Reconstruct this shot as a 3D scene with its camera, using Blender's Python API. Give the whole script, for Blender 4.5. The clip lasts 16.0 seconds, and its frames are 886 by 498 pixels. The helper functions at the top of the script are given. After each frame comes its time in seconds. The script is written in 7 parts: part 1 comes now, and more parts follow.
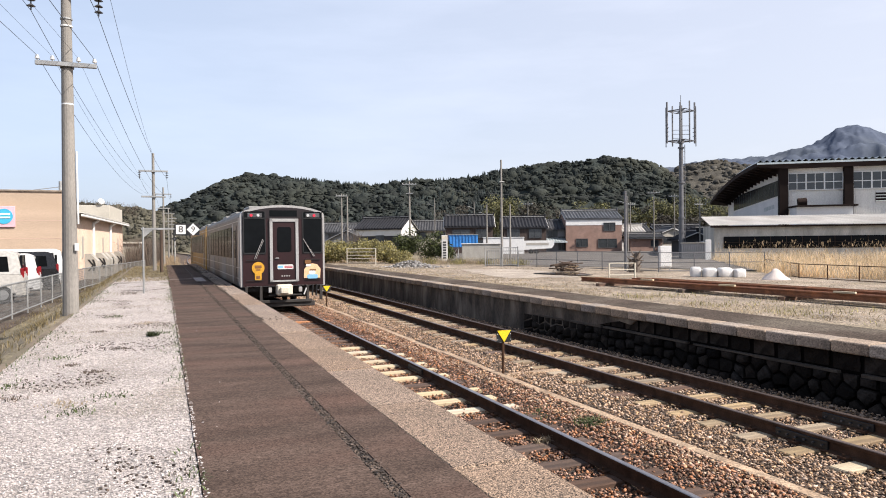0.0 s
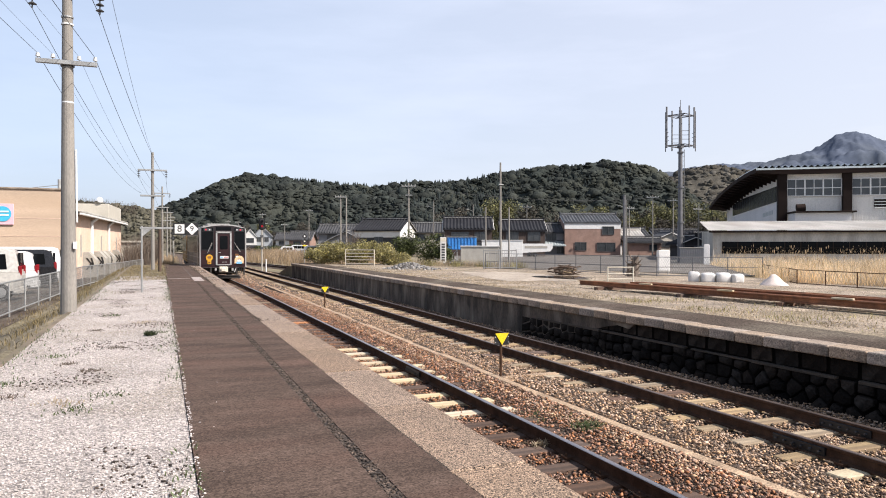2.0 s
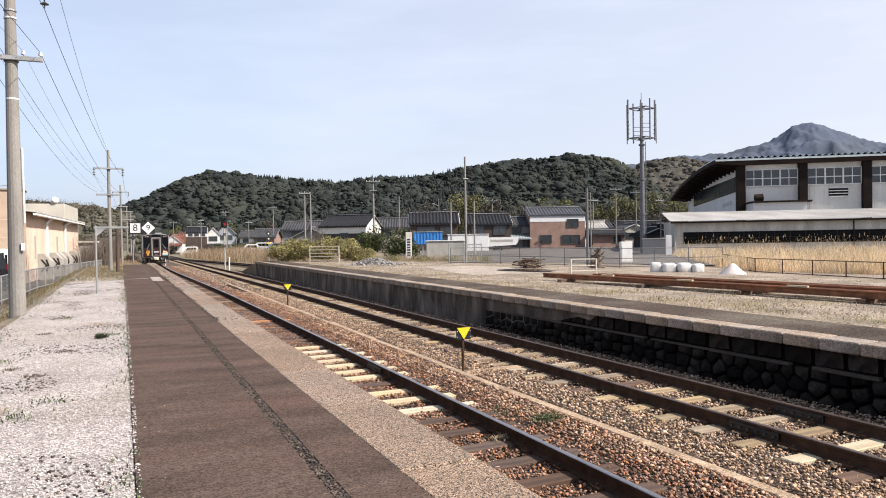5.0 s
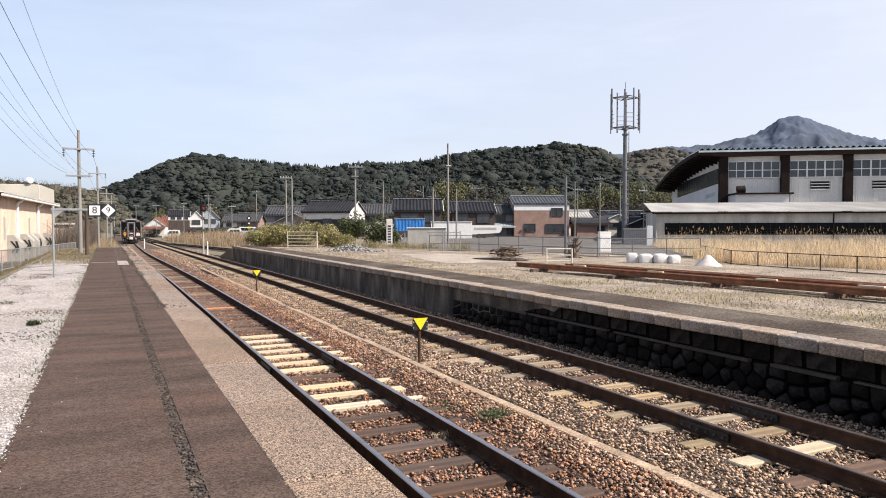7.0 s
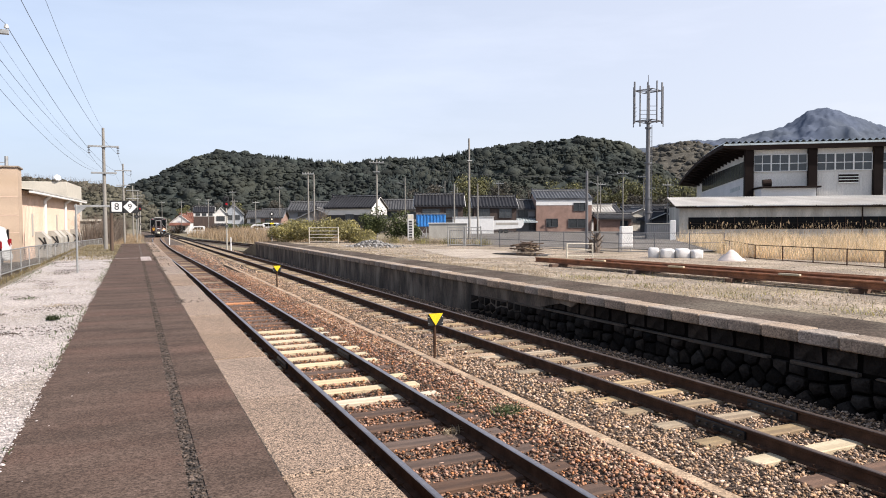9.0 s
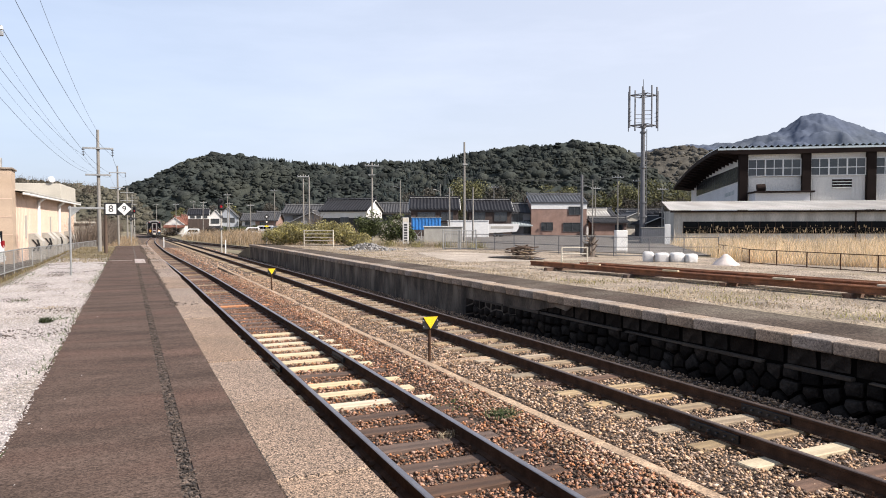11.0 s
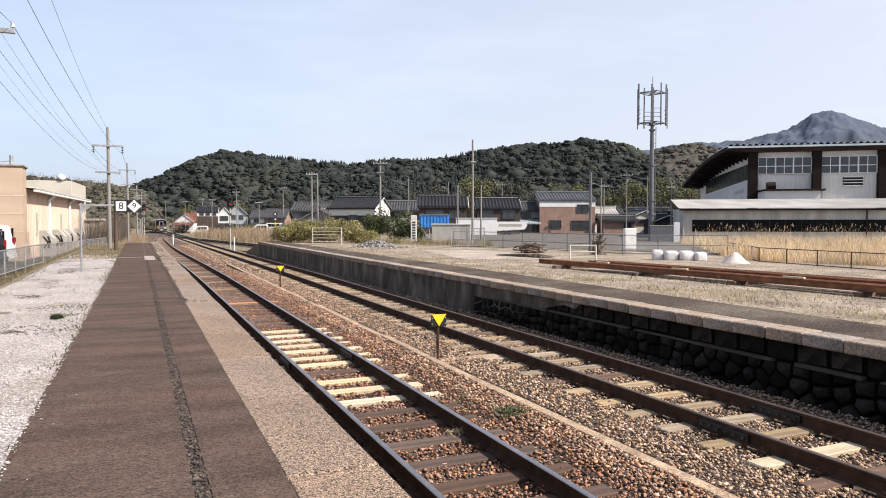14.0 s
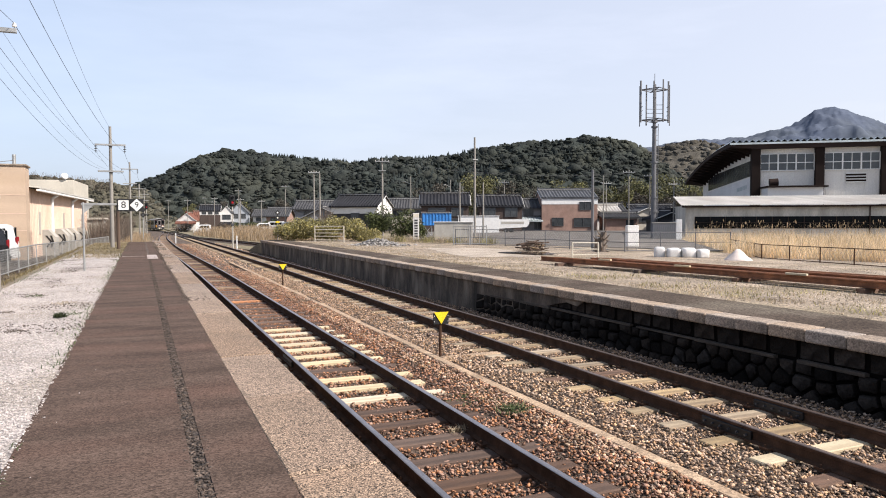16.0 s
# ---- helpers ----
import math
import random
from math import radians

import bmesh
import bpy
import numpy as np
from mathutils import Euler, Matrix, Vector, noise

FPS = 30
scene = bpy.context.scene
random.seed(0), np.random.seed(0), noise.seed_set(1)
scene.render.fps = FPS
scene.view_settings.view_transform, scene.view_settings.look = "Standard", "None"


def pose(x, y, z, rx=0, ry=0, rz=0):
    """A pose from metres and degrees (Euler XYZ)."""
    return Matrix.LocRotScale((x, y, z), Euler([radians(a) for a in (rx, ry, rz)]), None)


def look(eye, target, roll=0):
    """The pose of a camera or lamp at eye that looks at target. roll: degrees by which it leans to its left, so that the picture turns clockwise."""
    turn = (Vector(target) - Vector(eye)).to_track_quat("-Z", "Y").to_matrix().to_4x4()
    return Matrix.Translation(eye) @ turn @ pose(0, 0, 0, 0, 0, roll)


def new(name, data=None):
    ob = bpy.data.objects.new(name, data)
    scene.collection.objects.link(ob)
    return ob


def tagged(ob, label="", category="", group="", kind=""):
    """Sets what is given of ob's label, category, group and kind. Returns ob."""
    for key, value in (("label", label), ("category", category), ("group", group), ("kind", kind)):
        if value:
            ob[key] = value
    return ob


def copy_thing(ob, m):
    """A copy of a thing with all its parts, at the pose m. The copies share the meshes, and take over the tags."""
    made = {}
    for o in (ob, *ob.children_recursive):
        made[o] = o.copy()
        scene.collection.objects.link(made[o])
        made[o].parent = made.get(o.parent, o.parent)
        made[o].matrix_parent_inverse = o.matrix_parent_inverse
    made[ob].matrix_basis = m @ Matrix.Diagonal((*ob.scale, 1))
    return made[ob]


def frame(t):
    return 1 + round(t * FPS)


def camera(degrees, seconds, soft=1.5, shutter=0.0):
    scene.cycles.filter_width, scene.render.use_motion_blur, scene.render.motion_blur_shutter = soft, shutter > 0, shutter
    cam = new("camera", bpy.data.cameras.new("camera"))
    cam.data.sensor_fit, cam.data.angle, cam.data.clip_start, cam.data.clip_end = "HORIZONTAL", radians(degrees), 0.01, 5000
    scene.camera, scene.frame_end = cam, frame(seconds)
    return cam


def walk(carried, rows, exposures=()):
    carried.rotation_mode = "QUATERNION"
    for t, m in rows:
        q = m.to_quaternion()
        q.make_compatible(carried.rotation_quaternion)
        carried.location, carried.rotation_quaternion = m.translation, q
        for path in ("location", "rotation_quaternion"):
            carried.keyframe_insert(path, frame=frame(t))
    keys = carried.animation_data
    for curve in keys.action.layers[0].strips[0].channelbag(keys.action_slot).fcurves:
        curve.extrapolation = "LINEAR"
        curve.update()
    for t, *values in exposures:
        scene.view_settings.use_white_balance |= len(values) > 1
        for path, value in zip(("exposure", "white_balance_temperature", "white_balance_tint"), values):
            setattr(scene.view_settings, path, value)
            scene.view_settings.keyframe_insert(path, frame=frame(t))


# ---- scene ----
cam = camera(64.2, 16.0, soft=1.0)
PATH = [
    (0, (-3.722, -0.043, 1.487), (-2.984, 1.816, 1.465), -0.6),
    (0.5, (-3.724, -0.041, 1.475), (-2.987, 1.818, 1.45), -0.5),
    (1, (-3.71, -0.035, 1.488), (-2.969, 1.823, 1.464), -0.4),
    (1.5, (-3.726, -0.039, 1.478), (-2.983, 1.818, 1.458), -0.2),
    (2, (-3.726, -0.039, 1.488), (-2.984, 1.819, 1.472), -0.0),
    (2.5, (-3.722, -0.036, 1.479), (-2.981, 1.822, 1.468), 0.1),
    (3, (-3.719, -0.036, 1.486), (-2.981, 1.823, 1.48), 0.1),
    (3.5, (-3.726, -0.046, 1.479), (-2.989, 1.813, 1.475), 0.1),
    (4, (-3.728, -0.041, 1.492), (-2.973, 1.811, 1.488), 0.0),
    (4.2, (-3.716, -0.044, 1.479), (-2.946, 1.802, 1.471), -0.4),
    (6.3, (-3.168, 0.129, 1.493), (-2.294, 1.927, 1.429), -0.1),
    (6.5, (-3.097, 0.141, 1.488), (-2.224, 1.939, 1.421), -0.1),
    (7, (-2.935, 0.142, 1.489), (-2.075, 1.947, 1.421), -0.1),
    (7.5, (-2.798, 0.112, 1.49), (-1.971, 1.931, 1.418), -0.1),
    (8, (-2.779, 0.119, 1.484), (-1.978, 1.95, 1.407), -0.3),
    (8.5, (-2.783, 0.14, 1.478), (-1.987, 1.973, 1.398), -0.4),
    (9, (-2.794, 0.13, 1.483), (-1.993, 1.961, 1.402), -0.3),
    (11.5, (-2.796, 0.132, 1.483), (-1.982, 1.957, 1.413), -0.1),
    (12, (-2.801, 0.137, 1.477), (-1.992, 1.965, 1.407), -0.1),
    (12.5, (-2.8, 0.13, 1.477), (-1.996, 1.96, 1.403), -0.1),
    (13, (-2.796, 0.125, 1.477), (-1.996, 1.957, 1.397), -0.1),
    (13.5, (-2.796, 0.127, 1.479), (-2.0, 1.96, 1.399), -0.1),
    (14, (-2.805, 0.135, 1.48), (-2.012, 1.969, 1.402), -0.0),
    (14.5, (-2.802, 0.129, 1.479), (-2.012, 1.965, 1.403), -0.1),
    (15, (-2.796, 0.126, 1.476), (-2.008, 1.963, 1.397), -0.1),
    (15.5, (-2.8, 0.136, 1.477), (-2.012, 1.973, 1.396), -0.1),
    (16, (-2.8, 0.131, 1.478), (-2.013, 1.968, 1.394), -0.2),
]
walk(cam, [(t, look(e, a, r)) for t, e, a, r in PATH])

# ---- light ----
SUN = Vector((0.58, -0.60, 0.76)).normalized()
world = bpy.data.worlds.new("sky")
scene.world = world
world.use_nodes = True
wn, wl = world.node_tree.nodes, world.node_tree.links
wn.clear()
sky = wn.new("ShaderNodeTexSky")
sky.sky_type = "NISHITA"
sky.sun_disc = False
sky.sun_elevation = math.asin(SUN.z)
sky.sun_rotation = math.atan2(SUN.x, SUN.y)
sky.air_density, sky.dust_density, sky.ozone_density, sky.altitude = 1.0, 2.5, 1.5, 0
# thin high veil of cloud over the whole sky
tc = wn.new("ShaderNodeTexCoord")
mp = wn.new("ShaderNodeMapping")
mp.inputs["Scale"].default_value = (1.0, 1.0, 5.0)
cn = wn.new("ShaderNodeTexNoise")
cn.inputs["Scale"].default_value, cn.inputs["Detail"].default_value, cn.inputs["Roughness"].default_value = 2.2, 7, 0.55
cr = wn.new("ShaderNodeMapRange")
cr.inputs["From Min"].default_value, cr.inputs["From Max"].default_value = 0.42, 0.85
cr.inputs["To Min"].default_value, cr.inputs["To Max"].default_value = 0.57, 0.80
mx = wn.new("ShaderNodeMix")
mx.data_type = "RGBA"
# the haze is whiter on the sun's side
hz = wn.new("ShaderNodeMix")
hz.data_type = "RGBA"
hz.inputs["A"].default_value, hz.inputs["B"].default_value = (6.2, 7.1, 9.0, 1), (8.5, 8.6, 9.7, 1)
hr = wn.new("ShaderNodeMapRange")
hr.inputs["From Min"].default_value, hr.inputs["From Max"].default_value = -0.1, 0.9
bg = wn.new("ShaderNodeBackground")
bg.inputs["Strength"].default_value = 0.136
wo = wn.new("ShaderNodeOutputWorld")
wl.new(tc.outputs["Generated"], mp.inputs["Vector"])
wl.new(mp.outputs["Vector"], cn.inputs["Vector"])
wl.new(cn.outputs["Fac"], cr.inputs["Value"])
# the veil is thick towards the horizon and thins out overhead
sp = wn.new("ShaderNodeSeparateXYZ")
vr = wn.new("ShaderNodeMapRange")
vr.interpolation_type = "SMOOTHSTEP"
vr.inputs["From Min"].default_value, vr.inputs["From Max"].default_value = 0.30, 0.80
vr.inputs["To Min"].default_value, vr.inputs["To Max"].default_value = 1.0, 0.12
vm = wn.new("ShaderNodeMath")
vm.operation = "MULTIPLY"
wl.new(tc.outputs["Generated"], sp.inputs["Vector"])
wl.new(sp.outputs["Z"], vr.inputs["Value"])
wl.new(vr.outputs["Result"], vm.inputs[0])
wl.new(cr.outputs["Result"], vm.inputs[1])
wl.new(vm.outputs["Value"], mx.inputs["Factor"])
wl.new(sp.outputs["X"], hr.inputs["Value"])
wl.new(hr.outputs["Result"], hz.inputs["Factor"])
wl.new(hz.outputs["Result"], mx.inputs["B"])
wl.new(sky.outputs["Color"], mx.inputs["A"])
wl.new(mx.outputs["Result"], bg.inputs["Color"])
wl.new(bg.outputs["Background"], wo.inputs["Surface"])
sun = new("sun", bpy.data.lights.new("sun", "SUN"))
sun.data.energy, sun.data.angle, sun.data.color = 7.6, radians(0.6), (1.0, 0.93, 0.865)
sun.matrix_world = look((60, -20, 80), Vector((60, -20, 80)) - SUN)
scene.view_settings.exposure = 0.0

# ---- materials ----
def mat(name, col, rough=0.8, metal=0.0, var=0.25, scale=6.0, fine=60.0, bump=0.3, col2=None, rnd=0.0, isl=0.0, stretch=(1, 1, 1), stain=0.0, stain_col=(0.1, 0.08, 0.06), stain_scale=0.6, spec=0.5, dist=0.01, grain=0.45, speck=0.0, speck_scale=80.0):
    """A surface with variation at two scales, an optional stain layer, and a fine relief."""
    m = bpy.data.materials.new(name)
    m.use_nodes = True
    n, l = m.node_tree.nodes, m.node_tree.links
    b = n["Principled BSDF"]
    b.inputs["Roughness"].default_value, b.inputs["Metallic"].default_value = rough, metal
    b.inputs["Specular IOR Level"].default_value = spec
    geo = n.new("ShaderNodeNewGeometry")
    mp = n.new("ShaderNodeMapping")
    mp.inputs["Scale"].default_value = stretch
    l.new(geo.outputs["Position"] if rnd == 0 and isl == 0 else n.new("ShaderNodeTexCoord").outputs["Object"], mp.inputs["Vector"])

    def noise_node(sc, det=5):
        q = n.new("ShaderNodeTexNoise")
        q.inputs["Scale"].default_value, q.inputs["Detail"].default_value = sc, det
        l.new(mp.outputs["Vector"], q.inputs["Vector"])
        return q.outputs["Fac"]

    def mixer(fac, a, bb):
        q = n.new("ShaderNodeMix")
        q.data_type = "RGBA"
        if isinstance(fac, float):
            q.inputs["Factor"].default_value = fac
        else:
            l.new(fac, q.inputs["Factor"])
        for k, v in (("A", a), ("B", bb)):
            if isinstance(v, tuple):
                q.inputs[k].default_value = (*v, 1)
            else:
                l.new(v, q.inputs[k])
        return q.outputs["Result"]

    def ramp(v, lo, hi):
        q = n.new("ShaderNodeMapRange")
        q.inputs["From Min"].default_value, q.inputs["From Max"].default_value = lo, hi
        l.new(v, q.inputs["Value"])
        return q.outputs["Result"]

    c2 = col2 or tuple(max(0.0, c * (1 - var)) for c in col)
    c1 = tuple(min(1.0, c * (1 + var * 0.5)) for c in col)
    big = noise_node(scale)
    small = noise_node(fine, 3)
    out = mixer(ramp(big, 0.32, 0.68), c1, c2)
    out = mixer(ramp(small, 0.35, 0.75), out, mixer(grain, out, tuple(c * 0.4 for c in c2)))
    if rnd or isl:
        src = n.new("ShaderNodeObjectInfo").outputs["Random"] if rnd else geo.outputs["Random Per Island"]
        h = n.new("ShaderNodeHueSaturation")
        amt = rnd or isl
        q = n.new("ShaderNodeMapRange")
        q.inputs["To Min"].default_value, q.inputs["To Max"].default_value = 1 - amt, 1 + amt
        l.new(src, q.inputs["Value"])
        l.new(q.outputs["Result"], h.inputs["Value"])
        q2 = n.new("ShaderNodeMath")
        q2.operation = "FRACT"
        q3 = n.new("ShaderNodeMath")
        q3.operation = "MULTIPLY"
        q3.inputs[1].default_value = 7.31
        l.new(src, q3.inputs[0])
        l.new(q3.outputs[0], q2.inputs[0])
        q4 = n.new("ShaderNodeMapRange")
        q4.inputs["To Min"].default_value, q4.inputs["To Max"].default_value = 0.7, 1.15
        l.new(q2.outputs[0], q4.inputs["Value"])
        l.new(q4.outputs["Result"], h.inputs["Saturation"])
        l.new(out, h.inputs["Color"])
        out = h.outputs["Color"]
    if stain:
        s = noise_node(stain_scale, 8)
        q = n.new("ShaderNodeMath")
        q.operation = "MULTIPLY"
        q.inputs[1].default_value = stain
        l.new(ramp(s, 0.48, 0.7), q.inputs[0])
        out = mixer(q.outputs[0], out, stain_col)
    if speck:
        # single grains, each with its own tone
        vo = n.new("ShaderNodeTexVoronoi")
        vo.inputs["Scale"].default_value = speck_scale
        l.new(geo.outputs["Position"], vo.inputs["Vector"])
        sx = n.new("ShaderNodeSeparateColor")
        l.new(vo.outputs["Color"], sx.inputs["Color"])
        q = n.new("ShaderNodeMapRange")
        q.inputs["To Min"].default_value, q.inputs["To Max"].default_value = 1 - speck, 1 + speck * 0.8
        l.new(sx.outputs["Red"], q.inputs["Value"])
        h = n.new("ShaderNodeHueSaturation")
        l.new(q.outputs["Result"], h.inputs["Value"])
        l.new(out, h.inputs["Color"])
        out = h.outputs["Color"]
    l.new(out, b.inputs["Base Color"])
    if bump:
        bp = n.new("ShaderNodeBump")
        bp.inputs["Strength"].default_value, bp.inputs["Distance"].default_value = bump, dist
        l.new(small, bp.inputs["Height"])
        l.new(bp.outputs["Normal"], b.inputs["Normal"])
    return m


def glow(name, col, strength):
    m = bpy.data.materials.new(name)
    m.use_nodes = True
    b = m.node_tree.nodes["Principled BSDF"]
    b.inputs["Base Color"].default_value = (*col, 1)
    b.inputs["Emission Color"].default_value = (*col, 1)
    b.inputs["Emission Strength"].default_value = strength
    return m


M = {}
M["dirt"] = mat("dry_grass_ground", (0.24, 0.195, 0.125), 0.95, var=0.45, scale=0.35, fine=18, bump=0.8, dist=0.05, stain=0.7, stain_col=(0.16, 0.15, 0.07), stain_scale=0.12, speck=0.3, speck_scale=12)
M["sparse"] = mat("sparse_dry_grass", (0.43, 0.345, 0.26), 0.95, var=0.45, scale=0.7, fine=30, bump=0.8, dist=0.03, grain=0.8, stain=0.85, stain_col=(0.22, 0.175, 0.105), stain_scale=0.5, speck=0.6, speck_scale=30)
# bed kept darker than its stones, with the shade between them in its colour
M["ballast_bed"] = mat("ballast_bed", (0.135, 0.092, 0.066), 0.95, var=0.5, scale=1.1, fine=30, bump=1.0, dist=0.05, stain=0.6, stain_col=(0.10, 0.085, 0.07), stain_scale=0.35, grain=0.7, speck=0.7, speck_scale=34)
M["stone_rust"] = mat("rusty_ballast", (0.335, 0.165, 0.092), 0.9, var=0.4, scale=5, fine=40, bump=0.3, isl=0.75)
M["stone_gray"] = mat("gray_ballast", (0.44, 0.288, 0.182), 0.9, var=0.4, scale=5, fine=40, bump=0.3, isl=0.75)
M["asphalt"] = mat("brown_platform_asphalt", (0.112, 0.078, 0.062), 0.95, var=0.36, scale=2.2, fine=50, bump=0.9, dist=0.006, grain=0.6, spec=0.12, stretch=(0.4, 1.4, 1), stain=0.5, stain_col=(0.15, 0.088, 0.068), stain_scale=0.8, speck=0.5, speck_scale=105)
M["asphalt_gray"] = mat("old_gray_asphalt", (0.102, 0.078, 0.062), 0.95, spec=0.1, var=0.4, scale=0.8, fine=30, bump=0.6, dist=0.01, grain=0.6, stain=0.6, stain_col=(0.19, 0.165, 0.13), stain_scale=0.5, speck=0.5, speck_scale=35)
M["yard"] = mat("worn_yard_asphalt", (0.19, 0.172, 0.155), 0.95, spec=0.1, var=0.35, scale=0.5, fine=20, bump=0.5, grain=0.6, stain=0.6, stain_col=(0.11, 0.10, 0.09), stain_scale=0.25, speck=0.4, speck_scale=25)
M["crumble"] = mat("crumbled_asphalt", (0.128, 0.094, 0.074), 1.0, var=0.6, scale=14, fine=60, bump=1.0, dist=0.03, speck=0.7, speck_scale=40)
M["edge"] = mat("exposed_aggregate_concrete", (0.375, 0.265, 0.188), 0.9, var=0.25, scale=1.2, fine=85, bump=1.0, dist=0.012, rnd=0.1, grain=1.0, stain=0.5, stain_col=(0.235, 0.175, 0.128), stain_scale=1.3, speck=1.0, speck_scale=130)
M["white_gravel"] = mat("pale_gravel", (0.53, 0.47, 0.435), 0.9, var=0.3, scale=1.0, fine=42, bump=1.0, dist=0.025, grain=0.75, stain=0.85, stain_col=(0.30, 0.25, 0.19), stain_scale=0.5, speck=0.6, speck_scale=60)
M["pale_stone"] = mat("pale_stones", (0.56, 0.50, 0.47), 0.9, var=0.2, scale=20, fine=80, bump=0.2, isl=0.30)
M["coping"] = mat("weathered_coping", (0.345, 0.265, 0.197), 0.9, var=0.4, scale=2.5, fine=60, bump=0.5, rnd=0.12, stain=0.6, stain_col=(0.17, 0.14, 0.11), stain_scale=1.2, speck=0.4, speck_scale=50)
M["wall_concrete"] = mat("old_wall_concrete", (0.085, 0.066, 0.050), 0.92, var=0.4, scale=1.2, fine=30, bump=0.6, dist=0.02, stretch=(1, 1, 0.35), stain=0.9, stain_col=(0.03, 0.025, 0.02), stain_scale=0.9)
M["wall_panel"] = mat("streaked_wall_panel", (0.115, 0.090, 0.068), 0.92, var=0.7, scale=2.4, fine=30, bump=0.8, dist=0.025, grain=0.6, stretch=(1, 1, 0.35), stain=0.9, stain_col=(0.25, 0.205, 0.16), stain_scale=2.0)
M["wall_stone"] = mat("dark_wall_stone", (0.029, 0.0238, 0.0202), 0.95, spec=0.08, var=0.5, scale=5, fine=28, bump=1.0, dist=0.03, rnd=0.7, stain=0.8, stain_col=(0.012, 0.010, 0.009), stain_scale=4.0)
# near-black: the shade in the gaps between the stones is put into this colour
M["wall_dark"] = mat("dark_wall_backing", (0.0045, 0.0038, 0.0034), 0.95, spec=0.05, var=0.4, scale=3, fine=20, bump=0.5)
M["apron"] = mat("pale_dusty_apron", (0.44, 0.37, 0.30), 0.95, var=0.3, scale=0.8, fine=30, bump=0.4, stain=0.6, stain_col=(0.30, 0.25, 0.19), stain_scale=0.6, speck=0.35, speck_scale=30)
M["concrete"] = mat("gray_concrete", (0.42, 0.395, 0.35), 0.85, var=0.2, scale=1.5, fine=50, bump=0.3, stretch=(1, 1, 0.3), stain=0.4, stain_col=(0.25, 0.23, 0.20), stain_scale=0.8)
M["pole"] = mat("pole_concrete", (0.26, 0.24, 0.215), 0.85, var=0.2, scale=2.5, fine=60, bump=0.25, stretch=(1, 1, 0.25), stain=0.5, stain_col=(0.18, 0.165, 0.145), stain_scale=1.2)
M["edging"] = mat("dirty_edging", (0.20, 0.155, 0.11), 0.95, var=0.4, scale=1.5, fine=30, bump=0.7, stain=0.7, stain_col=(0.13, 0.11, 0.07), stain_scale=0.8)
M["strip"] = mat("tan_concrete_strip", (0.46, 0.33, 0.22), 0.9, var=0.3, scale=2, fine=45, bump=0.5, stain=0.6, stain_col=(0.24, 0.15, 0.09), stain_scale=1.1, speck=0.4, speck_scale=50)
M["rail_side"] = mat("rusty_rail", (0.085, 0.047, 0.030), 0.95, metal=0.0, var=0.4, scale=6, fine=60, bump=0.25, spec=0.15)
M["rail_top"] = mat("polished_rail_head", (0.50, 0.45, 0.43), 0.42, metal=1.0, var=0.15, scale=3, fine=60, bump=0.05)
M["rail_dull"] = mat("dull_rail_head", (0.22, 0.16, 0.13), 0.45, metal=0.7, var=0.3, scale=3, fine=60, bump=0.1)
M["rust"] = mat("red_rust", (0.27, 0.105, 0.045), 0.85, var=0.5, scale=4, fine=40, bump=0.4, stain=0.6, stain_col=(0.12, 0.05, 0.028), stain_scale=1.5)
M["sleeper_light"] = mat("pale_synthetic_sleeper", (0.60, 0.50, 0.335), 0.8, var=0.15, scale=3, fine=35, bump=0.3, rnd=0.12, stretch=(0.3, 2, 1), stain=0.4, stain_col=(0.38, 0.27, 0.16), stain_scale=2)
M["sleeper_dark"] = mat("dark_wooden_sleeper", (0.135, 0.080, 0.055), 0.9, var=0.45, scale=3, fine=30, bump=0.7, rnd=0.35, stretch=(0.25, 3, 1))
M["sleeper_tan"] = mat("tan_wooden_sleeper", (0.37, 0.275, 0.165), 0.9, var=0.35, scale=3, fine=30, bump=0.6, rnd=0.3, stretch=(0.25, 3, 1), stain=0.5, stain_col=(0.18, 0.12, 0.08), stain_scale=1.5)
M["sleeper_orange"] = mat("orange_wooden_sleeper", (0.50, 0.22, 0.10), 0.9, var=0.3, scale=3, fine=30, bump=0.6, stretch=(0.25, 3, 1))
M["yellow"] = mat("yellow_paint", (0.85, 0.58, 0.012), 0.5, var=0.06, scale=5, fine=40, bump=0.05)
M["black"] = mat("black_paint", (0.012, 0.012, 0.013), 0.5, var=0.3, scale=5, fine=40, bump=0.1)
M["white"] = mat("white_paint", (0.78, 0.77, 0.75), 0.5, var=0.08, scale=3, fine=40, bump=0.08)
M["galv"] = mat("galvanised_steel", (0.42, 0.42, 0.41), 0.5, metal=0.6, var=0.2, scale=4, fine=50, bump=0.1)
M["dark_steel"] = mat("dark_steel", (0.10, 0.10, 0.105), 0.55, metal=0.5, var=0.3, scale=4, fine=50, bump=0.1)
M["tower"] = mat("dull_grey_steel", (0.155, 0.155, 0.165), 0.55, metal=0.4, var=0.2, scale=2, fine=30, bump=0.1)
M["wood_pole"] = mat("dark_wooden_post", (0.10, 0.065, 0.045), 0.9, var=0.4, scale=4, fine=40, bump=0.6, stretch=(3, 3, 0.2))
M["wire"] = mat("black_cable", (0.05, 0.05, 0.055), 0.6, var=0.1, scale=3, fine=30, bump=0)
M["porcelain"] = mat("porcelain", (0.55, 0.53, 0.50), 0.25, var=0.15, scale=8, fine=40, bump=0)
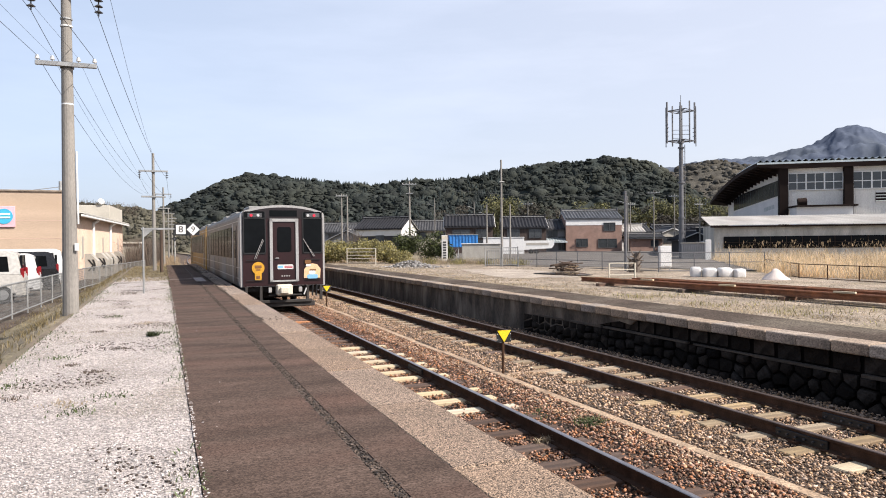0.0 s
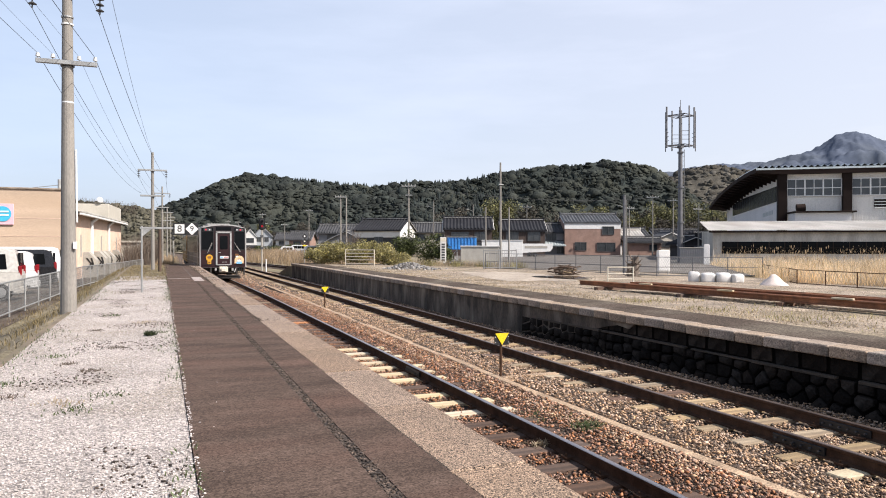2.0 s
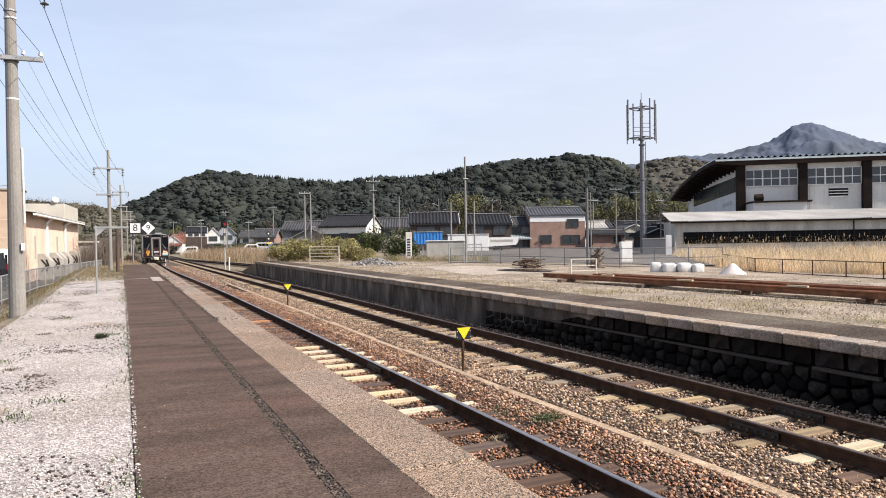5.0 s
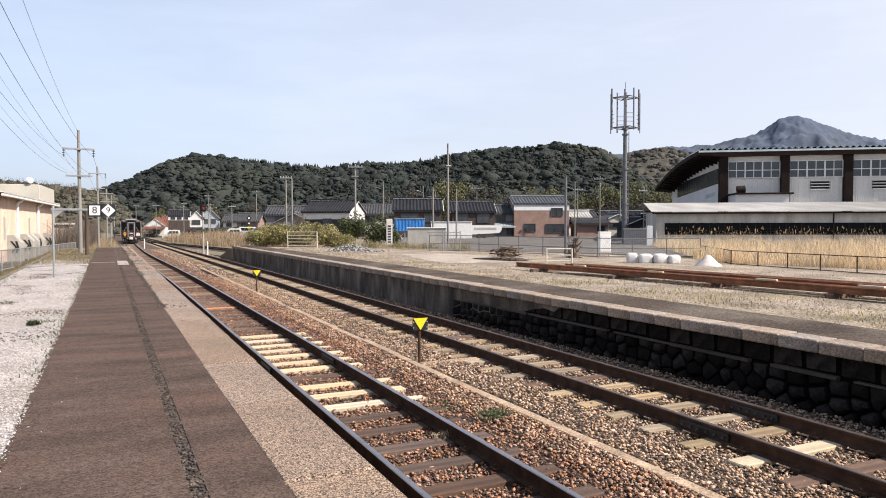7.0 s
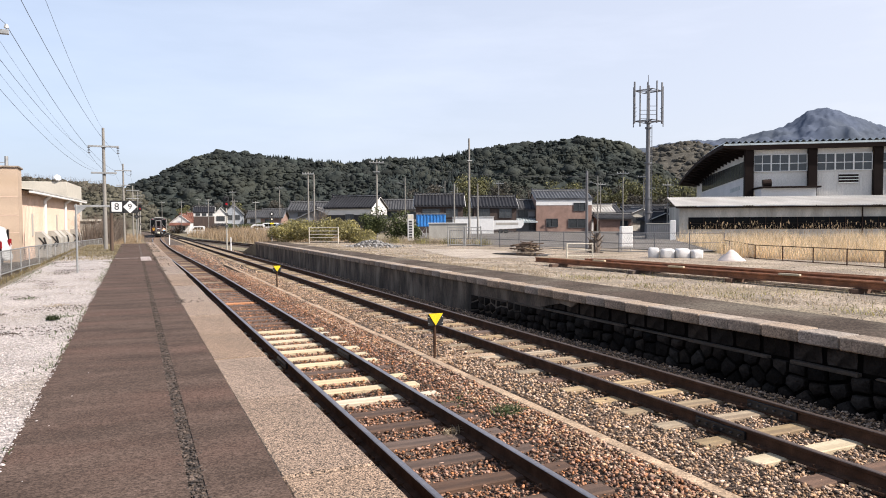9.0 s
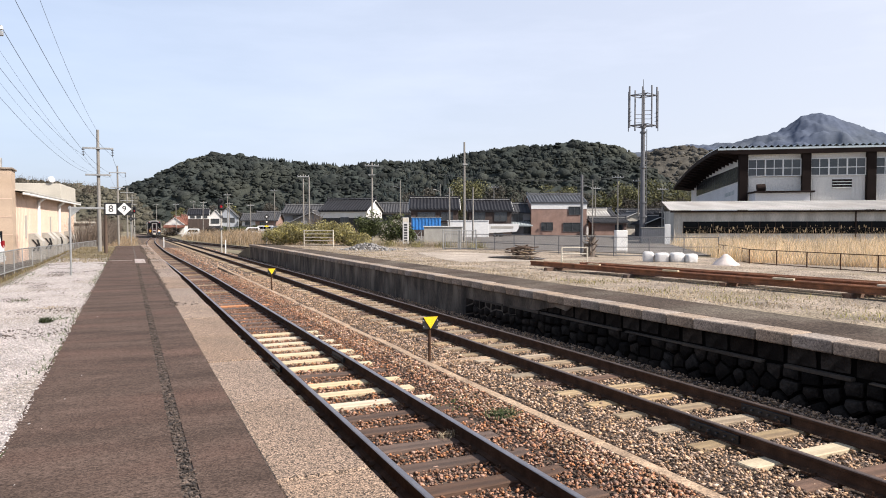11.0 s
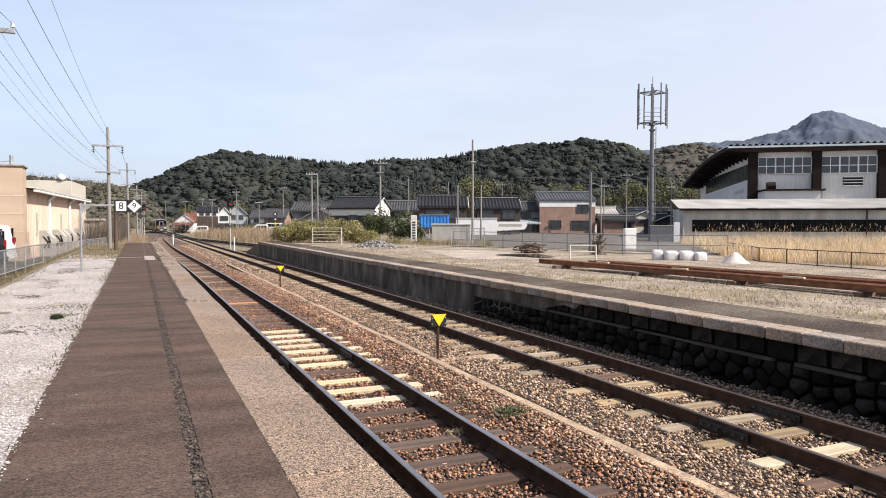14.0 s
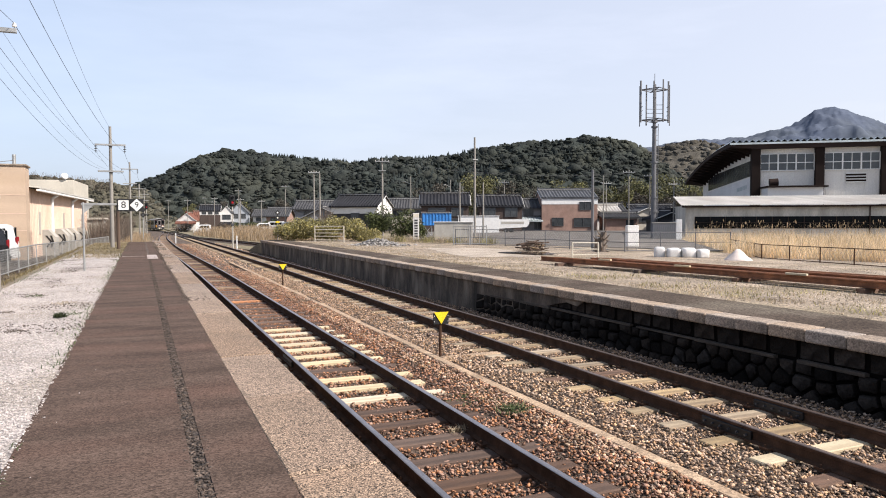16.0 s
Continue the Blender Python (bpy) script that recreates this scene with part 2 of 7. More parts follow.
M["leaf_dark"] = mat("dark_evergreen_leaves", (0.040, 0.046, 0.042), 0.9, var=0.45, scale=0.12, fine=1.2, bump=0.9, dist=0.5, isl=0.28, spec=0.05, stain=0.75, stain_col=(0.060, 0.063, 0.050), stain_scale=0.04)
M["conifer"] = mat("dark_conifer_needles", (0.034, 0.042, 0.041), 0.85, var=0.4, scale=0.1, fine=1.8, bump=1.0, dist=0.5, isl=0.45, spec=0.05)
M["leaf_brown"] = mat("bare_brown_woods", (0.088, 0.080, 0.066), 0.95, var=0.4, scale=0.2, fine=1.2, bump=1.0, dist=0.6, isl=0.35, spec=0.1)
M["leaf_olive"] = mat("olive_grey_mixed_woods", (0.100, 0.093, 0.070), 0.95, var=0.35, scale=0.15, fine=1.8, bump=0.7, dist=0.4, isl=0.3, spec=0.05)
# air haze over the far mountain is put into this blue-grey base colour
M["leaf_far"] = mat("haze_tinted_far_woods", (0.098, 0.116, 0.158), 1.0, var=0.25, scale=0.008, fine=0.10, bump=0.3, dist=2, spec=0.0, grain=0.3, stain=0.5, stain_col=(0.105, 0.115, 0.115), stain_scale=0.006)
M["bush"] = mat("yellow_green_bamboo_grass", (0.38, 0.335, 0.14), 0.85, var=0.5, scale=1.2, fine=9, bump=0.3, isl=0.6, spec=0.2)
M["shrub"] = mat("dark_green_shrub", (0.075, 0.090, 0.032), 0.85, var=0.4, scale=1.2, fine=9, bump=0.3, isl=0.5, spec=0.2)
M["reed"] = mat("dry_reed", (0.86, 0.66, 0.41), 0.9, var=0.3, scale=0.4, fine=4, bump=0, isl=0.35, spec=0.2)
M["reed_brown"] = mat("brown_dry_reed", (0.46, 0.335, 0.205), 0.9, var=0.4, scale=0.3, fine=4, bump=0, isl=0.4, spec=0.2)
M["rubble"] = mat("grey_rubble", (0.27, 0.255, 0.24), 0.9, var=0.3, scale=6, fine=40, bump=0.3, isl=0.5)
M["faded_paint"] = mat("faded_pinkish_paint", (0.44, 0.37, 0.34), 0.9, var=0.3, scale=4, fine=40, bump=0.3, stain=0.7, stain_col=(0.18, 0.135, 0.11), stain_scale=3)
M["straw"] = mat("pale_dry_straw", (0.48, 0.385, 0.26), 0.9, var=0.35, scale=0.6, fine=4, bump=0, isl=0.35, spec=0.2)
M["weed"] = mat("green_weed", (0.10, 0.13, 0.05), 0.85, var=0.4, scale=5, fine=30, bump=0, isl=0.4, spec=0.2)
M["weed_dark"] = mat("dark_green_weed", (0.055, 0.068, 0.032), 0.9, var=0.4, scale=5, fine=30, bump=0, isl=0.4, spec=0.1)
M["bank"] = mat("brown_bank_grass", (0.30, 0.235, 0.125), 0.9, var=0.4, scale=0.8, fine=5, bump=0, isl=0.5, spec=0.1)
M["twig"] = mat("bare_twigs", (0.14, 0.105, 0.08), 0.95, var=0.3, scale=2, fine=20, bump=0, isl=0.3)


def leafy(key, amount):
    """Thin leaves let part of the light through."""
    n, l = M[key].node_tree.nodes, M[key].node_tree.links
    b, o = n["Principled BSDF"], n["Material Output"]
    t, x = n.new("ShaderNodeBsdfTranslucent"), n.new("ShaderNodeMixShader")
    l.new(b.inputs["Base Color"].links[0].from_socket, t.inputs["Color"])
    x.inputs["Fac"].default_value = amount
    l.new(b.outputs["BSDF"], x.inputs[1])
    l.new(t.outputs["BSDF"], x.inputs[2])
    l.new(x.outputs["Shader"], o.inputs["Surface"])


for key in ("reed", "reed_brown", "straw", "bush", "bank"):
    leafy(key, 0.4)
# ---- building blocks ----
RNG = np.random.default_rng(7)


def link(name, data, parent=None, loc=None):
    ob = new(name, data)
    if parent is not None:
        ob.parent = parent
    if loc is not None:
        ob.location = loc
    return ob


def part(name, bm, material, parent=None, label="", smooth=False):
    """Links a bmesh as one mesh object under a thing or a part."""
    me = bpy.data.meshes.new(name)
    bm.to_mesh(me)
    bm.free()
    me.materials.append(material)
    if smooth:
        me.polygons.foreach_set("use_smooth", [True] * len(me.polygons))
    ob = link(name, me, parent)
    return tagged(ob, label)


def thing(name, label, category, loc=(0, 0, 0), rz=0, group="", kind=""):
    ob = new(name)
    ob.empty_display_size = 0.2
    ob.matrix_basis = pose(*loc, 0, 0, rz)
    return tagged(ob, label, category, group, kind)


def box(bm, x0, y0, z0, x1, y1, z1, bevel=0.0, m=None):
    r = bmesh.ops.create_cube(bm, size=1)
    vs = r["verts"]
    for v in vs:
        v.co = Vector(((x0 + x1) / 2 + v.co.x * (x1 - x0), (y0 + y1) / 2 + v.co.y * (y1 - y0), (z0 + z1) / 2 + v.co.z * (z1 - z0)))
    if bevel:
        es = list({e for v in vs for e in v.link_edges})
        r = bmesh.ops.bevel(bm, geom=es, offset=bevel, segments=1, affect="EDGES", profile=0.5)
        vs = list({v for f in r["faces"] for v in f.verts} | {v for v in vs if v.is_valid})
    if m is not None:
        bmesh.ops.transform(bm, matrix=m, verts=vs)
    return bm


def rod(bm, a, b, r0, r1=None, seg=8, cap=True):
    a, b = Vector(a), Vector(b)
    r1 = r0 if r1 is None else r1
    d = b - a
    m = Matrix.Translation((a + b) / 2) @ d.to_track_quat("Z", "Y").to_matrix().to_4x4()
    bmesh.ops.create_cone(bm, cap_ends=cap, segments=seg, radius1=r0, radius2=r1, depth=d.length, matrix=m)
    return bm


def prism(bm, pts, axis, lo, hi):
    """A closed outline (2D points) pushed along an axis: 'x' uses (y, z), 'y' uses (x, z), 'z' uses (x, y)."""
    def put(p, h):
        return {"x": (h, p[0], p[1]), "y": (p[0], h, p[1]), "z": (p[0], p[1], h)}[axis]
    a = [bm.verts.new(put(p, lo)) for p in pts]
    b = [bm.verts.new(put(p, hi)) for p in pts]
    n = len(pts)
    fs = [bm.faces.new(a), bm.faces.new(b[::-1])]
    for i in range(n):
        fs.append(bm.faces.new((a[i], b[i], b[(i + 1) % n], a[(i + 1) % n])))
    bmesh.ops.recalc_face_normals(bm, faces=fs)
    return bm


def B():
    return bmesh.new()


def raw(name, verts, faces, material, parent=None, smooth=False):
    me = bpy.data.meshes.new(name)
    me.from_pydata(verts, [], faces)
    me.materials.append(material)
    if smooth:
        me.polygons.foreach_set("use_smooth", [True] * len(me.polygons))
    me.update()
    return link(name, me, parent)


def fast(name, verts, tris, material, parent=None, smooth=False):
    """A large triangle mesh from arrays."""
    verts, tris = np.asarray(verts, np.float32), np.asarray(tris, np.int32)
    me = bpy.data.meshes.new(name)
    me.vertices.add(len(verts))
    me.vertices.foreach_set("co", verts.ravel())
    k = tris.shape[1]
    me.loops.add(tris.size)
    me.loops.foreach_set("vertex_index", tris.ravel())
    me.polygons.add(len(tris))
    me.polygons.foreach_set("loop_start", np.arange(len(tris), dtype=np.int32) * k)
    if smooth:
        me.polygons.foreach_set("use_smooth", np.ones(len(tris), bool))
    me.materials.append(material)
    me.update(calc_edges=True)
    me.validate()
    return link(name, me, parent)


def ico(sub):
    """Sub 0 is an angular chip with eight corners, -1 one with six."""
    bm = bmesh.new()
    if sub == 0:
        bmesh.ops.create_cube(bm, size=1.35)
        bmesh.ops.triangulate(bm, faces=bm.faces[:])
    elif sub < 0:
        for c in ((1, 0, 0), (0, 1, 0), (-1, 0, 0), (0, -1, 0), (0, 0, 1), (0, 0, -1)):
            bm.verts.new(c)
        bm.verts.ensure_lookup_table()
        for a in range(4):
            bm.faces.new([bm.verts[k] for k in (a, (a + 1) % 4, 4)])
            bm.faces.new([bm.verts[k] for k in ((a + 1) % 4, a, 5)])
        bm.verts.index_update()
    else:
        bmesh.ops.create_icosphere(bm, subdivisions=sub, radius=1)
    v = np.array([q.co[:] for q in bm.verts])
    f = np.array([[q.index for q in t.verts] for t in bm.faces])
    bm.free()
    return v, f


def scatter_lumps(name, centres, radii, material, sub=1, squash=(1, 1, 0.6), rough=0.3, smooth=False, parent=None):
    """Many uneven lumps in one mesh."""
    bv, bf = ico(sub)
    n, k = len(centres), len(bv)
    jit = 1 + RNG.uniform(-rough, rough, (n, k, 1))
    ang = RNG.uniform(0, 2 * np.pi, n)
    sq = np.array(squash)[None, :] * RNG.uniform(0.6, 1.4, (n, 3))
    v = bv[None] * jit * sq[:, None, :]
    c, s = np.cos(ang)[:, None], np.sin(ang)[:, None]
    x, y = v[..., 0] * c - v[..., 1] * s, v[..., 0] * s + v[..., 1] * c
    v = np.stack([x, y, v[..., 2]], -1) * np.asarray(radii)[:, None, None] + np.asarray(centres)[:, None, :]
    f = bf[None] + (np.arange(n) * k)[:, None, None]
    return fast(name, v.reshape(-1, 3), f.reshape(-1, 3), material, parent, smooth)


def blades(name, bases, heights, width, material, lean=0.35, parent=None):
    """Many thin bent blades, two quads each."""
    bases, heights = np.asarray(bases, float), np.asarray(heights, float)
    n = len(bases)
    a = RNG.uniform(0, 2 * np.pi, n)
    side = np.stack([np.cos(a), np.sin(a), 0 * a], -1) * (np.asarray(width) * np.ones(n))[:, None]
    d = RNG.normal(0, lean, (n, 2))
    up = np.stack([d[:, 0] * 0.35, d[:, 1] * 0.35, np.ones(n)], -1) * heights[:, None] * 0.55
    tip = np.stack([d[:, 0], d[:, 1], 1 - 0.25 * np.hypot(d[:, 0], d[:, 1])], -1) * heights[:, None]
    v = np.stack([bases - side, bases + side, bases + up + side * 0.8, bases + up - side * 0.8, bases + tip + side * 0.1, bases + tip - side * 0.1], 1)
    f = np.array([[0, 1, 2, 3], [3, 2, 4, 5]])[None] + (np.arange(n) * 6)[:, None, None]
    return fast(name, v.reshape(-1, 3), f.reshape(-1, 4), material, parent)


def smooth_step(a, b, x):
    t = np.clip((x - a) / (b - a), 0, 1)
    return t * t * (3 - 2 * t)


def drop(y):
    """How far the line falls away with distance."""
    return -0.0042 * max(0.0, y - 30.0)


TRACK_2 = 3.76
RAIL_Z = -0.76


def bend(y):
    """The whole line swings gently aside beyond the points."""
    return -0.00024 * max(0.0, y - 150.0) ** 2


def centre_1(y):
    """The platform track's middle, which swings over to join the through track."""
    return bend(y) + TRACK_2 * float(smooth_step(92, 215, y)) - 0.30 * math.exp(-(((y - 66) / 22) ** 2))


def centre_2(y):
    return TRACK_2 + bend(y)


# ---- ground ----
xs = np.array([-3000, -900, -300, -120, -60, -30, -14, -9, -7.0, -6.4, -5.7, -5.5, -1.7, -1.65, 0, 2, 4, 5.44, 5.45, 7, 9, 12, 16, 20, 26, 36, 50, 70, 100, 160, 300, 900, 3000])
ys = np.array([-400, -100, -40, -20, -8, 0, 6, 12, 18, 24, 30, 36, 42, 48, 53, 56, 60, 70, 85, 100, 120, 150, 190, 250, 330, 500, 900, 1800, 4600])


def ground_z(x, y):
    left = -0.56 + 0.61 * float(smooth_step(-7.0, -5.5, x))
    if y > 46:
        left = left + (-0.55 - left) * float(smooth_step(46, 60, y))
    right = -0.06 - 0.16 * float(smooth_step(9, 24, x))
    if y > 53:
        low = -0.98 + 0.23 * float(smooth_step(100, 125, y))
        right = right + (low - right) * float(smooth_step(53, 62, y)) * float(1 - smooth_step(10, 24, x))
    mid = -1.02
    z = left if x < -1.68 else (mid if x < 5.445 else right)
    far = float(1 - smooth_step(100, 300, abs(x)))
    return z + max(drop(y), -0.9) * far


gv = [(x, y, ground_z(x, y)) for y in ys for x in xs]
gf = [(j * len(xs) + i, j * len(xs) + i + 1, (j + 1) * len(xs) + i + 1, (j + 1) * len(xs) + i) for j in range(len(ys) - 1) for i in range(len(xs) - 1)]
tagged(raw("ground", gv, gf, M["dirt"]), "flat ground of dry grass and bare earth", "ground", kind="structure")


def ribbon(name, material, rows, label, category, kind="structure"):
    """A strip whose left and right edges are given row by row: (y, x0, z0, x1, z1)."""
    v, f = [], []
    for y, x0, z0, x1, z1 in rows:
        v += [(x0, y, z0), (x1, y, z1)]
    for i in range(len(rows) - 1):
        f.append((2 * i, 2 * i + 1, 2 * i + 3, 2 * i + 2))
    return tagged(raw(name, v, f, material), label, category, kind=kind)


far_rows = [-30, 0, 20, 30, 45, 60, 80, 100, 125, 150, 180, 220, 270, 330, 420]
ribbon("ballast_bed", M["ballast_bed"], [(y, -1.64 + bend(y), -0.965 + drop(y), 5.43 + bend(y), -0.965 + drop(y)) for y in far_rows], "bed of rust-brown crushed ballast under two tracks", "track bed")
ribbon("parking_lot", M["asphalt_gray"], [(-20, -40, -0.545, -7.3, -0.545), (16, -40, -0.545, -7.3, -0.545), (36, -40, -0.55, -6.9, -0.55), (46, -40, -0.58, -6.6, -0.58), (70, -40, -0.66, -6.9, -0.66)], "grey asphalt car park behind the station fence", "car park")

# platform where the camera stands
P1 = 0.09
bm = B()
box(bm, -5.52, -14, -1.05, -1.62, 52, P1 - 0.09)
plat = part("platform_core", bm, M["wall_concrete"])
tagged(plat, "concrete wall and core of the station platform", "platform", kind="structure")
bm = B()
box(bm, -3.53, -14, -0.02, -2.56, 50, P1)
tagged(part("platform_asphalt", bm, M["asphalt"]), "worn brown asphalt walking strip of the platform", "pavement", kind="structure")
bm = B()
box(bm, -2.475, -14, -0.02, -2.085, 50, P1)
tagged(part("platform_asphalt_outer", bm, M["asphalt"]), "worn brown asphalt strip beside the platform edge", "pavement", kind="structure")
bm = B()
box(bm, -2.57, -14, -0.02, -2.465, 50, P1 - 0.007)
tagged(part("platform_seam", bm, M["crumble"]), "crumbled seam in the platform asphalt", "pavement", kind="structure")
sc = [(RNG.normal(-2.517, 0.034), 1.5 + 27 * RNG.uniform() ** 1.5, P1 - 0.004) for _ in range(5200)]
tagged(scatter_lumps("asphalt_crumbs", sc, RNG.uniform(0.005, 0.013, len(sc)), M["crumble"], 0), "loose dark crumbs along the asphalt seam", "gravel", kind="stuff")
bm = B()
box(bm, -5.42, -14, -0.03, -3.535, 33, P1 - 0.012)
tagged(part("gravel_bed", bm, M["white_gravel"]), "pale gravel bed along the platform", "gravel", kind="structure")
n = 46000
gx, gy = RNG.uniform(-5.42, -3.50, n), 2.5 + 22 * RNG.uniform(0, 1, n) ** 1.7
gx = np.where(RNG.uniform(0, 1, n) < 0.006, gx + RNG.exponential(0.10, n), gx)
sc = np.stack([gx, gy, np.where(gx > -3.53, P1 + 0.002, P1 - 0.008)], -1)
tagged(scatter_lumps("gravel", sc, 0.0040 + 0.0075 * RNG.uniform(0, 1, n) ** 1.5, M["pale_stone"], -1), "loose pale gravel stones on the platform", "gravel", kind="stuff")
bm = B()
box(bm, -5.52, -14, -0.10, -5.425, 47, P1 - 0.004, 0.012)
tagged(part("gravel_edging", bm, M["edging"]), "low tan concrete edging beside the gravel", "kerb", kind="structure")

bm = B()
box(bm, -5.42, 33.0, -0.03, -3.535, 50, P1 - 0.014)
tagged(part("platform_verge", bm, M["dirt"]), "weedy earth at the far end of the platform", "ground", kind="structure")
n = 3500
gx, gy = RNG.uniform(-5.4, -3.5, n), 29 + 19 * RNG.uniform(0, 1, n)
tagged(blades("verge_weeds", np.stack([gx, gy, np.full(n, P1 - 0.014)], -1), RNG.uniform(0.03, 0.12, n), 0.008, M["bank"], 0.9), "short dry weeds at the platform's end", "grass", kind="stuff")
n = 2600
gx = np.r_[-5.44 + RNG.exponential(0.16, n // 2), -3.50 - RNG.exponential(0.09, n // 2)]
gy = 3 + 30 * RNG.uniform(0, 1, n)
keep = np.sin(gy * 1.7) + np.sin(gy * 0.63 + 1) > -0.3
tagged(blades("edge_weeds", np.stack([gx, gy, np.full(n, P1 - 0.012)], -1)[keep], RNG.uniform(0.015, 0.06, keep.sum()), 0.005, M["weed"], 1.0), "low weeds along the gravel's edges", "grass", kind="stuff")
n = 11000
gx, gy = RNG.uniform(-5.4, -3.56, n), 3 + 26 * RNG.uniform(0, 1, n)
patch = np.array([noise.noise(Vector((a * 1.4, b * 0.8, 9.0))) for a, b in zip(gx, gy)])
keep = patch > 0.27 + 0.12 * RNG.uniform(-1, 1, n)
tagged(scatter_lumps("dirt_crumbs", np.stack([gx, gy, np.full(n, P1 - 0.006)], -1)[keep], RNG.uniform(0.005, 0.013, keep.sum()), M["crumble"], 0), "dark dirt and dead moss in the pale gravel", "gravel", kind="stuff")

n = 9000
gy = 13 + 36 * RNG.uniform(0, 1, n)
gx = np.where(RNG.uniform(0, 1, n) < 0.45, -2.085 + RNG.normal(0, 0.05, n), RNG.uniform(-3.5, -1.68, n))
patch = np.array([noise.noise(Vector((a * 1.1, b * 0.35, 4.0))) for a, b in zip(gx, gy)])
keep = (patch > 0.30 - 0.008 * (gy - 20)) | (np.abs(gx + 2.085) < 0.04)
tagged(scatter_lumps("platform_dirt", np.stack([gx, gy, np.full(n, P1 + 0.001)], -1)[keep], RNG.uniform(0.006, 0.018, keep.sum()), M["crumble"], 0, (1, 1.6, 0.25)), "dark dirt and moss gathered on the old platform end", "dirt", kind="stuff")
n = 2600
gy = 24 + 25 * RNG.uniform(0, 1, n) ** 0.7
gx = np.where(RNG.uniform(0, 1, n) < 0.5, -2.085 + RNG.normal(0, 0.08, n), np.where(RNG.uniform(0, 1, n) < 0.5, -3.52 + RNG.exponential(0.10, n), -1.70 - RNG.exponential(0.12, n)))
keep = np.sin(gy * 0.9) + np.sin(gy * 2.3 + 1) > 0.0
tagged(blades("platform_weeds", np.stack([gx, gy, np.full(n, P1)], -1)[keep], RNG.uniform(0.02, 0.08, keep.sum()), 0.008, M["twig"], 0.9), "dry brown weeds in the joints of the platform end", "grass", kind="stuff")

# ---- tracks ----
def along(y0, y1, near=1.0):
    out, y = [], y0
    while y < y1:
        out.append(y)
        y += near if y < 60 else near * 4
    return out + [y1]


PROFILE = [(-0.0635, 0), (0.0635, 0), (0.0635, 0.010), (0.012, 0.028), (0.010, 0.105), (0.0325, 0.118), (0.0325, 0.146), (0.025, 0.153), (-0.025, 0.153), (-0.0325, 0.146), (-0.0325, 0.118), (-0.010, 0.105), (-0.012, 0.028), (-0.0635, 0.010)]


def rail(name, offset, centre, y0, y1, head, label, group="running rails"):
    yy = along(y0, y1)
    v, f = [], []
    k = len(PROFILE)
    for y in yy:
        for px, pz in PROFILE:
            v.append((centre(y) + offset + px, y, RAIL_Z - 0.153 + pz + drop(y)))
    for j in range(len(yy) - 1):
        for i in range(k):
            f.append((j * k + i, j * k + (i + 1) % k, (j + 1) * k + (i + 1) % k, (j + 1) * k + i))
    f += [tuple(range(k))[::-1], tuple((len(yy) - 1) * k + i for i in range(k))]
    ob = raw(name, v, f, M["rail_side"])
    ob.data.materials.append(head)
    for i, p in enumerate(ob.data.polygons[: (len(yy) - 1) * k]):
        if i % k in (7, 8, 6) and (i % k != 6):
            p.material_index = 1
    return tagged(ob, label, "rail", group)


rails = [rail("rail", s * 0.565, c, -12, 214 if c is centre_1 else 420, h, lab) for c, h, lab in ((centre_1, M["rail_top"], "steel rail with a polished head beside the platform"), (centre_2, M["rail_dull"], "rust-brown steel rail of the through track")) for s in (-1, 1)]


def siding(y):
    return 3.76 + 5.6 * float(1 - smooth_step(55, 140, y))


for s in (-1, 1):
    rail("rail", s * 0.565, siding, 64, 138, M["rail_dull"], "rusty steel rail of the branching siding")

ribbon("siding_bed", M["ballast_bed"], [(y, siding(y) - 1.3, -0.945 + drop(y), siding(y) + 1.4, -0.945 + drop(y)) for y in range(58, 125, 6)], "rust-brown ballast bed of the siding", "track bed")

# fishplates on the near joints
for i, (rl, x, y) in enumerate(((rails[2], TRACK_2 - 0.565, 6.05), (rails[3], TRACK_2 + 0.565, 6.35), (rails[1], 0.565, 12.1), (rails[0], -0.565, 11.8))):
    bm = B()
    for s in (-1, 1):
        box(bm, x + s * 0.030 - 0.018, y - 0.36, RAIL_Z - 0.135, x + s * 0.030 + 0.018, y + 0.36, RAIL_Z - 0.040, 0.005)
    pl = part("fishplate", bm, M["black"], rl, "greasy black joint bar")
    for k in range(6):
        bm = B()
        rod(bm, (x - 0.075, y - 0.3 + k * 0.12, RAIL_Z - 0.088), (x + 0.075, y - 0.3 + k * 0.12, RAIL_Z - 0.088), 0.013, seg=6)
        part("bolt", bm, M["dark_steel"], pl)

# rail clips
for rl, off, c in zip(rails, (-0.565, 0.565, -0.565, 0.565), (centre_1, centre_1, centre_2, centre_2)):
    bm = B()
    for i in range(70):
        y = 2.2 + i * 0.65
        for s in (-1, 1):
            x = c(y) + off + s * 0.085
            box(bm, x - 0.045, y - 0.055, RAIL_Z - 0.155, x + 0.045, y + 0.055, RAIL_Z - 0.128)
            rod(bm, (x + s * 0.012, y, RAIL_Z - 0.15), (x + s * 0.012, y, RAIL_Z - 0.098), 0.016, 0.012, 6)
    tagged(part("rail_clip", bm, M["rail_side"], rl), kind="stuff")

# concrete cable trough between the tracks
trough = thing("cable_trough", "narrow tan concrete cable trough between the tracks", "cable trough", (0, 0, 0))
bm = B()
box(bm, 1.95, 11.2, -0.99, 3.15, 11.38, -0.90, 0.015)
part("cross_slab", bm, M["strip"], trough)

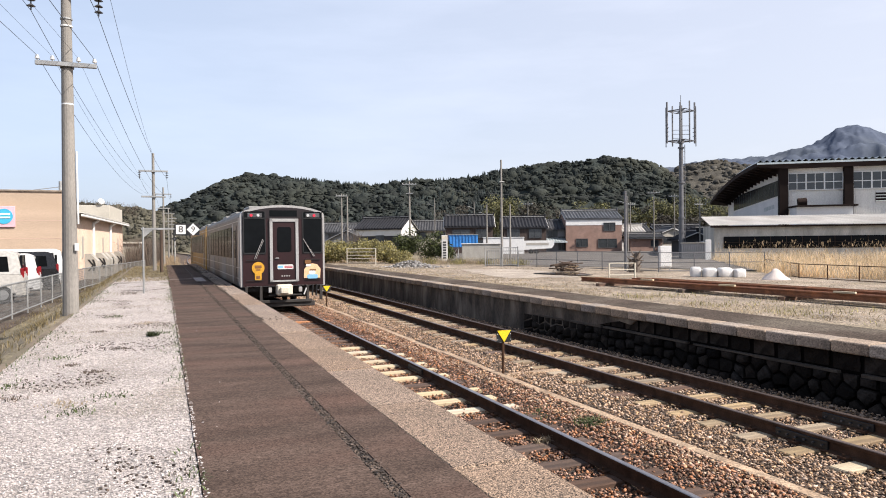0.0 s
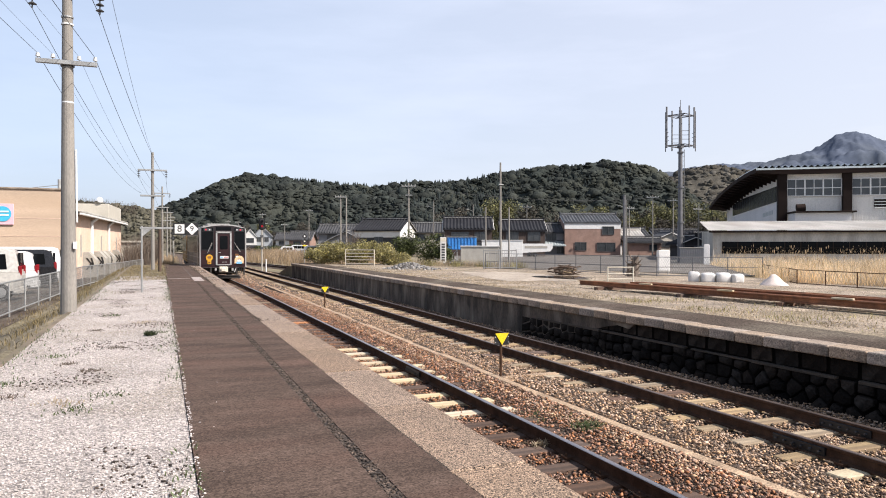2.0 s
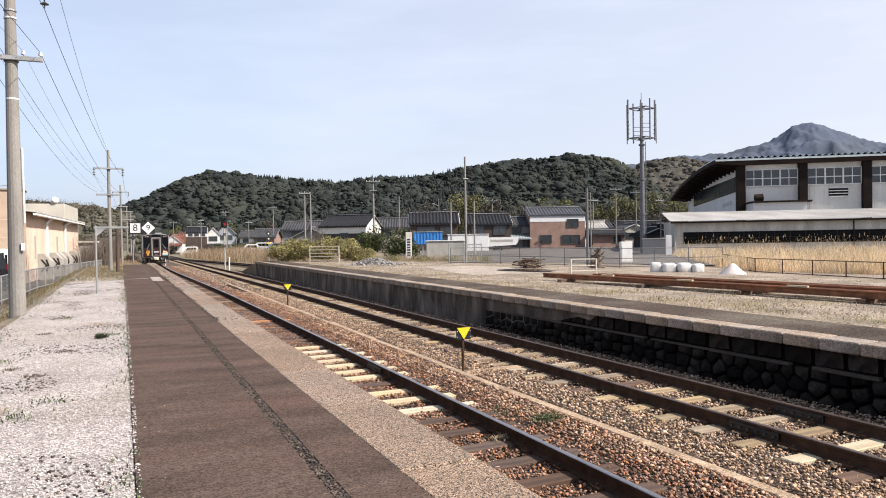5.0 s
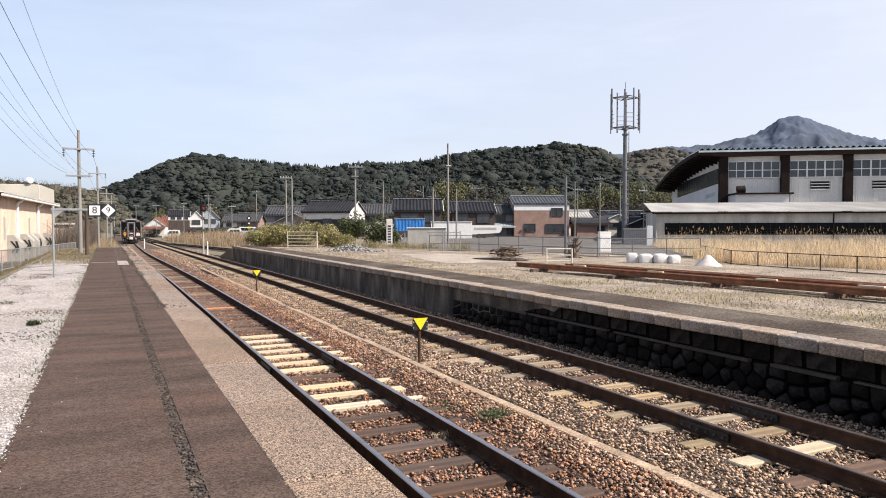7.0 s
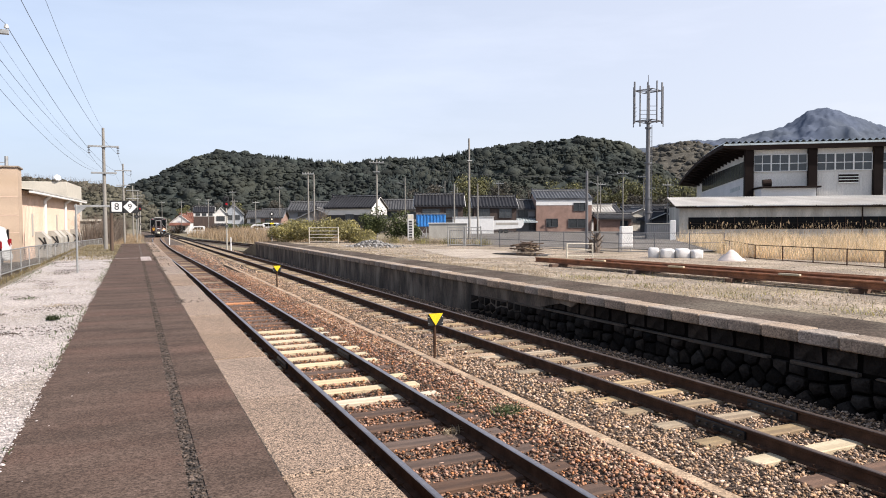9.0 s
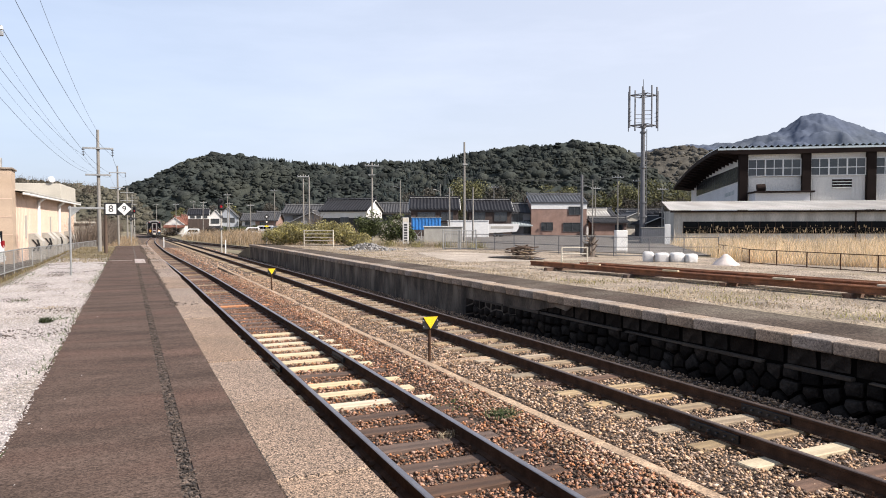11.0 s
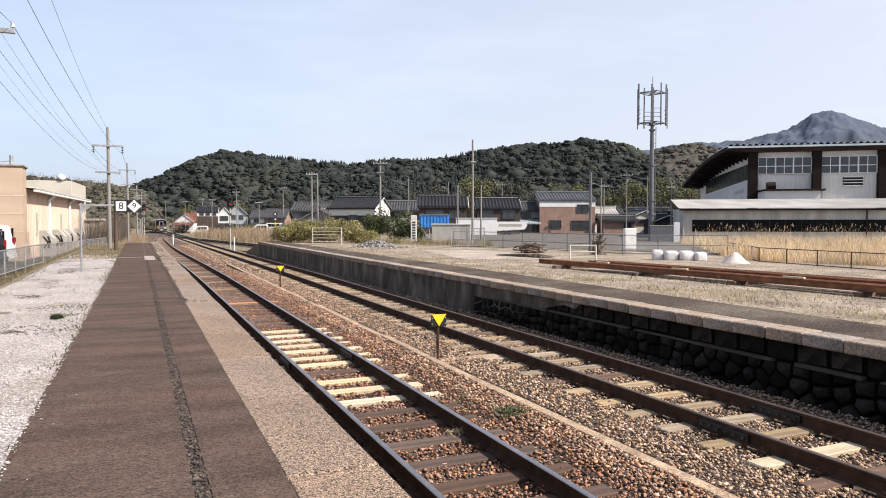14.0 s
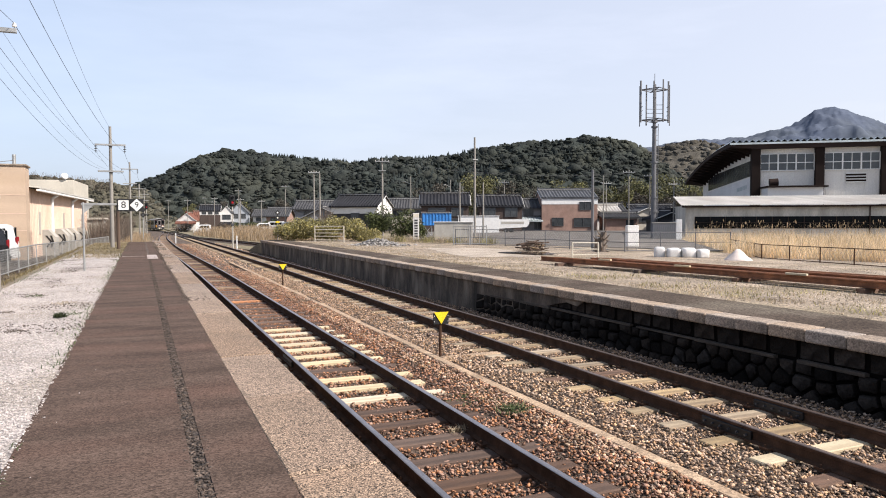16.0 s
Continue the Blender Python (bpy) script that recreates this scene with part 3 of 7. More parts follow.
# ballast stones
def ballast(name, n, x0, x1, y0, y1, power, mtl, label, sub, bed=-0.955):
    x, y = RNG.uniform(x0, x1, n), y0 + (y1 - y0) * RNG.uniform(0, 1, n) ** power
    keep = np.ones(n, bool)
    for rx in (-0.565, 0.565, TRACK_2 - 0.565, TRACK_2 + 0.565):
        keep &= np.abs(x - rx) > 0.085
    keep &= np.abs(x - 1.855) > 0.10
    for cx in (0.0, TRACK_2):
        on = (np.abs(x - cx) < 1.08) & (np.abs((y - 0.05) / 0.65 - np.round((y - 0.05) / 0.65)) < 0.17)
        keep &= ~(on & (RNG.uniform(0, 1, n) < 0.93))
    x, y = x[keep], y[keep]
    hump = 0.045 * np.exp(-((x - 1.5) / 0.7) ** 2) + 0.03 * np.exp(-((x - 2.35) / 0.5) ** 2)
    z = bed + hump + RNG.uniform(-0.01, 0.03, len(x)) + np.minimum(0, -0.0042 * (y - 30))
    return tagged(scatter_lumps(name, np.stack([x, y, z], -1), 0.009 + 0.017 * RNG.uniform(0, 1, len(x)) ** 1.5 + (0.004 if sub < 0 else 0.0), mtl, sub, (1, 0.85, 0.62), 0.5), label, "ballast", kind="stuff")


for count, sub in ((22000, 0), (34000, -1)):
    ballast("ballast", count, -1.5, 1.75, 2.6, 34, 1.6, M["stone_rust"], "loose rust-brown ballast stones round the platform track", sub)
    ballast("ballast", int(count * 1.18), 1.3, 5.40, 2.6, 34, 1.6, M["stone_gray"], "loose grey-brown ballast stones round the through track", sub)

def far_ballast(n, x0, x1, mtl, label):
    x, y = RNG.uniform(x0, x1, n), 30 + 55 * RNG.uniform(0, 1, n) ** 1.3
    keep = np.ones(n, bool)
    for rx in (-0.565, 0.565, TRACK_2 - 0.565, TRACK_2 + 0.565):
        keep &= np.abs(x - rx) > 0.10
    for cx in (0.0, TRACK_2):
        keep &= ~((np.abs(x - cx) < 1.08) & (np.abs((y - 0.05) / 0.65 - np.round((y - 0.05) / 0.65)) < 0.17))
    x, y = x[keep], y[keep]
    tagged(scatter_lumps("ballast", np.stack([x, y, -0.955 - 0.0042 * (y - 30)], -1), RNG.uniform(0.018, 0.040, len(x)), mtl, 0, (1, 1, 0.7), 0.4), label, "ballast", kind="stuff")


far_ballast(5500, -1.5, 1.75, M["stone_rust"], "rust-brown ballast further along the platform track")
far_ballast(6000, 1.5, 5.4, M["stone_gray"], "grey-brown ballast further along the through track")

# ---- the far platform ----
P2, X2, END2 = 0.0, 5.26, 53.0
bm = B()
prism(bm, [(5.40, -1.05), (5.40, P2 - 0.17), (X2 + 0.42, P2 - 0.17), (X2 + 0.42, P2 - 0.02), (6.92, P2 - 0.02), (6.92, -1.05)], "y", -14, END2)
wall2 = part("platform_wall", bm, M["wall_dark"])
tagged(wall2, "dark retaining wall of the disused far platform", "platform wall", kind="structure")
bm = B()
box(bm, X2 + 0.425, -14, -0.05, 6.95, END2, P2 - 0.004)
tagged(part("far_platform_asphalt", bm, M["asphalt_gray"]), "cracked grey asphalt top of the far platform", "pavement", kind="structure")
# ---- the train ----
M["maroon"] = mat("maroon_paint", (0.021, 0.0032, 0.0040), 0.4, var=0.15, scale=2, fine=40, bump=0.03)
M["door_trim"] = mat("pale_grey_door_trim", (0.36, 0.355, 0.35), 0.45, var=0.1, scale=3, fine=40, bump=0.03)
M["silver"] = mat("silver_trim", (0.44, 0.425, 0.41), 0.4, metal=0.3, var=0.1, scale=3, fine=40, bump=0.03)
M["body_gray"] = mat("brown_grey_car_side", (0.060, 0.050, 0.044), 0.4, var=0.7, scale=1.1, fine=9, bump=0.03, rnd=0.02, stretch=(1, 1.6, 0.5), stain=0.75, stain_col=(0.15, 0.135, 0.12), stain_scale=1.1)
M["body_yellow"] = mat("ochre_car_side", (0.38, 0.22, 0.05), 0.5, var=0.3, scale=0.6, fine=8, bump=0.03, rnd=0.02, stain=0.5, stain_col=(0.36, 0.25, 0.12), stain_scale=0.8)
M["car_roof"] = mat("dull_car_roof", (0.24, 0.235, 0.225), 0.6, var=0.2, scale=1, fine=20, bump=0.1)
M["glass_dark"] = mat("dark_tinted_glass", (0.006, 0.007, 0.008), 0.06, var=0.1, scale=1, fine=5, bump=0, spec=0.09)
M["under"] = mat("dusty_underframe", (0.036, 0.031, 0.028), 0.8, var=0.4, scale=3, fine=30, bump=0.3)
M["cream"] = mat("cream_paint", (0.66, 0.60, 0.49), 0.5, var=0.12, scale=4, fine=30, bump=0.05)
M["badge"] = mat("golden_badge_paint", (0.60, 0.31, 0.02), 0.5, var=0.15, scale=9, fine=40, bump=0.05)
M["badge_brown"] = mat("brown_badge_paint", (0.20, 0.09, 0.03), 0.5, var=0.15, scale=9, fine=40, bump=0.05)
M["peach"] = mat("peach_paint", (0.80, 0.52, 0.30), 0.5, var=0.12, scale=9, fine=40, bump=0.05)
M["sky_paint"] = mat("light_blue_paint", (0.22, 0.48, 0.72), 0.5, var=0.12, scale=9, fine=40, bump=0.05)
M["end_black"] = mat("black_end_panel", (0.016, 0.010, 0.011), 0.35, var=0.15, scale=2, fine=40, bump=0.02)
M["red_paint"] = mat("red_paint", (0.42, 0.05, 0.07), 0.5, var=0.12, scale=9, fine=40, bump=0.05)
M["tail_lamp"] = glow("red_tail_lamp", (0.50, 0.015, 0.04), 0.5)
M["lamp_glass"] = mat("head_lamp_glass", (0.55, 0.55, 0.56), 0.15, var=0.2, scale=20, fine=60, bump=0)


def arch(hw, z0, zs, zt, n=8):
    """Half-width, floor, shoulder and roof top: the car's cross-section."""
    pts = [(-hw, z0), (hw, z0), (hw, zs - 0.10), (hw - 0.02, zs), (hw - 0.08, zs + 0.08)]
    for i in range(1, n):
        a = 1 - 2 * i / n
        pts.append(((hw - 0.10) * a, zs + 0.09 + (zt - zs - 0.09) * (1 - abs(a) ** 2.2)))
    return pts + [(-hw + 0.08, zs + 0.08), (-hw + 0.02, zs), (-hw, zs - 0.10)]


def plate(bm, pts, y0, y1):
    return prism(bm, pts, "y", y0, y1)


def rect(x0, z0, x1, z1, c=0.0):
    return [(x0, z0), (x1, z0), (x1, z1), (x0, z1)] if not c else [(x0 + c, z0), (x1 - c, z0), (x1, z0 + c), (x1, z1 - c), (x1 - c, z1), (x0 + c, z1), (x0, z1 - c), (x0, z0 + c)]


def rail_car(name, label, side_mat, rear_face):
    car = thing(name, label, "train", group="coupled diesel train")
    L = 17.7
    bm = B()
    plate(bm, arch(1.39, 0.80, 3.22, 3.50), 0.10, L)
    part("body", bm, side_mat, car)
    bm = B()
    top = [p for p in arch(1.40, 0.80, 3.22, 3.52) if p[1] > 3.15]
    plate(bm, [(1.40, 3.12), *[p for p in top], (-1.40, 3.12)], 0.16, L - 0.06)
    part("roof", bm, M["car_roof"], car)
    for y, w in ((3.4, 1.6), (8.2, 2.6), (13.1, 1.6)):
        bm = B()
        box(bm, -0.75, y, 3.44, 0.75, y + w, 3.66, 0.05)
        part("roof_unit", bm, M["car_roof"], car)
    for s in (-1, 1):
        for y, w, z0, z1 in [(2.9 + 1.55 * i, 1.32, 1.72, 2.84) for i in range(8)]:
            bm = B()
            box(bm, s * 1.40 - 0.012, y, z0, s * 1.40 + 0.012, y + w, z1)
            part("window", bm, M["glass_dark"], car)
        for y in (1.25, 15.35):
            bm = B()
            box(bm, s * 1.395 - 0.012, y, 0.92, s * 1.395 + 0.012, y + 0.95, 2.86)
            d = part("door", bm, M["end_black"], car, "dark side door")
            bm = B()
            box(bm, s * 1.41 - 0.012, y + 0.2, 1.75, s * 1.41 + 0.012, y + 0.75, 2.7)
            part("pane", bm, M["glass_dark"], d)
        for y, z0, z1, tone in ((0.35, 0.84, 3.10, "silver"), (2.45, 0.84, 2.95, "silver"), (5.55, 0.84, 1.66, "car_roof"), (9.1, 0.84, 1.66, "end_black"), (11.8, 0.84, 1.66, "car_roof"), (16.6, 0.84, 3.10, "end_black")) if rear_face else ():
            bm = B()
            box(bm, s * 1.394 - 0.008, y, z0, s * 1.394 + 0.008, y + (0.28 if z1 > 2 else 1.5), z1)
            part("livery_panel", bm, M[tone], car)
        for z in (1.05, 1.42, 2.98):
            bm = B()
            box(bm, s * 1.395 - 0.012, 0.12, z, s * 1.395 + 0.012, L - 0.02, z + 0.022)
            part("side_stripe", bm, M["silver"], car)
        bm = B()
        box(bm, s * 1.30 - 0.05, 3.6, 0.42, s * 1.30 + 0.05, 14.0, 0.80, 0.02)
        part("skirt", bm, M["under"], car)
    for y in (2.4, 15.0):
        bm = B()
        box(bm, -1.0, y - 1.4, 0.35, 1.0, y + 1.4, 0.62, 0.04)
        bog = part("bogie", bm, M["under"], car)
        for dy in (-0.95, 0.95):
            for s in (-1, 1):
                bm = B()
                rod(bm, (s * 0.56 - 0.05, y + dy, 0.43), (s * 0.56 + 0.05, y + dy, 0.43), 0.43, seg=20)
                part("wheel", bm, M["under"], bog)
    for e in (0, 1):
        if e == 0 and rear_face:
            continue
        bm = B()
        ye = 0.02 if e == 0 else L + 0.0
        box(bm, -0.6, ye - 0.12, 0.95, 0.6, ye + 0.14, 3.0, 0.04)
        part("gangway", bm, M["black"], car)
    bm = B()
    box(bm, -1.25, 0.25, 0.62, 1.25, L - 0.2, 0.80)
    part("underframe", bm, M["under"], car)
    if not rear_face:
        return car
    # end face: frame, panels, windows, door, lamps, fittings
    bm = B()
    plate(bm, arch(1.40, 0.80, 3.22, 3.52), 0.0, 0.16)
    part("end_frame", bm, M["silver"], car, "silver frame round the end of the car")
    bm = B()
    plate(bm, arch(1.33, 0.82, 3.17, 3.44), -0.03, 0.02)
    part("end_panel", bm, M["maroon"], car, "dark maroon end panel")
    bm = B()
    plate(bm, [p if p[1] > 3.0 else (p[0], 3.07) for p in arch(1.325, 0.82, 3.17, 3.435)], -0.038, -0.028)
    part("brow_panel", bm, M["end_black"], car, "black panel over the cab windows")
    for x0, x1 in ((-1.29, -0.60), (0.66, 1.29)):
        bm = B()
        plate(bm, rect(x0, 1.92, x1, 3.30, 0.05), -0.045, -0.028)
        w = part("cab_window", bm, M["glass_dark"], car)
        bm = B()
        for q in (rect(x0 - 0.02, 1.89, x1 + 0.02, 1.93), rect(x0 - 0.02, 3.06, x1 + 0.02, 3.09), rect(x0 - 0.02, 1.89, x0 + 0.01, 3.30), rect(x1 - 0.01, 1.89, x1 + 0.02, 3.30)):
            plate(bm, q, -0.058, -0.03)
        part("window_frame", bm, M["black"], w)
        cx = (x0 + x1) / 2
        for x, m in ((cx + (-0.10 if x0 < 0 else 0.06), M["tail_lamp"]), (cx + (0.12 if x0 < 0 else -0.15), M["lamp_glass"])):
            bm = B()
            rod(bm, (x, -0.085, 3.17), (x, -0.045, 3.17), 0.048, seg=14)
            part("tail_lamp" if m is M["tail_lamp"] else "head_lamp", bm, m, car)
        bm = B()
        box(bm, cx - 0.23, -0.072, 3.09, cx + 0.25, -0.044, 3.25, 0.02)
        part("lamp_housing", bm, M["dark_steel"], car)
        bm = B()
        a, c = ((-0.96, 1.72), (-0.68, 2.38)) if x0 < 0 else ((1.00, 1.78), (0.66, 2.38))
        rod(bm, (a[0], -0.075, a[1]), (c[0], -0.075, c[1]), 0.012, seg=5)
        rod(bm, (a[0] + 0.05, -0.075, a[1]), (c[0] + 0.02, -0.075, c[1] - 0.05), 0.008, seg=5)
        part("wiper", bm, M["silver"], car)
        for z in (1.68, 1.01):
            bm = B()
            rod(bm, (cx - 0.27, -0.075, z), (cx + 0.27, -0.075, z), 0.014, seg=6)
            part("grab_rail", bm, M["black"], car)
    bm = B()
    plate(bm, rect(-0.45, 3.13, 0.46, 3.34), -0.045, -0.028)
    part("destination_panel", bm, M["glass_dark"], car)
    bm = B()
    for q in (rect(-0.455, 0.96, -0.36, 3.05, 0.01), rect(0.40, 0.96, 0.495, 3.05, 0.01), rect(-0.455, 2.96, 0.495, 3.06, 0.01), rect(-0.455, 0.95, 0.495, 1.00, 0.01)):
        plate(bm, q, -0.10, -0.02)
    part("door_frame", bm, M["door_trim"], car, "pale grey metal frame round the end door")
    bm = B()
    plate(bm, rect(-0.345, 1.01, 0.385, 2.95, 0.04), -0.062, -0.02)
    door = part("end_door", bm, M["maroon"], car)
    bm = B()
    plate(bm, rect(-0.21, 1.94, 0.26, 2.78, 0.05), -0.072, -0.05)
    part("door_window", bm, M["glass_dark"], door)
    bm = B()
    rod(bm, (-0.27, -0.10, 1.74), (-0.16, -0.10, 1.74), 0.018, seg=6)
    rod(bm, (-0.27, -0.10, 1.74), (-0.27, -0.05, 1.74), 0.02, seg=6)
    part("handle", bm, M["silver"], door)
    bm = B()
    plate(bm, rect(-0.21, 1.37, 0.31, 1.52, 0.02), -0.074, -0.058)
    logo = part("logo_plate", bm, M["white"], door, "white plate with plain coloured shapes")
    for q, m in ((rect(-0.19, 1.40, -0.02, 1.49, 0.02), M["sky_paint"]), (rect(0.02, 1.45, 0.29, 1.48), M["red_paint"]), (rect(0.02, 1.40, 0.29, 1.43), M["red_paint"])):
        bm = B()
        plate(bm, q, -0.079, -0.07)
        part("logo_shape", bm, m, logo)
    for x in (-0.06, 0.02, 0.10, 0.18):
        bm = B()
        rod(bm, (x, -0.075, 1.14), (x, -0.055, 1.14), 0.026, seg=8)
        part("socket", bm, M["silver"], door)
    bm = B()
    rod(bm, (-0.84, -0.07, 1.42), (-0.84, -0.03, 1.42), 0.205, seg=24)
    plate(bm, rect(-0.95, 1.02, -0.73, 1.28, 0.03), -0.065, -0.03)
    bd = part("end_badge", bm, M["badge"], car, "round golden badge with a hanging tab")
    for x, z, w, h in ((-0.84, 1.46, 0.11, 0.05), (-0.84, 1.36, 0.08, 0.02), (-0.84, 1.12, 0.06, 0.05)):
        bm = B()
        plate(bm, rect(x - w, z - h, x + w, z + h, 0.015), -0.076, -0.066)
        part("badge_mark", bm, M["badge_brown"], bd)
    bm = B()
    plate(bm, [(0.67, 1.05), (1.22, 1.05), (1.24, 1.35), (1.13, 1.50), (0.97, 1.54), (0.80, 1.50), (0.68, 1.34)], -0.065, -0.03)
    sg = part("end_plaque", bm, M["peach"], car, "peach and blue shaped plaque with plain patches")
    for q, m in ((rect(0.78, 1.03, 1.14, 1.17, 0.03), M["sky_paint"]), (rect(0.84, 1.17, 1.06, 1.30, 0.04), M["white"]), (rect(0.70, 1.52, 0.92, 1.68, 0.05), M["badge_brown"]), (rect(0.74, 1.44, 0.90, 1.53, 0.02), M["white"]), (rect(0.86, 1.29, 1.08, 1.35, 0.02), M["badge_brown"])):
        bm = B()
        plate(bm, q, -0.075, -0.062)
        part("plaque_patch", bm, m, sg)
    bm = B()
    box(bm, -0.27, -0.30, 0.50, 0.25, 0.05, 0.86, 0.04)
    cp = part("coupler", bm, M["cream"], car, "cream coupler cover")
    bm = B()
    box(bm, -0.17, -0.40, 0.56, 0.12, -0.28, 0.78, 0.03)
    part("coupler_head", bm, M["cream"], cp)
    for x in (-1.22, -0.75, 0.80, 1.26):
        bm = B()
        box(bm, x - 0.045, -0.02, 0.30, x + 0.045, 0.08, 0.80, 0.01)
        part("guard_post", bm, M["under"], car)
    for z, h in ((0.24, 0.10), (0.47, 0.05)):
        bm = B()
        box(bm, -0.85 if z < 0.3 else -0.5, -0.05, z, 0.95 if z < 0.3 else 0.6, 0.06, z + h, 0.015)
        part("guard_bar", bm, M["under"], car)
    bm = B()
    box(bm, -0.75, 0.02, 0.10, 1.05, 0.10, 0.28, 0.02)
    part("snow_plough", bm, M["under"], car)
    for x in (-0.46, 0.55):
        bm = B()
        box(bm, x - 0.06, -0.06, 0.58, x + 0.06, 0.02, 0.76, 0.02)
        part("hose_box", bm, M["silver"], car)
    bm = B()
    rod(bm, (0.66, -0.08, 0.50), (0.74, -0.10, 0.72), 0.022, seg=6)
    part("hose", bm, M["white"], car)
    for x in (0.95, 1.08):
        bm = B()
        rod(bm, (x, -0.04, 0.45), (x + 0.02, -0.06, 0.82), 0.03, seg=6)
        part("hose", bm, M["black"], car)
    return car


rear_car = rail_car("rail_car", "maroon-ended diesel rail car with grey-brown picture sides", M["body_gray"], True)
front_car = rail_car("rail_car", "ochre diesel rail car coupled ahead of the maroon one", M["body_yellow"], False)

# place of the train's rear along the line, second by second
RUN = [(0.0, 24.0), (0.5, 30.0), (1.0, 35.8), (1.5, 41.3), (2.0, 46.3), (2.5, 52.0), (3.0, 58.0), (3.5, 65.0), (4.0, 72.5), (4.6, 80.5), (5.2, 89.0), (5.8, 97.5), (6.5, 107.5), (7.0, 114.5), (7.5, 121.5), (8.0, 128.5), (8.5, 135.5), (9.0, 142.5), (9.6, 150.6), (10.2, 158.6), (10.8, 166.3), (11.5, 175.0), (12.0, 181.0), (12.5, 187.0), (13.0, 192.8), (13.5, 198.4), (14.0, 204.0), (14.5, 209.5), (15.0, 215.0), (15.5, 220.5), (16.0, 226.0)]


def on_line(y):
    """Pose of a car whose rear is at y: middle of the track, turned along it."""
    a, b = y + 2.4, y + 15.0
    xa, xb = centre_1(a), centre_1(b)
    k = (xb - xa) / (b - a)
    return pose(xa - k * 2.4 + 0.05, y, RAIL_Z + drop(y), math.degrees(math.atan2(drop(b) - drop(a), b - a)), 0, -math.degrees(math.atan(k)))


def motions():
    walk(rear_car, [(t, on_line(y)) for t, y in RUN])
    walk(front_car, [(t, on_line(y + 18.2)) for t, y in RUN])
# ---- hills and far woods ----
def resample(pts, n):
    pts = np.array(pts, float)
    s = np.r_[0, np.cumsum(np.hypot(*np.diff(pts[:, :2], axis=0).T))]
    t = np.linspace(0, s[-1], n)
    return np.stack([np.interp(t, s, pts[:, k]) for k in range(3)], -1)


def hill(name, label, ridge, toward, reach, back, material, n, crowns, r0, r1, base=-1.5, clumps=14, lumps_label="", rows=14, fuzz=0.0):
    """A ridge with a wooded slope falling towards the station and a shorter one behind it."""
    R = resample(ridge, n)
    d = np.array(toward, float) / np.hypot(*toward)
    prof = [(v, (v ** 0.75)) for v in np.linspace(0, 1, rows)] + [(1.0 + 0.5 * k / 4, 1 - 0.9 * (k / 4) ** 1.5) for k in range(1, 5)]
    v = []
    for p in R:
        for a, h in prof:
            off = reach * (1 - a) if a <= 1 else -back * (a - 1) * 2
            x, y = p[0] + d[0] * off, p[1] + d[1] * off
            g = noise.noise(Vector((x * 0.02, y * 0.02, 3.1))) * 0.10 * (1 - abs(2 * min(a, 1) - 1)) * 2
            z = base + (p[2] - base) * max(0.0, h + g)
            if fuzz:
                z += fuzz * (noise.noise(Vector((x * 0.09, y * 0.09, 1.0))) + 1.6 * noise.noise(Vector((x * 0.02, y * 0.02, 7.0))))
            v.append((x, y, z))
    k = len(prof)
    f = [(i * k + j, (i + 1) * k + j, (i + 1) * k + j + 1, i * k + j + 1) for i in range(n - 1) for j in range(k - 1)]
    tagged(raw(name, v, f, material, smooth=True), label, "hill", kind="structure")
    if crowns:
        V = np.array(v).reshape(n, k, 3)
        u, w = RNG.uniform(0, n - 1.001, crowns), RNG.uniform(0, 1, crowns) ** 0.8 * (rows - 0.4)
        w = np.where(RNG.uniform(0, 1, crowns) < 0.07, rows - 1 + RNG.uniform(-0.3, 0.3, crowns), w)
        i, j = u.astype(int), w.astype(int)
        fu, fw = (u - i)[:, None], (w - j)[:, None]
        c = V[i, j] * (1 - fu) * (1 - fw) + V[i + 1, j] * fu * (1 - fw) + V[i, j + 1] * (1 - fu) * fw + V[i + 1, j + 1] * fu * fw
        rad = r0 + (r1 - r0) * RNG.uniform(0, 1, crowns) ** 1.6
        # every crown is a dome with a billow of leaf clumps over its upper half
        tagged(scatter_lumps(name.replace("hill", "hill_woods"), c - np.array([0, 0, 0.25]) * rad[:, None], rad * 0.9, material, 2, (1, 1, 0.8), 0.16), lumps_label, "woods", kind="stuff")
        m = clumps
        if m:
            dv = RNG.normal(0, 1, (crowns, m, 3))
            dv[..., 2] = np.abs(dv[..., 2]) * 0.9 - 0.1
            dv /= np.linalg.norm(dv, axis=2)[..., None]
            c = (c[:, None, :] + dv * np.array([1, 1, 0.8]) * rad[:, None, None] * RNG.uniform(0.72, 0.98, (crowns, m, 1))).reshape(-1, 3)
            c[:, 2] -= np.repeat(rad, m) * 0.25
            rad = (rad[:, None] * RNG.uniform(0.15, 0.30, (crowns, m))).ravel()
            tagged(scatter_lumps(name.replace("hill", "hill_leafage"), c, rad, material, 1, (1.25, 1.25, 0.65), 0.38), lumps_label, "woods", kind="stuff")


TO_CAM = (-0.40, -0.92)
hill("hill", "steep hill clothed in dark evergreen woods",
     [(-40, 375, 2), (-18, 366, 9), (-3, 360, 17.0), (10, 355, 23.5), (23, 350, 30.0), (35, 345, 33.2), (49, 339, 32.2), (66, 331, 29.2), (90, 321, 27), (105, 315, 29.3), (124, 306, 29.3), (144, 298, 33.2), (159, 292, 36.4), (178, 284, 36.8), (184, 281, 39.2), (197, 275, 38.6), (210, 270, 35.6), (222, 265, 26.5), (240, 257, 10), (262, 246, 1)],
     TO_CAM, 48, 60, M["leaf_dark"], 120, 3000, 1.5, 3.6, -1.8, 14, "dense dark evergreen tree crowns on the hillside")
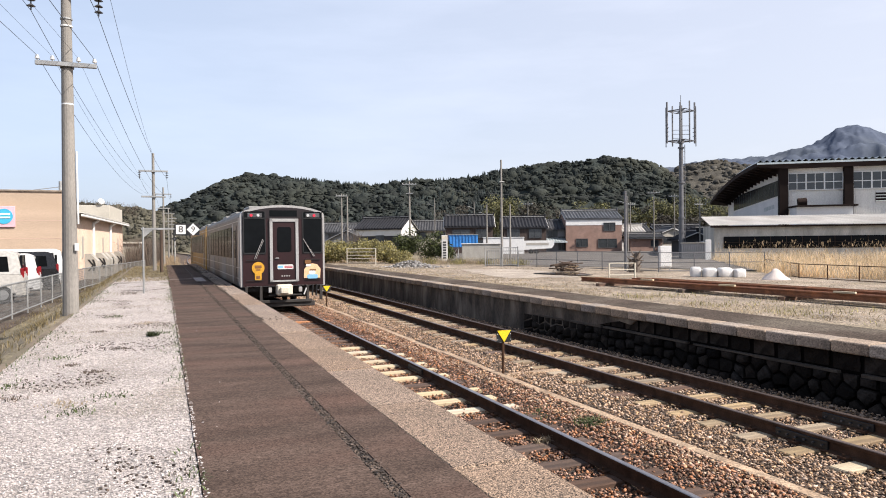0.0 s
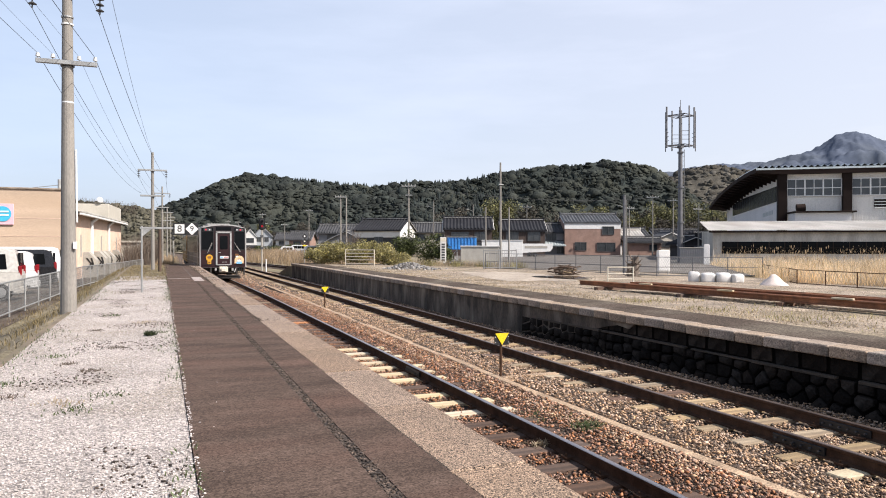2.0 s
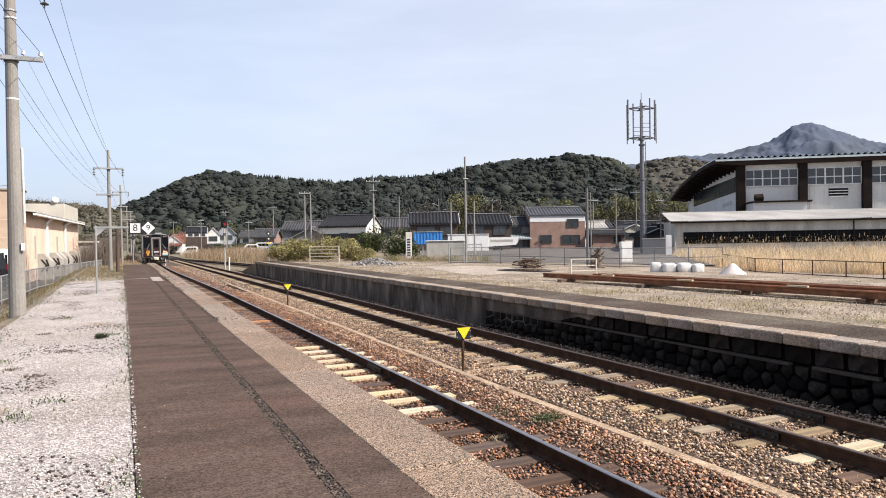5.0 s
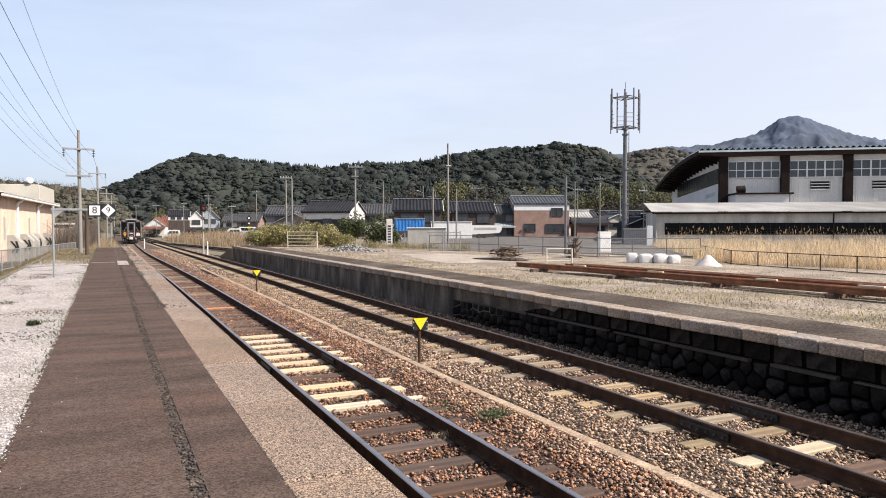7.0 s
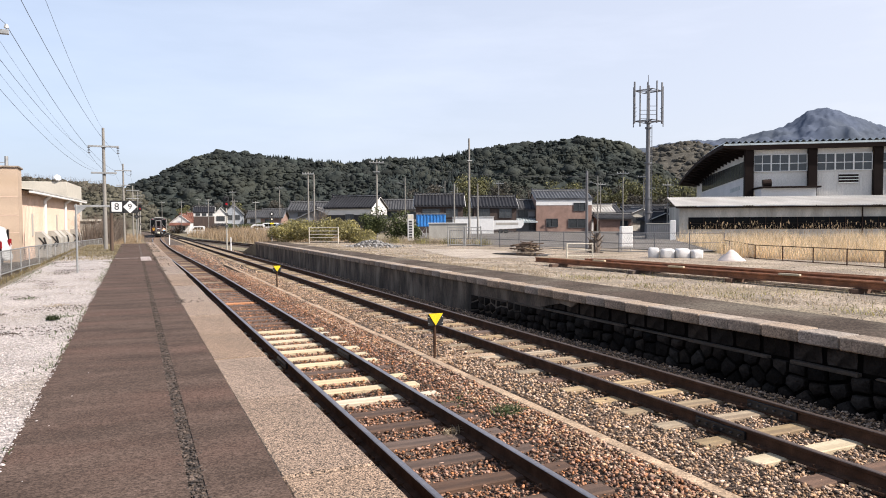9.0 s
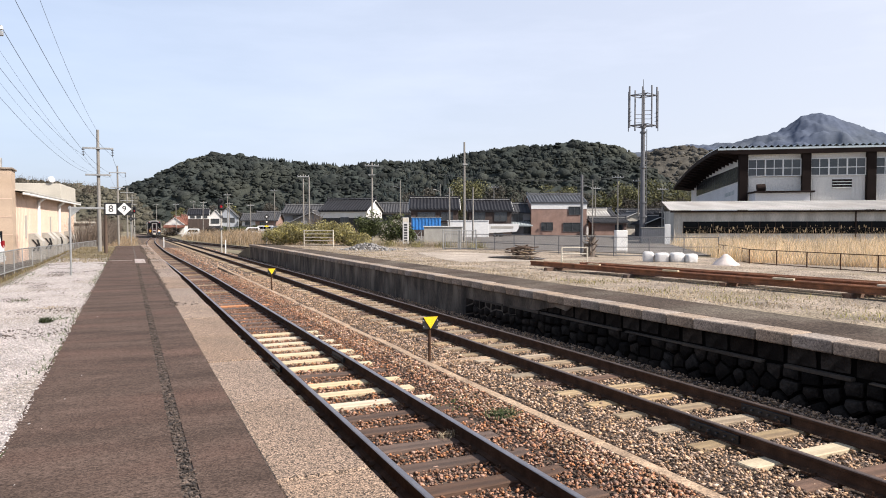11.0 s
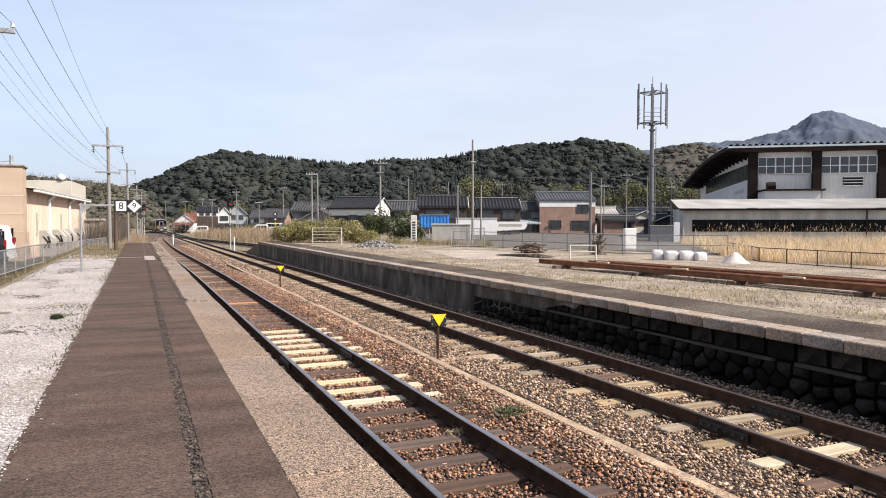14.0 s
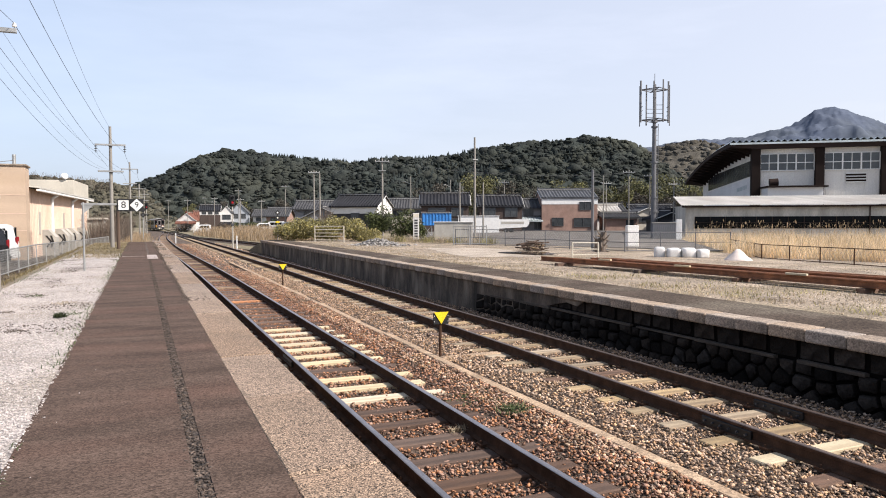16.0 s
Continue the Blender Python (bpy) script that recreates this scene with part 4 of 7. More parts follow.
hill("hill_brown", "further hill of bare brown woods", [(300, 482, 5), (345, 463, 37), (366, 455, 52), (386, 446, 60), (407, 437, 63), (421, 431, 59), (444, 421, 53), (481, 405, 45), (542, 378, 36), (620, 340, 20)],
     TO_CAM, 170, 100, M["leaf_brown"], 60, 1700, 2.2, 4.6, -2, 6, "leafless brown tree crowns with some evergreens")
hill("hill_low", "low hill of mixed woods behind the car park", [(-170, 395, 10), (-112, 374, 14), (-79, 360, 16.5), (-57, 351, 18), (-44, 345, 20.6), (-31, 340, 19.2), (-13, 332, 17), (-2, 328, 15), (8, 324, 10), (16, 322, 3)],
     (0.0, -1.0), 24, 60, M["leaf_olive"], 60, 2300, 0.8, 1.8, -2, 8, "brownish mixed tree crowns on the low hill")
hill("hill_far", "distant mountain with a rounded peak, coloured blue-grey for haze", [(850, 1490, 60), (1041, 1411, 152), (1129, 1375, 176), (1216, 1337, 186), (1304, 1300, 195), (1417, 1253, 215), (1465, 1233, 240), (1493, 1222, 256), (1537, 1204, 269), (1570, 1189, 259), (1593, 1179, 245), (1652, 1153, 228), (1754, 1108, 205), (1941, 1026, 178), (2200, 900, 120)],
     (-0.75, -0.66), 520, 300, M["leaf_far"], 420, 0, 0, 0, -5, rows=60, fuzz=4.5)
# conifers along the ridge, standing clear against the sky
def conifers(centres, heights):
    n = len(centres)
    k = 7
    ang = np.linspace(0, 2 * np.pi, k, endpoint=False)
    vs, fs = [], []
    tiers = ((0.0, 0.26), (0.35, 0.20), (0.65, 0.12))
    for i in range(n):
        h = heights[i]
        for z0, r in tiers:
            b0 = len(vs)
            for a in ang:
                rr = r * h * random.uniform(0.6, 1.2)
                vs.append((centres[i][0] + math.cos(a) * rr, centres[i][1] + math.sin(a) * rr, centres[i][2] + z0 * h * 0.9))
            vs.append((centres[i][0], centres[i][1], centres[i][2] + min(1.0, z0 + 0.5) * h))
            fs += [(b0 + q, b0 + (q + 1) % k, b0 + k) for q in range(k)]
    return vs, fs


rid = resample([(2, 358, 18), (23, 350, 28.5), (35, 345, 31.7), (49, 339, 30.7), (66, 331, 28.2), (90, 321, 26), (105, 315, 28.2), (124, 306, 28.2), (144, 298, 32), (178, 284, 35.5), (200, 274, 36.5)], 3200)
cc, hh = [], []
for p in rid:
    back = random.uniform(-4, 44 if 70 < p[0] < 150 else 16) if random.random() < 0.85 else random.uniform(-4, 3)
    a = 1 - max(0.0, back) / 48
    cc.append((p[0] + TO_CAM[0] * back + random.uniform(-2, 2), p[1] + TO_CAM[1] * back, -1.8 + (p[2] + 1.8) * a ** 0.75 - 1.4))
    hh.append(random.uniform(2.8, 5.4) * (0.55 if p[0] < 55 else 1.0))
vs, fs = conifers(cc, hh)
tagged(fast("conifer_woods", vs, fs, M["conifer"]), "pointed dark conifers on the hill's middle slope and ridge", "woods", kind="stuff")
n = 6000
k = resample([(-170, 395, 9.5), (-112, 374, 13.5), (-79, 360, 16), (-57, 351, 17.5), (-44, 345, 20), (-31, 340, 18.7), (-13, 332, 16.5)], n)
k[:, 1] -= RNG.uniform(0, 16, n)
k[:, 2] -= (RNG.uniform(0, 1, n) * 5) ** 1.0 - 1.0
tagged(blades("bare_wood", k, RNG.uniform(0.7, 2.0, n), 0.04, M["twig"], 0.9), "leafless grey twigs standing above the low hill", "woods", kind="stuff")
# ---- things along the platform ----
def curve_wire(name, pts, r, parent=None, label="", category="cable"):
    """A sagging cable as a thin tube."""
    bm = B()
    for a, b in zip(pts, pts[1:]):
        rod(bm, a, b, r, seg=4, cap=False)
    ob = part(name, bm, M["wire"], parent)
    return tagged(ob, label, category) if label else ob


def sag(a, b, s, n=14):
    a, b = Vector(a), Vector(b)
    return [a.lerp(b, i / n) - Vector((0, 0, s * 4 * (i / n) * (1 - i / n))) for i in range(n + 1)]


def utility_pole(loc, h, r0, r1, arms, label, rz=0, mtl="pole", lamp=False, group="utility poles"):
    """arms: rows of (height, half length, kind): 'pin' stands insulators up, 'hang' hangs strings, 'bar' is bare."""
    p = thing("utility_pole", label, "utility pole", loc, rz, group)
    bm = B()
    rod(bm, (0, 0, -0.3), (0, 0, h), r0, r1, 16)
    part("shaft", bm, M[mtl], p, smooth=False)
    for z, hl, kind in arms:
        bm = B()
        y = -(r1 + 0.05)
        box(bm, -hl, y - 0.04, z - 0.045, hl, y + 0.04, z + 0.045, 0.008)
        arm = part("crossarm", bm, M["galv"], p)
        bm = B()
        rod(bm, (0, 0, z - 0.06), (0, 0, z + 0.06), (r0 + r1) / 2 + 0.02, seg=14)
        part("band", bm, M["dark_steel"], arm)
        if kind == "bar":
            continue
        for x in (-0.93 * hl, 0.93 * hl) if kind == "hang" else (-0.93 * hl, -0.45 * hl, 0.4 * hl, 0.93 * hl):
            bm = B()
            if kind == "pin":
                rod(bm, (x, y, z + 0.04), (x, y, z + 0.10), 0.012, seg=6)
                rod(bm, (x, y, z + 0.08), (x, y, z + 0.15), 0.045, 0.03, 8)
            else:
                for k in range(3):
                    rod(bm, (x, y, z - 0.10 - k * 0.12), (x, y, z - 0.06 - k * 0.12), 0.085, 0.03, 10)
                rod(bm, (x, y, z - 0.42), (x, y, z - 0.02), 0.014, seg=5)
            part("insulator", bm, M["porcelain"] if kind == "pin" else M["dark_steel"], arm)
    if lamp:
        bm = B()
        rod(bm, (0, 0, h * 0.86), (-0.9, 0, h * 0.90), 0.03, seg=6)
        box(bm, -1.25, -0.1, h * 0.90 - 0.05, -0.8, 0.1, h * 0.90 + 0.05, 0.02)
        part("lamp_arm", bm, M["galv"], p)
    return p


pole_1 = utility_pole((-5.50, 16.35, 0.02), 9.4, 0.158, 0.068, [(5.16, 0.56, "pin"), (6.62, 0.66, "hang"), (8.2, 0.7, "hang")], "tall grey concrete utility pole beside the platform gravel")
for z in (4.35, 5.95, 6.1):
    bm = B()
    rod(bm, (0, 0, z), (0, 0, z + 0.03), 0.116, seg=16)
    part("band", bm, M["white"] if z != 6.1 else M["galv"], pole_1)
bm = B()
box(bm, 0.10, -0.16, 1.35, 0.17, -0.10, 1.50, 0.005)
part("number_plate", bm, M["white"], pole_1, "small white plate")
bm = B()
rod(bm, (0.165, -0.03, 1.9), (0.15, -0.03, 3.4), 0.018, seg=6)
part("conduit", bm, M["white"], pole_1)
pole_2 = utility_pole((-4.13, 40.4, -0.05), 6.35, 0.105, 0.065, [(5.40, 0.72, "hang"), (4.05, 0.60, "bar")], "grey concrete utility pole at the end of the gravel")
pole_3 = utility_pole((-3.6, 72.4, -0.7), 7.6, 0.11, 0.07, [(6.95, 0.72, "hang"), (5.6, 0.6, "bar")], "grey concrete utility pole beside the line")
pole_4 = utility_pole((-2.85, 114.5, -0.85), 7.7, 0.13, 0.09, [(7.0, 0.9, "hang"), (5.8, 0.9, "bar"), (4.6, 0.7, "bar")], "distant grey utility pole beside the line")
pole_5 = utility_pole((-2.0, 147, -0.95), 8.2, 0.13, 0.09, [(7.4, 0.9, "hang"), (6.2, 0.8, "bar")], "distant grey utility pole beside the line")
for xo in (-0.61, 0.61):
    a, b, c = (-5.5 + xo, 16.2, 6.20), (-4.13 + xo * 1.08, 40.25, 4.98), (-7.2 + xo, -30, 7.6)
    pts = sag(c, a, 0.9) + sag(a, b, 0.45)[1:] + sag(b, (-3.6 + xo, 72.3, 5.85), 0.4)[1:] + sag((-3.6 + xo, 72.3, 5.85), (-2.85 + xo, 114.4, 5.8), 0.4)[1:]
    curve_wire("power_line", pts, 0.0065, None, "thin black overhead cable strung from pole to pole")
curve_wire("power_line", sag((-5.9, -30, 8.8), (-4.9, 16.2, 7.75), 0.9) + sag((-4.9, 16.2, 7.75), (-4.13, 40.3, 6.2), 0.4)[1:], 0.005, None, "thin black overhead cable strung from pole to pole")
for xo, r in ((-0.52, 0.006), (-0.25, 0.003), (0.22, 0.003), (0.52, 0.006)):
    pts = sag((-8.6 + xo, -28, 6.6), (-5.5 + xo, 16.2, 5.32), 0.7) + sag((-5.5 + xo, 16.2, 5.32), (-4.13 + xo, 40.25, 4.12), 0.5)[1:]
    curve_wire("power_line", pts, r, None, "thin black overhead cable strung from pole to pole")

# stopping mark: white post, arm and two hanging boards
st = thing("stop_sign_post", "white steel post with an arm carrying stop boards eight and nine", "sign post", (-4.24, 22.0, 0.07))
bm = B()
rod(bm, (0, 0, -0.05), (0, 0, 1.92), 0.028, seg=10)
part("post", bm, M["galv"], st)
bm = B()
box(bm, -0.05, -0.02, 1.83, 0.98, 0.02, 1.89, 0.008)
prism(bm, [(-0.02, 1.58), (0.26, 1.83), (-0.02, 1.83)], "y", -0.012, 0.012)
part("arm", bm, M["galv"], st)


def board(parent, cx, cz, digit, diamond):
    bm = B()
    s = 0.155
    out = [(cx - s, cz - s), (cx + s, cz - s), (cx + s, cz + s), (cx - s, cz + s)] if not diamond else [(cx, cz - 0.18), (cx + 0.18, cz), (cx, cz + 0.18), (cx - 0.18, cz)]
    back = [(cx - s - 0.02, cz - s - 0.02), (cx + s + 0.02, cz - s - 0.02), (cx + s + 0.02, cz + s + 0.02), (cx - s - 0.02, cz + s + 0.02)]
    prism(bm, back, "y", -0.02, 0.0)
    bk = part("board", bm, M["black"], parent, "black stop board")
    bm = B()
    k = 0.86 if not diamond else 1.0
    prism(bm, [((x - cx) * k + cx, (z - cz) * k + cz) for x, z in out], "y", -0.028, -0.019)
    part("face", bm, M["white"], bk, "white board face with the figure " + ("nine" if diamond else "eight"))
    c = bpy.data.curves.new("figure", "FONT")
    c.body, c.size, c.extrude, c.align_x, c.align_y = digit, 0.27 if not diamond else 0.23, 0.003, "CENTER", "CENTER"
    c.materials.append(M["black"])
    t = link("figure", c, bk)
    t.matrix_basis = pose(cx, -0.031, cz, 90, 0, 0)
    bpy.context.view_layer.update()
    me = bpy.data.meshes.new_from_object(t.evaluated_get(bpy.context.evaluated_depsgraph_get()))
    f = link("figure", me, bk)
    f.matrix_basis = t.matrix_basis.copy()
    bpy.data.objects.remove(t)


board(st, 1.02, 1.84, "8", False)
board(st, 1.36, 1.84, "9", True)

bm = B()
rod(bm, (0, 0, -0.2), (0, 0, 2.25), 0.085, 0.07, 12)
wp = part("wooden_post", bm, M["wood_pole"])
wp.location = (-3.78, 37.8, 0.05)
tagged(wp, "dark brown wooden post at the platform's end", "post")
bm = B()
box(bm, -0.18, -1.55, 0, 0.18, 1.55, 0.010, 0.004)
pd = part("white_plate", bm, M["faded_paint"])
pd.location = (-2.40, 29.2, P1)
tagged(pd, "faded pinkish white plate on the platform asphalt", "plate")
bm = B()
box(bm, -1.15, -0.05, 0, 0.0, 0.05, 0.008, 0.003)
pd = part("white_line", bm, M["faded_paint"])
pd.location = (-2.66, 29.85, P1)
tagged(pd, "faded white line across the platform asphalt", "marking")


def track_marker(loc):
    t = thing("track_marker", "low rusty post with a yellow triangle on a black board", "track sign", loc, 0, "track markers")
    bm = B()
    rod(bm, (0, 0, -0.15), (0, 0, 0.62), 0.027, seg=8)
    part("post", bm, M["rail_side"], t)
    bm = B()
    box(bm, -0.145, -0.045, 0.55, 0.145, -0.027, 0.75, 0.006)
    bd = part("board", bm, M["black"], t)
    bm = B()
    prism(bm, [(-0.135, 0.765), (0.135, 0.765), (0.0, 0.555)], "y", -0.058, -0.048)
    part("triangle", bm, M["yellow"], bd, "yellow triangle")
    for sx in (-1, 1):
        for z in (0.60, 0.70):
            bm = B()
            rod(bm, (sx * 0.128, -0.052, z), (sx * 0.128, -0.044, z), 0.007, seg=6)
            part("rivet", bm, M["white"], bd)
    return t


mk = track_marker((1.99, 11.45, -0.90))
copy_thing(mk, pose(1.95, 26.1, -0.90))

# weeds
def weed_clump(loc, r, h, n, mtl="weed", label="low green weed tuft growing from the gravel"):
    b = [(loc[0] + random.gauss(0, r), loc[1] + random.gauss(0, r), loc[2]) for _ in range(n)]
    tagged(blades("weed", b, RNG.uniform(0.4, 1.0, n) * h, 0.006, M[mtl], 0.8), label, "weed", "weeds", "stuff")


weed_clump((-3.88, 11.6, P1), 0.045, 0.10, 150, "weed_dark", "dark green weed clump growing from the gravel")
weed_clump((-3.70, 11.9, P1), 0.08, 0.03, 60)
for x, y in ((-4.75, 9.2), (-5.0, 7.4), (-4.95, 5.9), (-4.45, 8.6), (-4.3, 10.4), (-4.7, 12.6)):
    weed_clump((x, y, P1 - 0.01), 0.06, 0.035, 70, "twig", "small heap of dead brown moss on the gravel")
for x, y in ((-4.4, 6.6), (-4.55, 6.9), (-4.2, 7.1), (-5.2, 8.0), (-4.9, 9.8), (-4.0, 13.5), (-4.6, 15), (-5.0, 5.2)):
    weed_clump((x, y, P1), 0.10, 0.04, 60, "straw" if random.random() < 0.5 else "weed", "flat dry weed patch on the pale gravel")
weed_clump((1.42, 7.75, -0.93), 0.09, 0.16, 220, "weed", "green weed growing in the ballast")
weed_clump((1.30, 8.6, -0.93), 0.2, 0.07, 160, "weed", "low weeds growing in the ballast")
weed_clump((0.43, 7.3, -0.93), 0.05, 0.14, 60, "straw", "dry weed between the rails")
weed_clump((1.55, 20.5, -0.93), 0.12, 0.16, 120, "twig", "dead brown weed in the ballast")

# left fence
M["mesh"] = mat("wire_mesh", (0.33, 0.33, 0.32), 0.5, metal=0.5, var=0.2, scale=4, fine=40, bump=0)


def fence(label, pts, h, step, rail_r, pitch, zb, group="", mid=False, steel="galv"):
    """Posts with rails and a real wire mesh along a line of points."""
    f = thing("fence", label, "fence", (0, 0, 0), 0, group)
    pts = [Vector(p) for p in pts]
    wires = B()
    for a, b in zip(pts, pts[1:]):
        L = (b - a).length
        n = max(1, round(L / step))
        for i in range(n + (1 if b is pts[-1] else 0)):
            p = a.lerp(b, i / n)
            bm = B()
            rod(bm, (p.x, p.y, p.z + zb), (p.x, p.y, p.z + h + 0.02), 0.024, seg=6)
            part("post", bm, M[steel], f)
        for z in (h, 0.08) if not mid else (h, h * 0.5, 0.08):
            bm = B()
            rod(bm, a + Vector((0, 0, z)), b + Vector((0, 0, z)), rail_r, seg=6)
            part("rail", bm, M[steel], f)
        k = int(L / pitch)
        for i in range(k):
            for s in (-1, 1):
                t0, t1 = i / k, (i + s * h / pitch * 0.6) / k
                z1 = h - 0.02
                if t1 > 1:
                    z1 *= (1 - t0) / (t1 - t0)
                    t1 = 1.0
                if t1 < 0:
                    z1 *= t0 / (t0 - t1)
                    t1 = 0.0
                p, q = a.lerp(b, t0), a.lerp(b, t1)
                rod(wires, p + Vector((0, 0, 0.05)), q + Vector((0, 0, 0.05 + z1)), 0.0035, seg=3, cap=False)
    tagged(part("wire_mesh", wires, M["mesh"], f), kind="stuff")
    return f


fence("grey chain-link fence between car park and station", [(-8.3, 6, -0.55), (-7.62, 22.5, -0.5), (-7.05, 36, -0.5), (-6.1, 48, -0.62), (-5.0, 59, -0.66)], 0.92, 2.0, 0.022, 0.10, -0.1)

# parked cars
M["car_white"] = mat("white_car_paint", (0.70, 0.70, 0.69), 0.3, var=0.05, scale=1, fine=10, bump=0.0)
M["car_black"] = mat("black_car_paint", (0.015, 0.015, 0.017), 0.15, var=0.1, scale=1, fine=10, bump=0.0)
M["car_cream"] = mat("silver_car_paint", (0.60, 0.57, 0.52), 0.3, metal=0.2, var=0.05, scale=1, fine=10, bump=0.0)
M["tyre"] = mat("tyre_rubber", (0.02, 0.02, 0.02), 0.8, var=0.2, scale=8, fine=50, bump=0.2)
M["tail_red"] = mat("red_lamp_plastic", (0.22, 0.010, 0.014), 0.2, var=0.1, scale=8, fine=40, bump=0)


def car(label, loc, rz, L, W, H, paint, van):
    """Length along local x, tail at +x."""
    c = thing("car", label, "car", loc, rz, "parked cars")
    hl = L / 2
    wb = 0.62 * hl
    nose = -hl
    belt = H * 0.56
    cowl = nose + (0.55 if van else 1.0)
    bm = B()
    prism(bm, [(nose, 0.30), (nose, belt * 0.82), (nose + 0.25, belt * 0.95), (cowl, belt), (hl - 0.05, belt), (hl, belt - 0.1), (hl, 0.34), (hl - 0.08, 0.24), (nose + 0.1, 0.24)], "y", -W / 2, W / 2)
    bmesh.ops.bevel(bm, geom=bm.edges[:], offset=0.04, segments=2, affect="EDGES")
    cab = B()
    prism(cab, [(cowl, belt - 0.05), (nose + (1.15 if van else 1.75), H - 0.05), (nose + (1.5 if van else 2.1), H), (hl - 0.45, H - 0.01), (hl - 0.20, H - 0.12), (hl - 0.05, belt - 0.05)], "y", -W / 2 + 0.02, W / 2 - 0.02)
    for v in cab.verts:
        v.co.y *= 1 - 0.13 * (v.co.z - belt + 0.05) / (H - belt + 0.05)
    bmesh.ops.bevel(cab, geom=cab.edges[:], offset=0.04, segments=2, affect="EDGES")
    part("cabin", cab, paint, c)
    part("body", bm, paint, c)
    for s in (-1, 1):
        x0, x1 = nose + (1.05 if van else 1.55), hl - 0.30
        w3 = (x1 - x0 - 0.5) / 3
        for k in range(3):
            bm = B()
            xa, xb = x0 + 0.42 + k * w3, x0 + 0.42 + (k + 1) * w3 - 0.07
            prism(bm, [(xa - (0.36 if k == 0 else 0), belt + 0.08), (xb, belt + 0.08), (xb - (0.05 if k == 2 else 0), H - 0.20), (xa, H - 0.20)], "y", s * W / 2 * 0.92 - 0.03, s * W / 2 * 0.92 + 0.02)
            part("side_window", bm, M["glass_dark"], c)
        bm = B()
        box(bm, nose + 0.5, s * W / 2 - 0.012, 0.30, hl - 0.25, s * W / 2 + 0.008, 0.36)
        part("side_sill", bm, M["black"], c)
        for x in (-wb, wb):
            bm = B()
            rod(bm, (x, s * (W / 2 - 0.19), 0.31), (x, s * (W / 2 + 0.012), 0.31), 0.31, seg=18)
            w = part("wheel", bm, M["tyre"], c)
            bm = B()
            rod(bm, (x, s * (W / 2 - 0.03), 0.31), (x, s * (W / 2 + 0.02), 0.31), 0.20, 0.18, 10)
            part("rim", bm, M["galv"], w)
        bm = B()
        box(bm, hl - 0.12, s * (W / 2 - 0.06) - 0.03, belt * 0.85, hl + 0.004, s * (W / 2 - 0.06) + 0.03, belt + 0.20, 0.025)
        part("tail_lamp", bm, M["tail_red"], c)
    bm = B()
    prism(bm, [(-W * 0.36, belt + 0.06), (W * 0.36, belt + 0.06), (W * 0.32, H - 0.16), (-W * 0.32, H - 0.16)], "x", hl - 0.14, hl - 0.055)
    part("rear_window", bm, M["glass_dark"], c)
    bm = B()
    box(bm, hl - 0.06, -W / 2 + 0.1, 0.26, hl + 0.05, W / 2 - 0.1, 0.50, 0.03)
    part("bumper", bm, paint, c)
    bm = B()
    box(bm, hl + 0.003, -0.165, 0.55, hl + 0.015, 0.165, 0.72, 0.004)
    part("plate", bm, M["white"], c)
    return c


car("silver-white box van parked behind the fence", (-10.05, 29.3, -0.55), 4, 3.4, 1.5, 1.86, M["car_cream"], True)
car("white hatchback parked behind the fence", (-10.25, 32.9, -0.55), 6, 3.7, 1.6, 1.72, M["car_white"], True)
car("black people carrier parked behind the fence", (-10.55, 37.0, -0.57), 8, 4.6, 1.75, 1.78, M["car_black"], True)
car("white van parked near the shop wall", (-10.5, 40.0, -0.58), 6, 4.4, 1.7, 1.9, M["car_white"], True)
car("white compact car parked beside the warehouse", (-9.2, 49.5, -0.60), 190, 3.4, 1.5, 1.55, M["car_white"], True)

# ---- buildings beside the car park ----
M["tan_wall"] = mat("tan_panel_wall", (0.50, 0.375, 0.275), 0.85, var=0.12, scale=0.5, fine=30, bump=0.1, stretch=(0.4, 0.4, 3), stain=0.3, stain_col=(0.42, 0.30, 0.19), stain_scale=0.4)
M["peach_wall"] = mat("peach_corrugated_wall", (0.66, 0.485, 0.38), 0.85, var=0.12, scale=0.5, fine=30, bump=0.1, stretch=(1, 1, 0.3), stain=0.35, stain_col=(0.60, 0.42, 0.30), stain_scale=0.5)
M["pale_wall"] = mat("pale_plaster_wall", (0.54, 0.50, 0.425), 0.85, var=0.12, scale=0.6, fine=30, bump=0.1, stain=0.35, stain_col=(0.42, 0.38, 0.31), stain_scale=0.5)
M["pink_sign"] = mat("pink_sign_paint", (0.75, 0.45, 0.50), 0.5, var=0.08, scale=2, fine=30, bump=0)
M["cyan_sign"] = mat("blue_sign_paint", (0.05, 0.42, 0.62), 0.5, var=0.08, scale=2, fine=30, bump=0)

shop = thing("shop_building", "flat-roofed tan shop building with a coloured sign", "building", (-8.25, 42.6, -0.6), 1.5)
bm = B()
box(bm, -26, 0, -0.2, 0, 1.7, 4.92)
part("wall", bm, M["tan_wall"], shop)
for z in (1.55, 2.45, 3.4):
    bm = B()
    box(bm, -26.01, -0.012, z, 0.008, 0.0, z + 0.03)
    part("panel_joint", bm, M["peach_wall"], shop)
bm = B()
box(bm, -26.1, -0.08, 4.92, 0.08, 1.78, 5.02, 0.02)
part("roof_edge", bm, M["coping"], shop)
bm = B()
rod(bm, (-0.55, 0.6, 4.9), (-0.55, 0.6, 5.55), 0.09, 0.09, 8)
rod(bm, (-2.2, 0.6, 5.0), (-0.55, 0.6, 5.25), 0.02, 0.02, 5)
part("vent_pipe", bm, M["galv"], shop)
bm = B()
box(bm, -5.1, -0.10, 3.05, -2.6, -0.02, 4.15, 0.02)
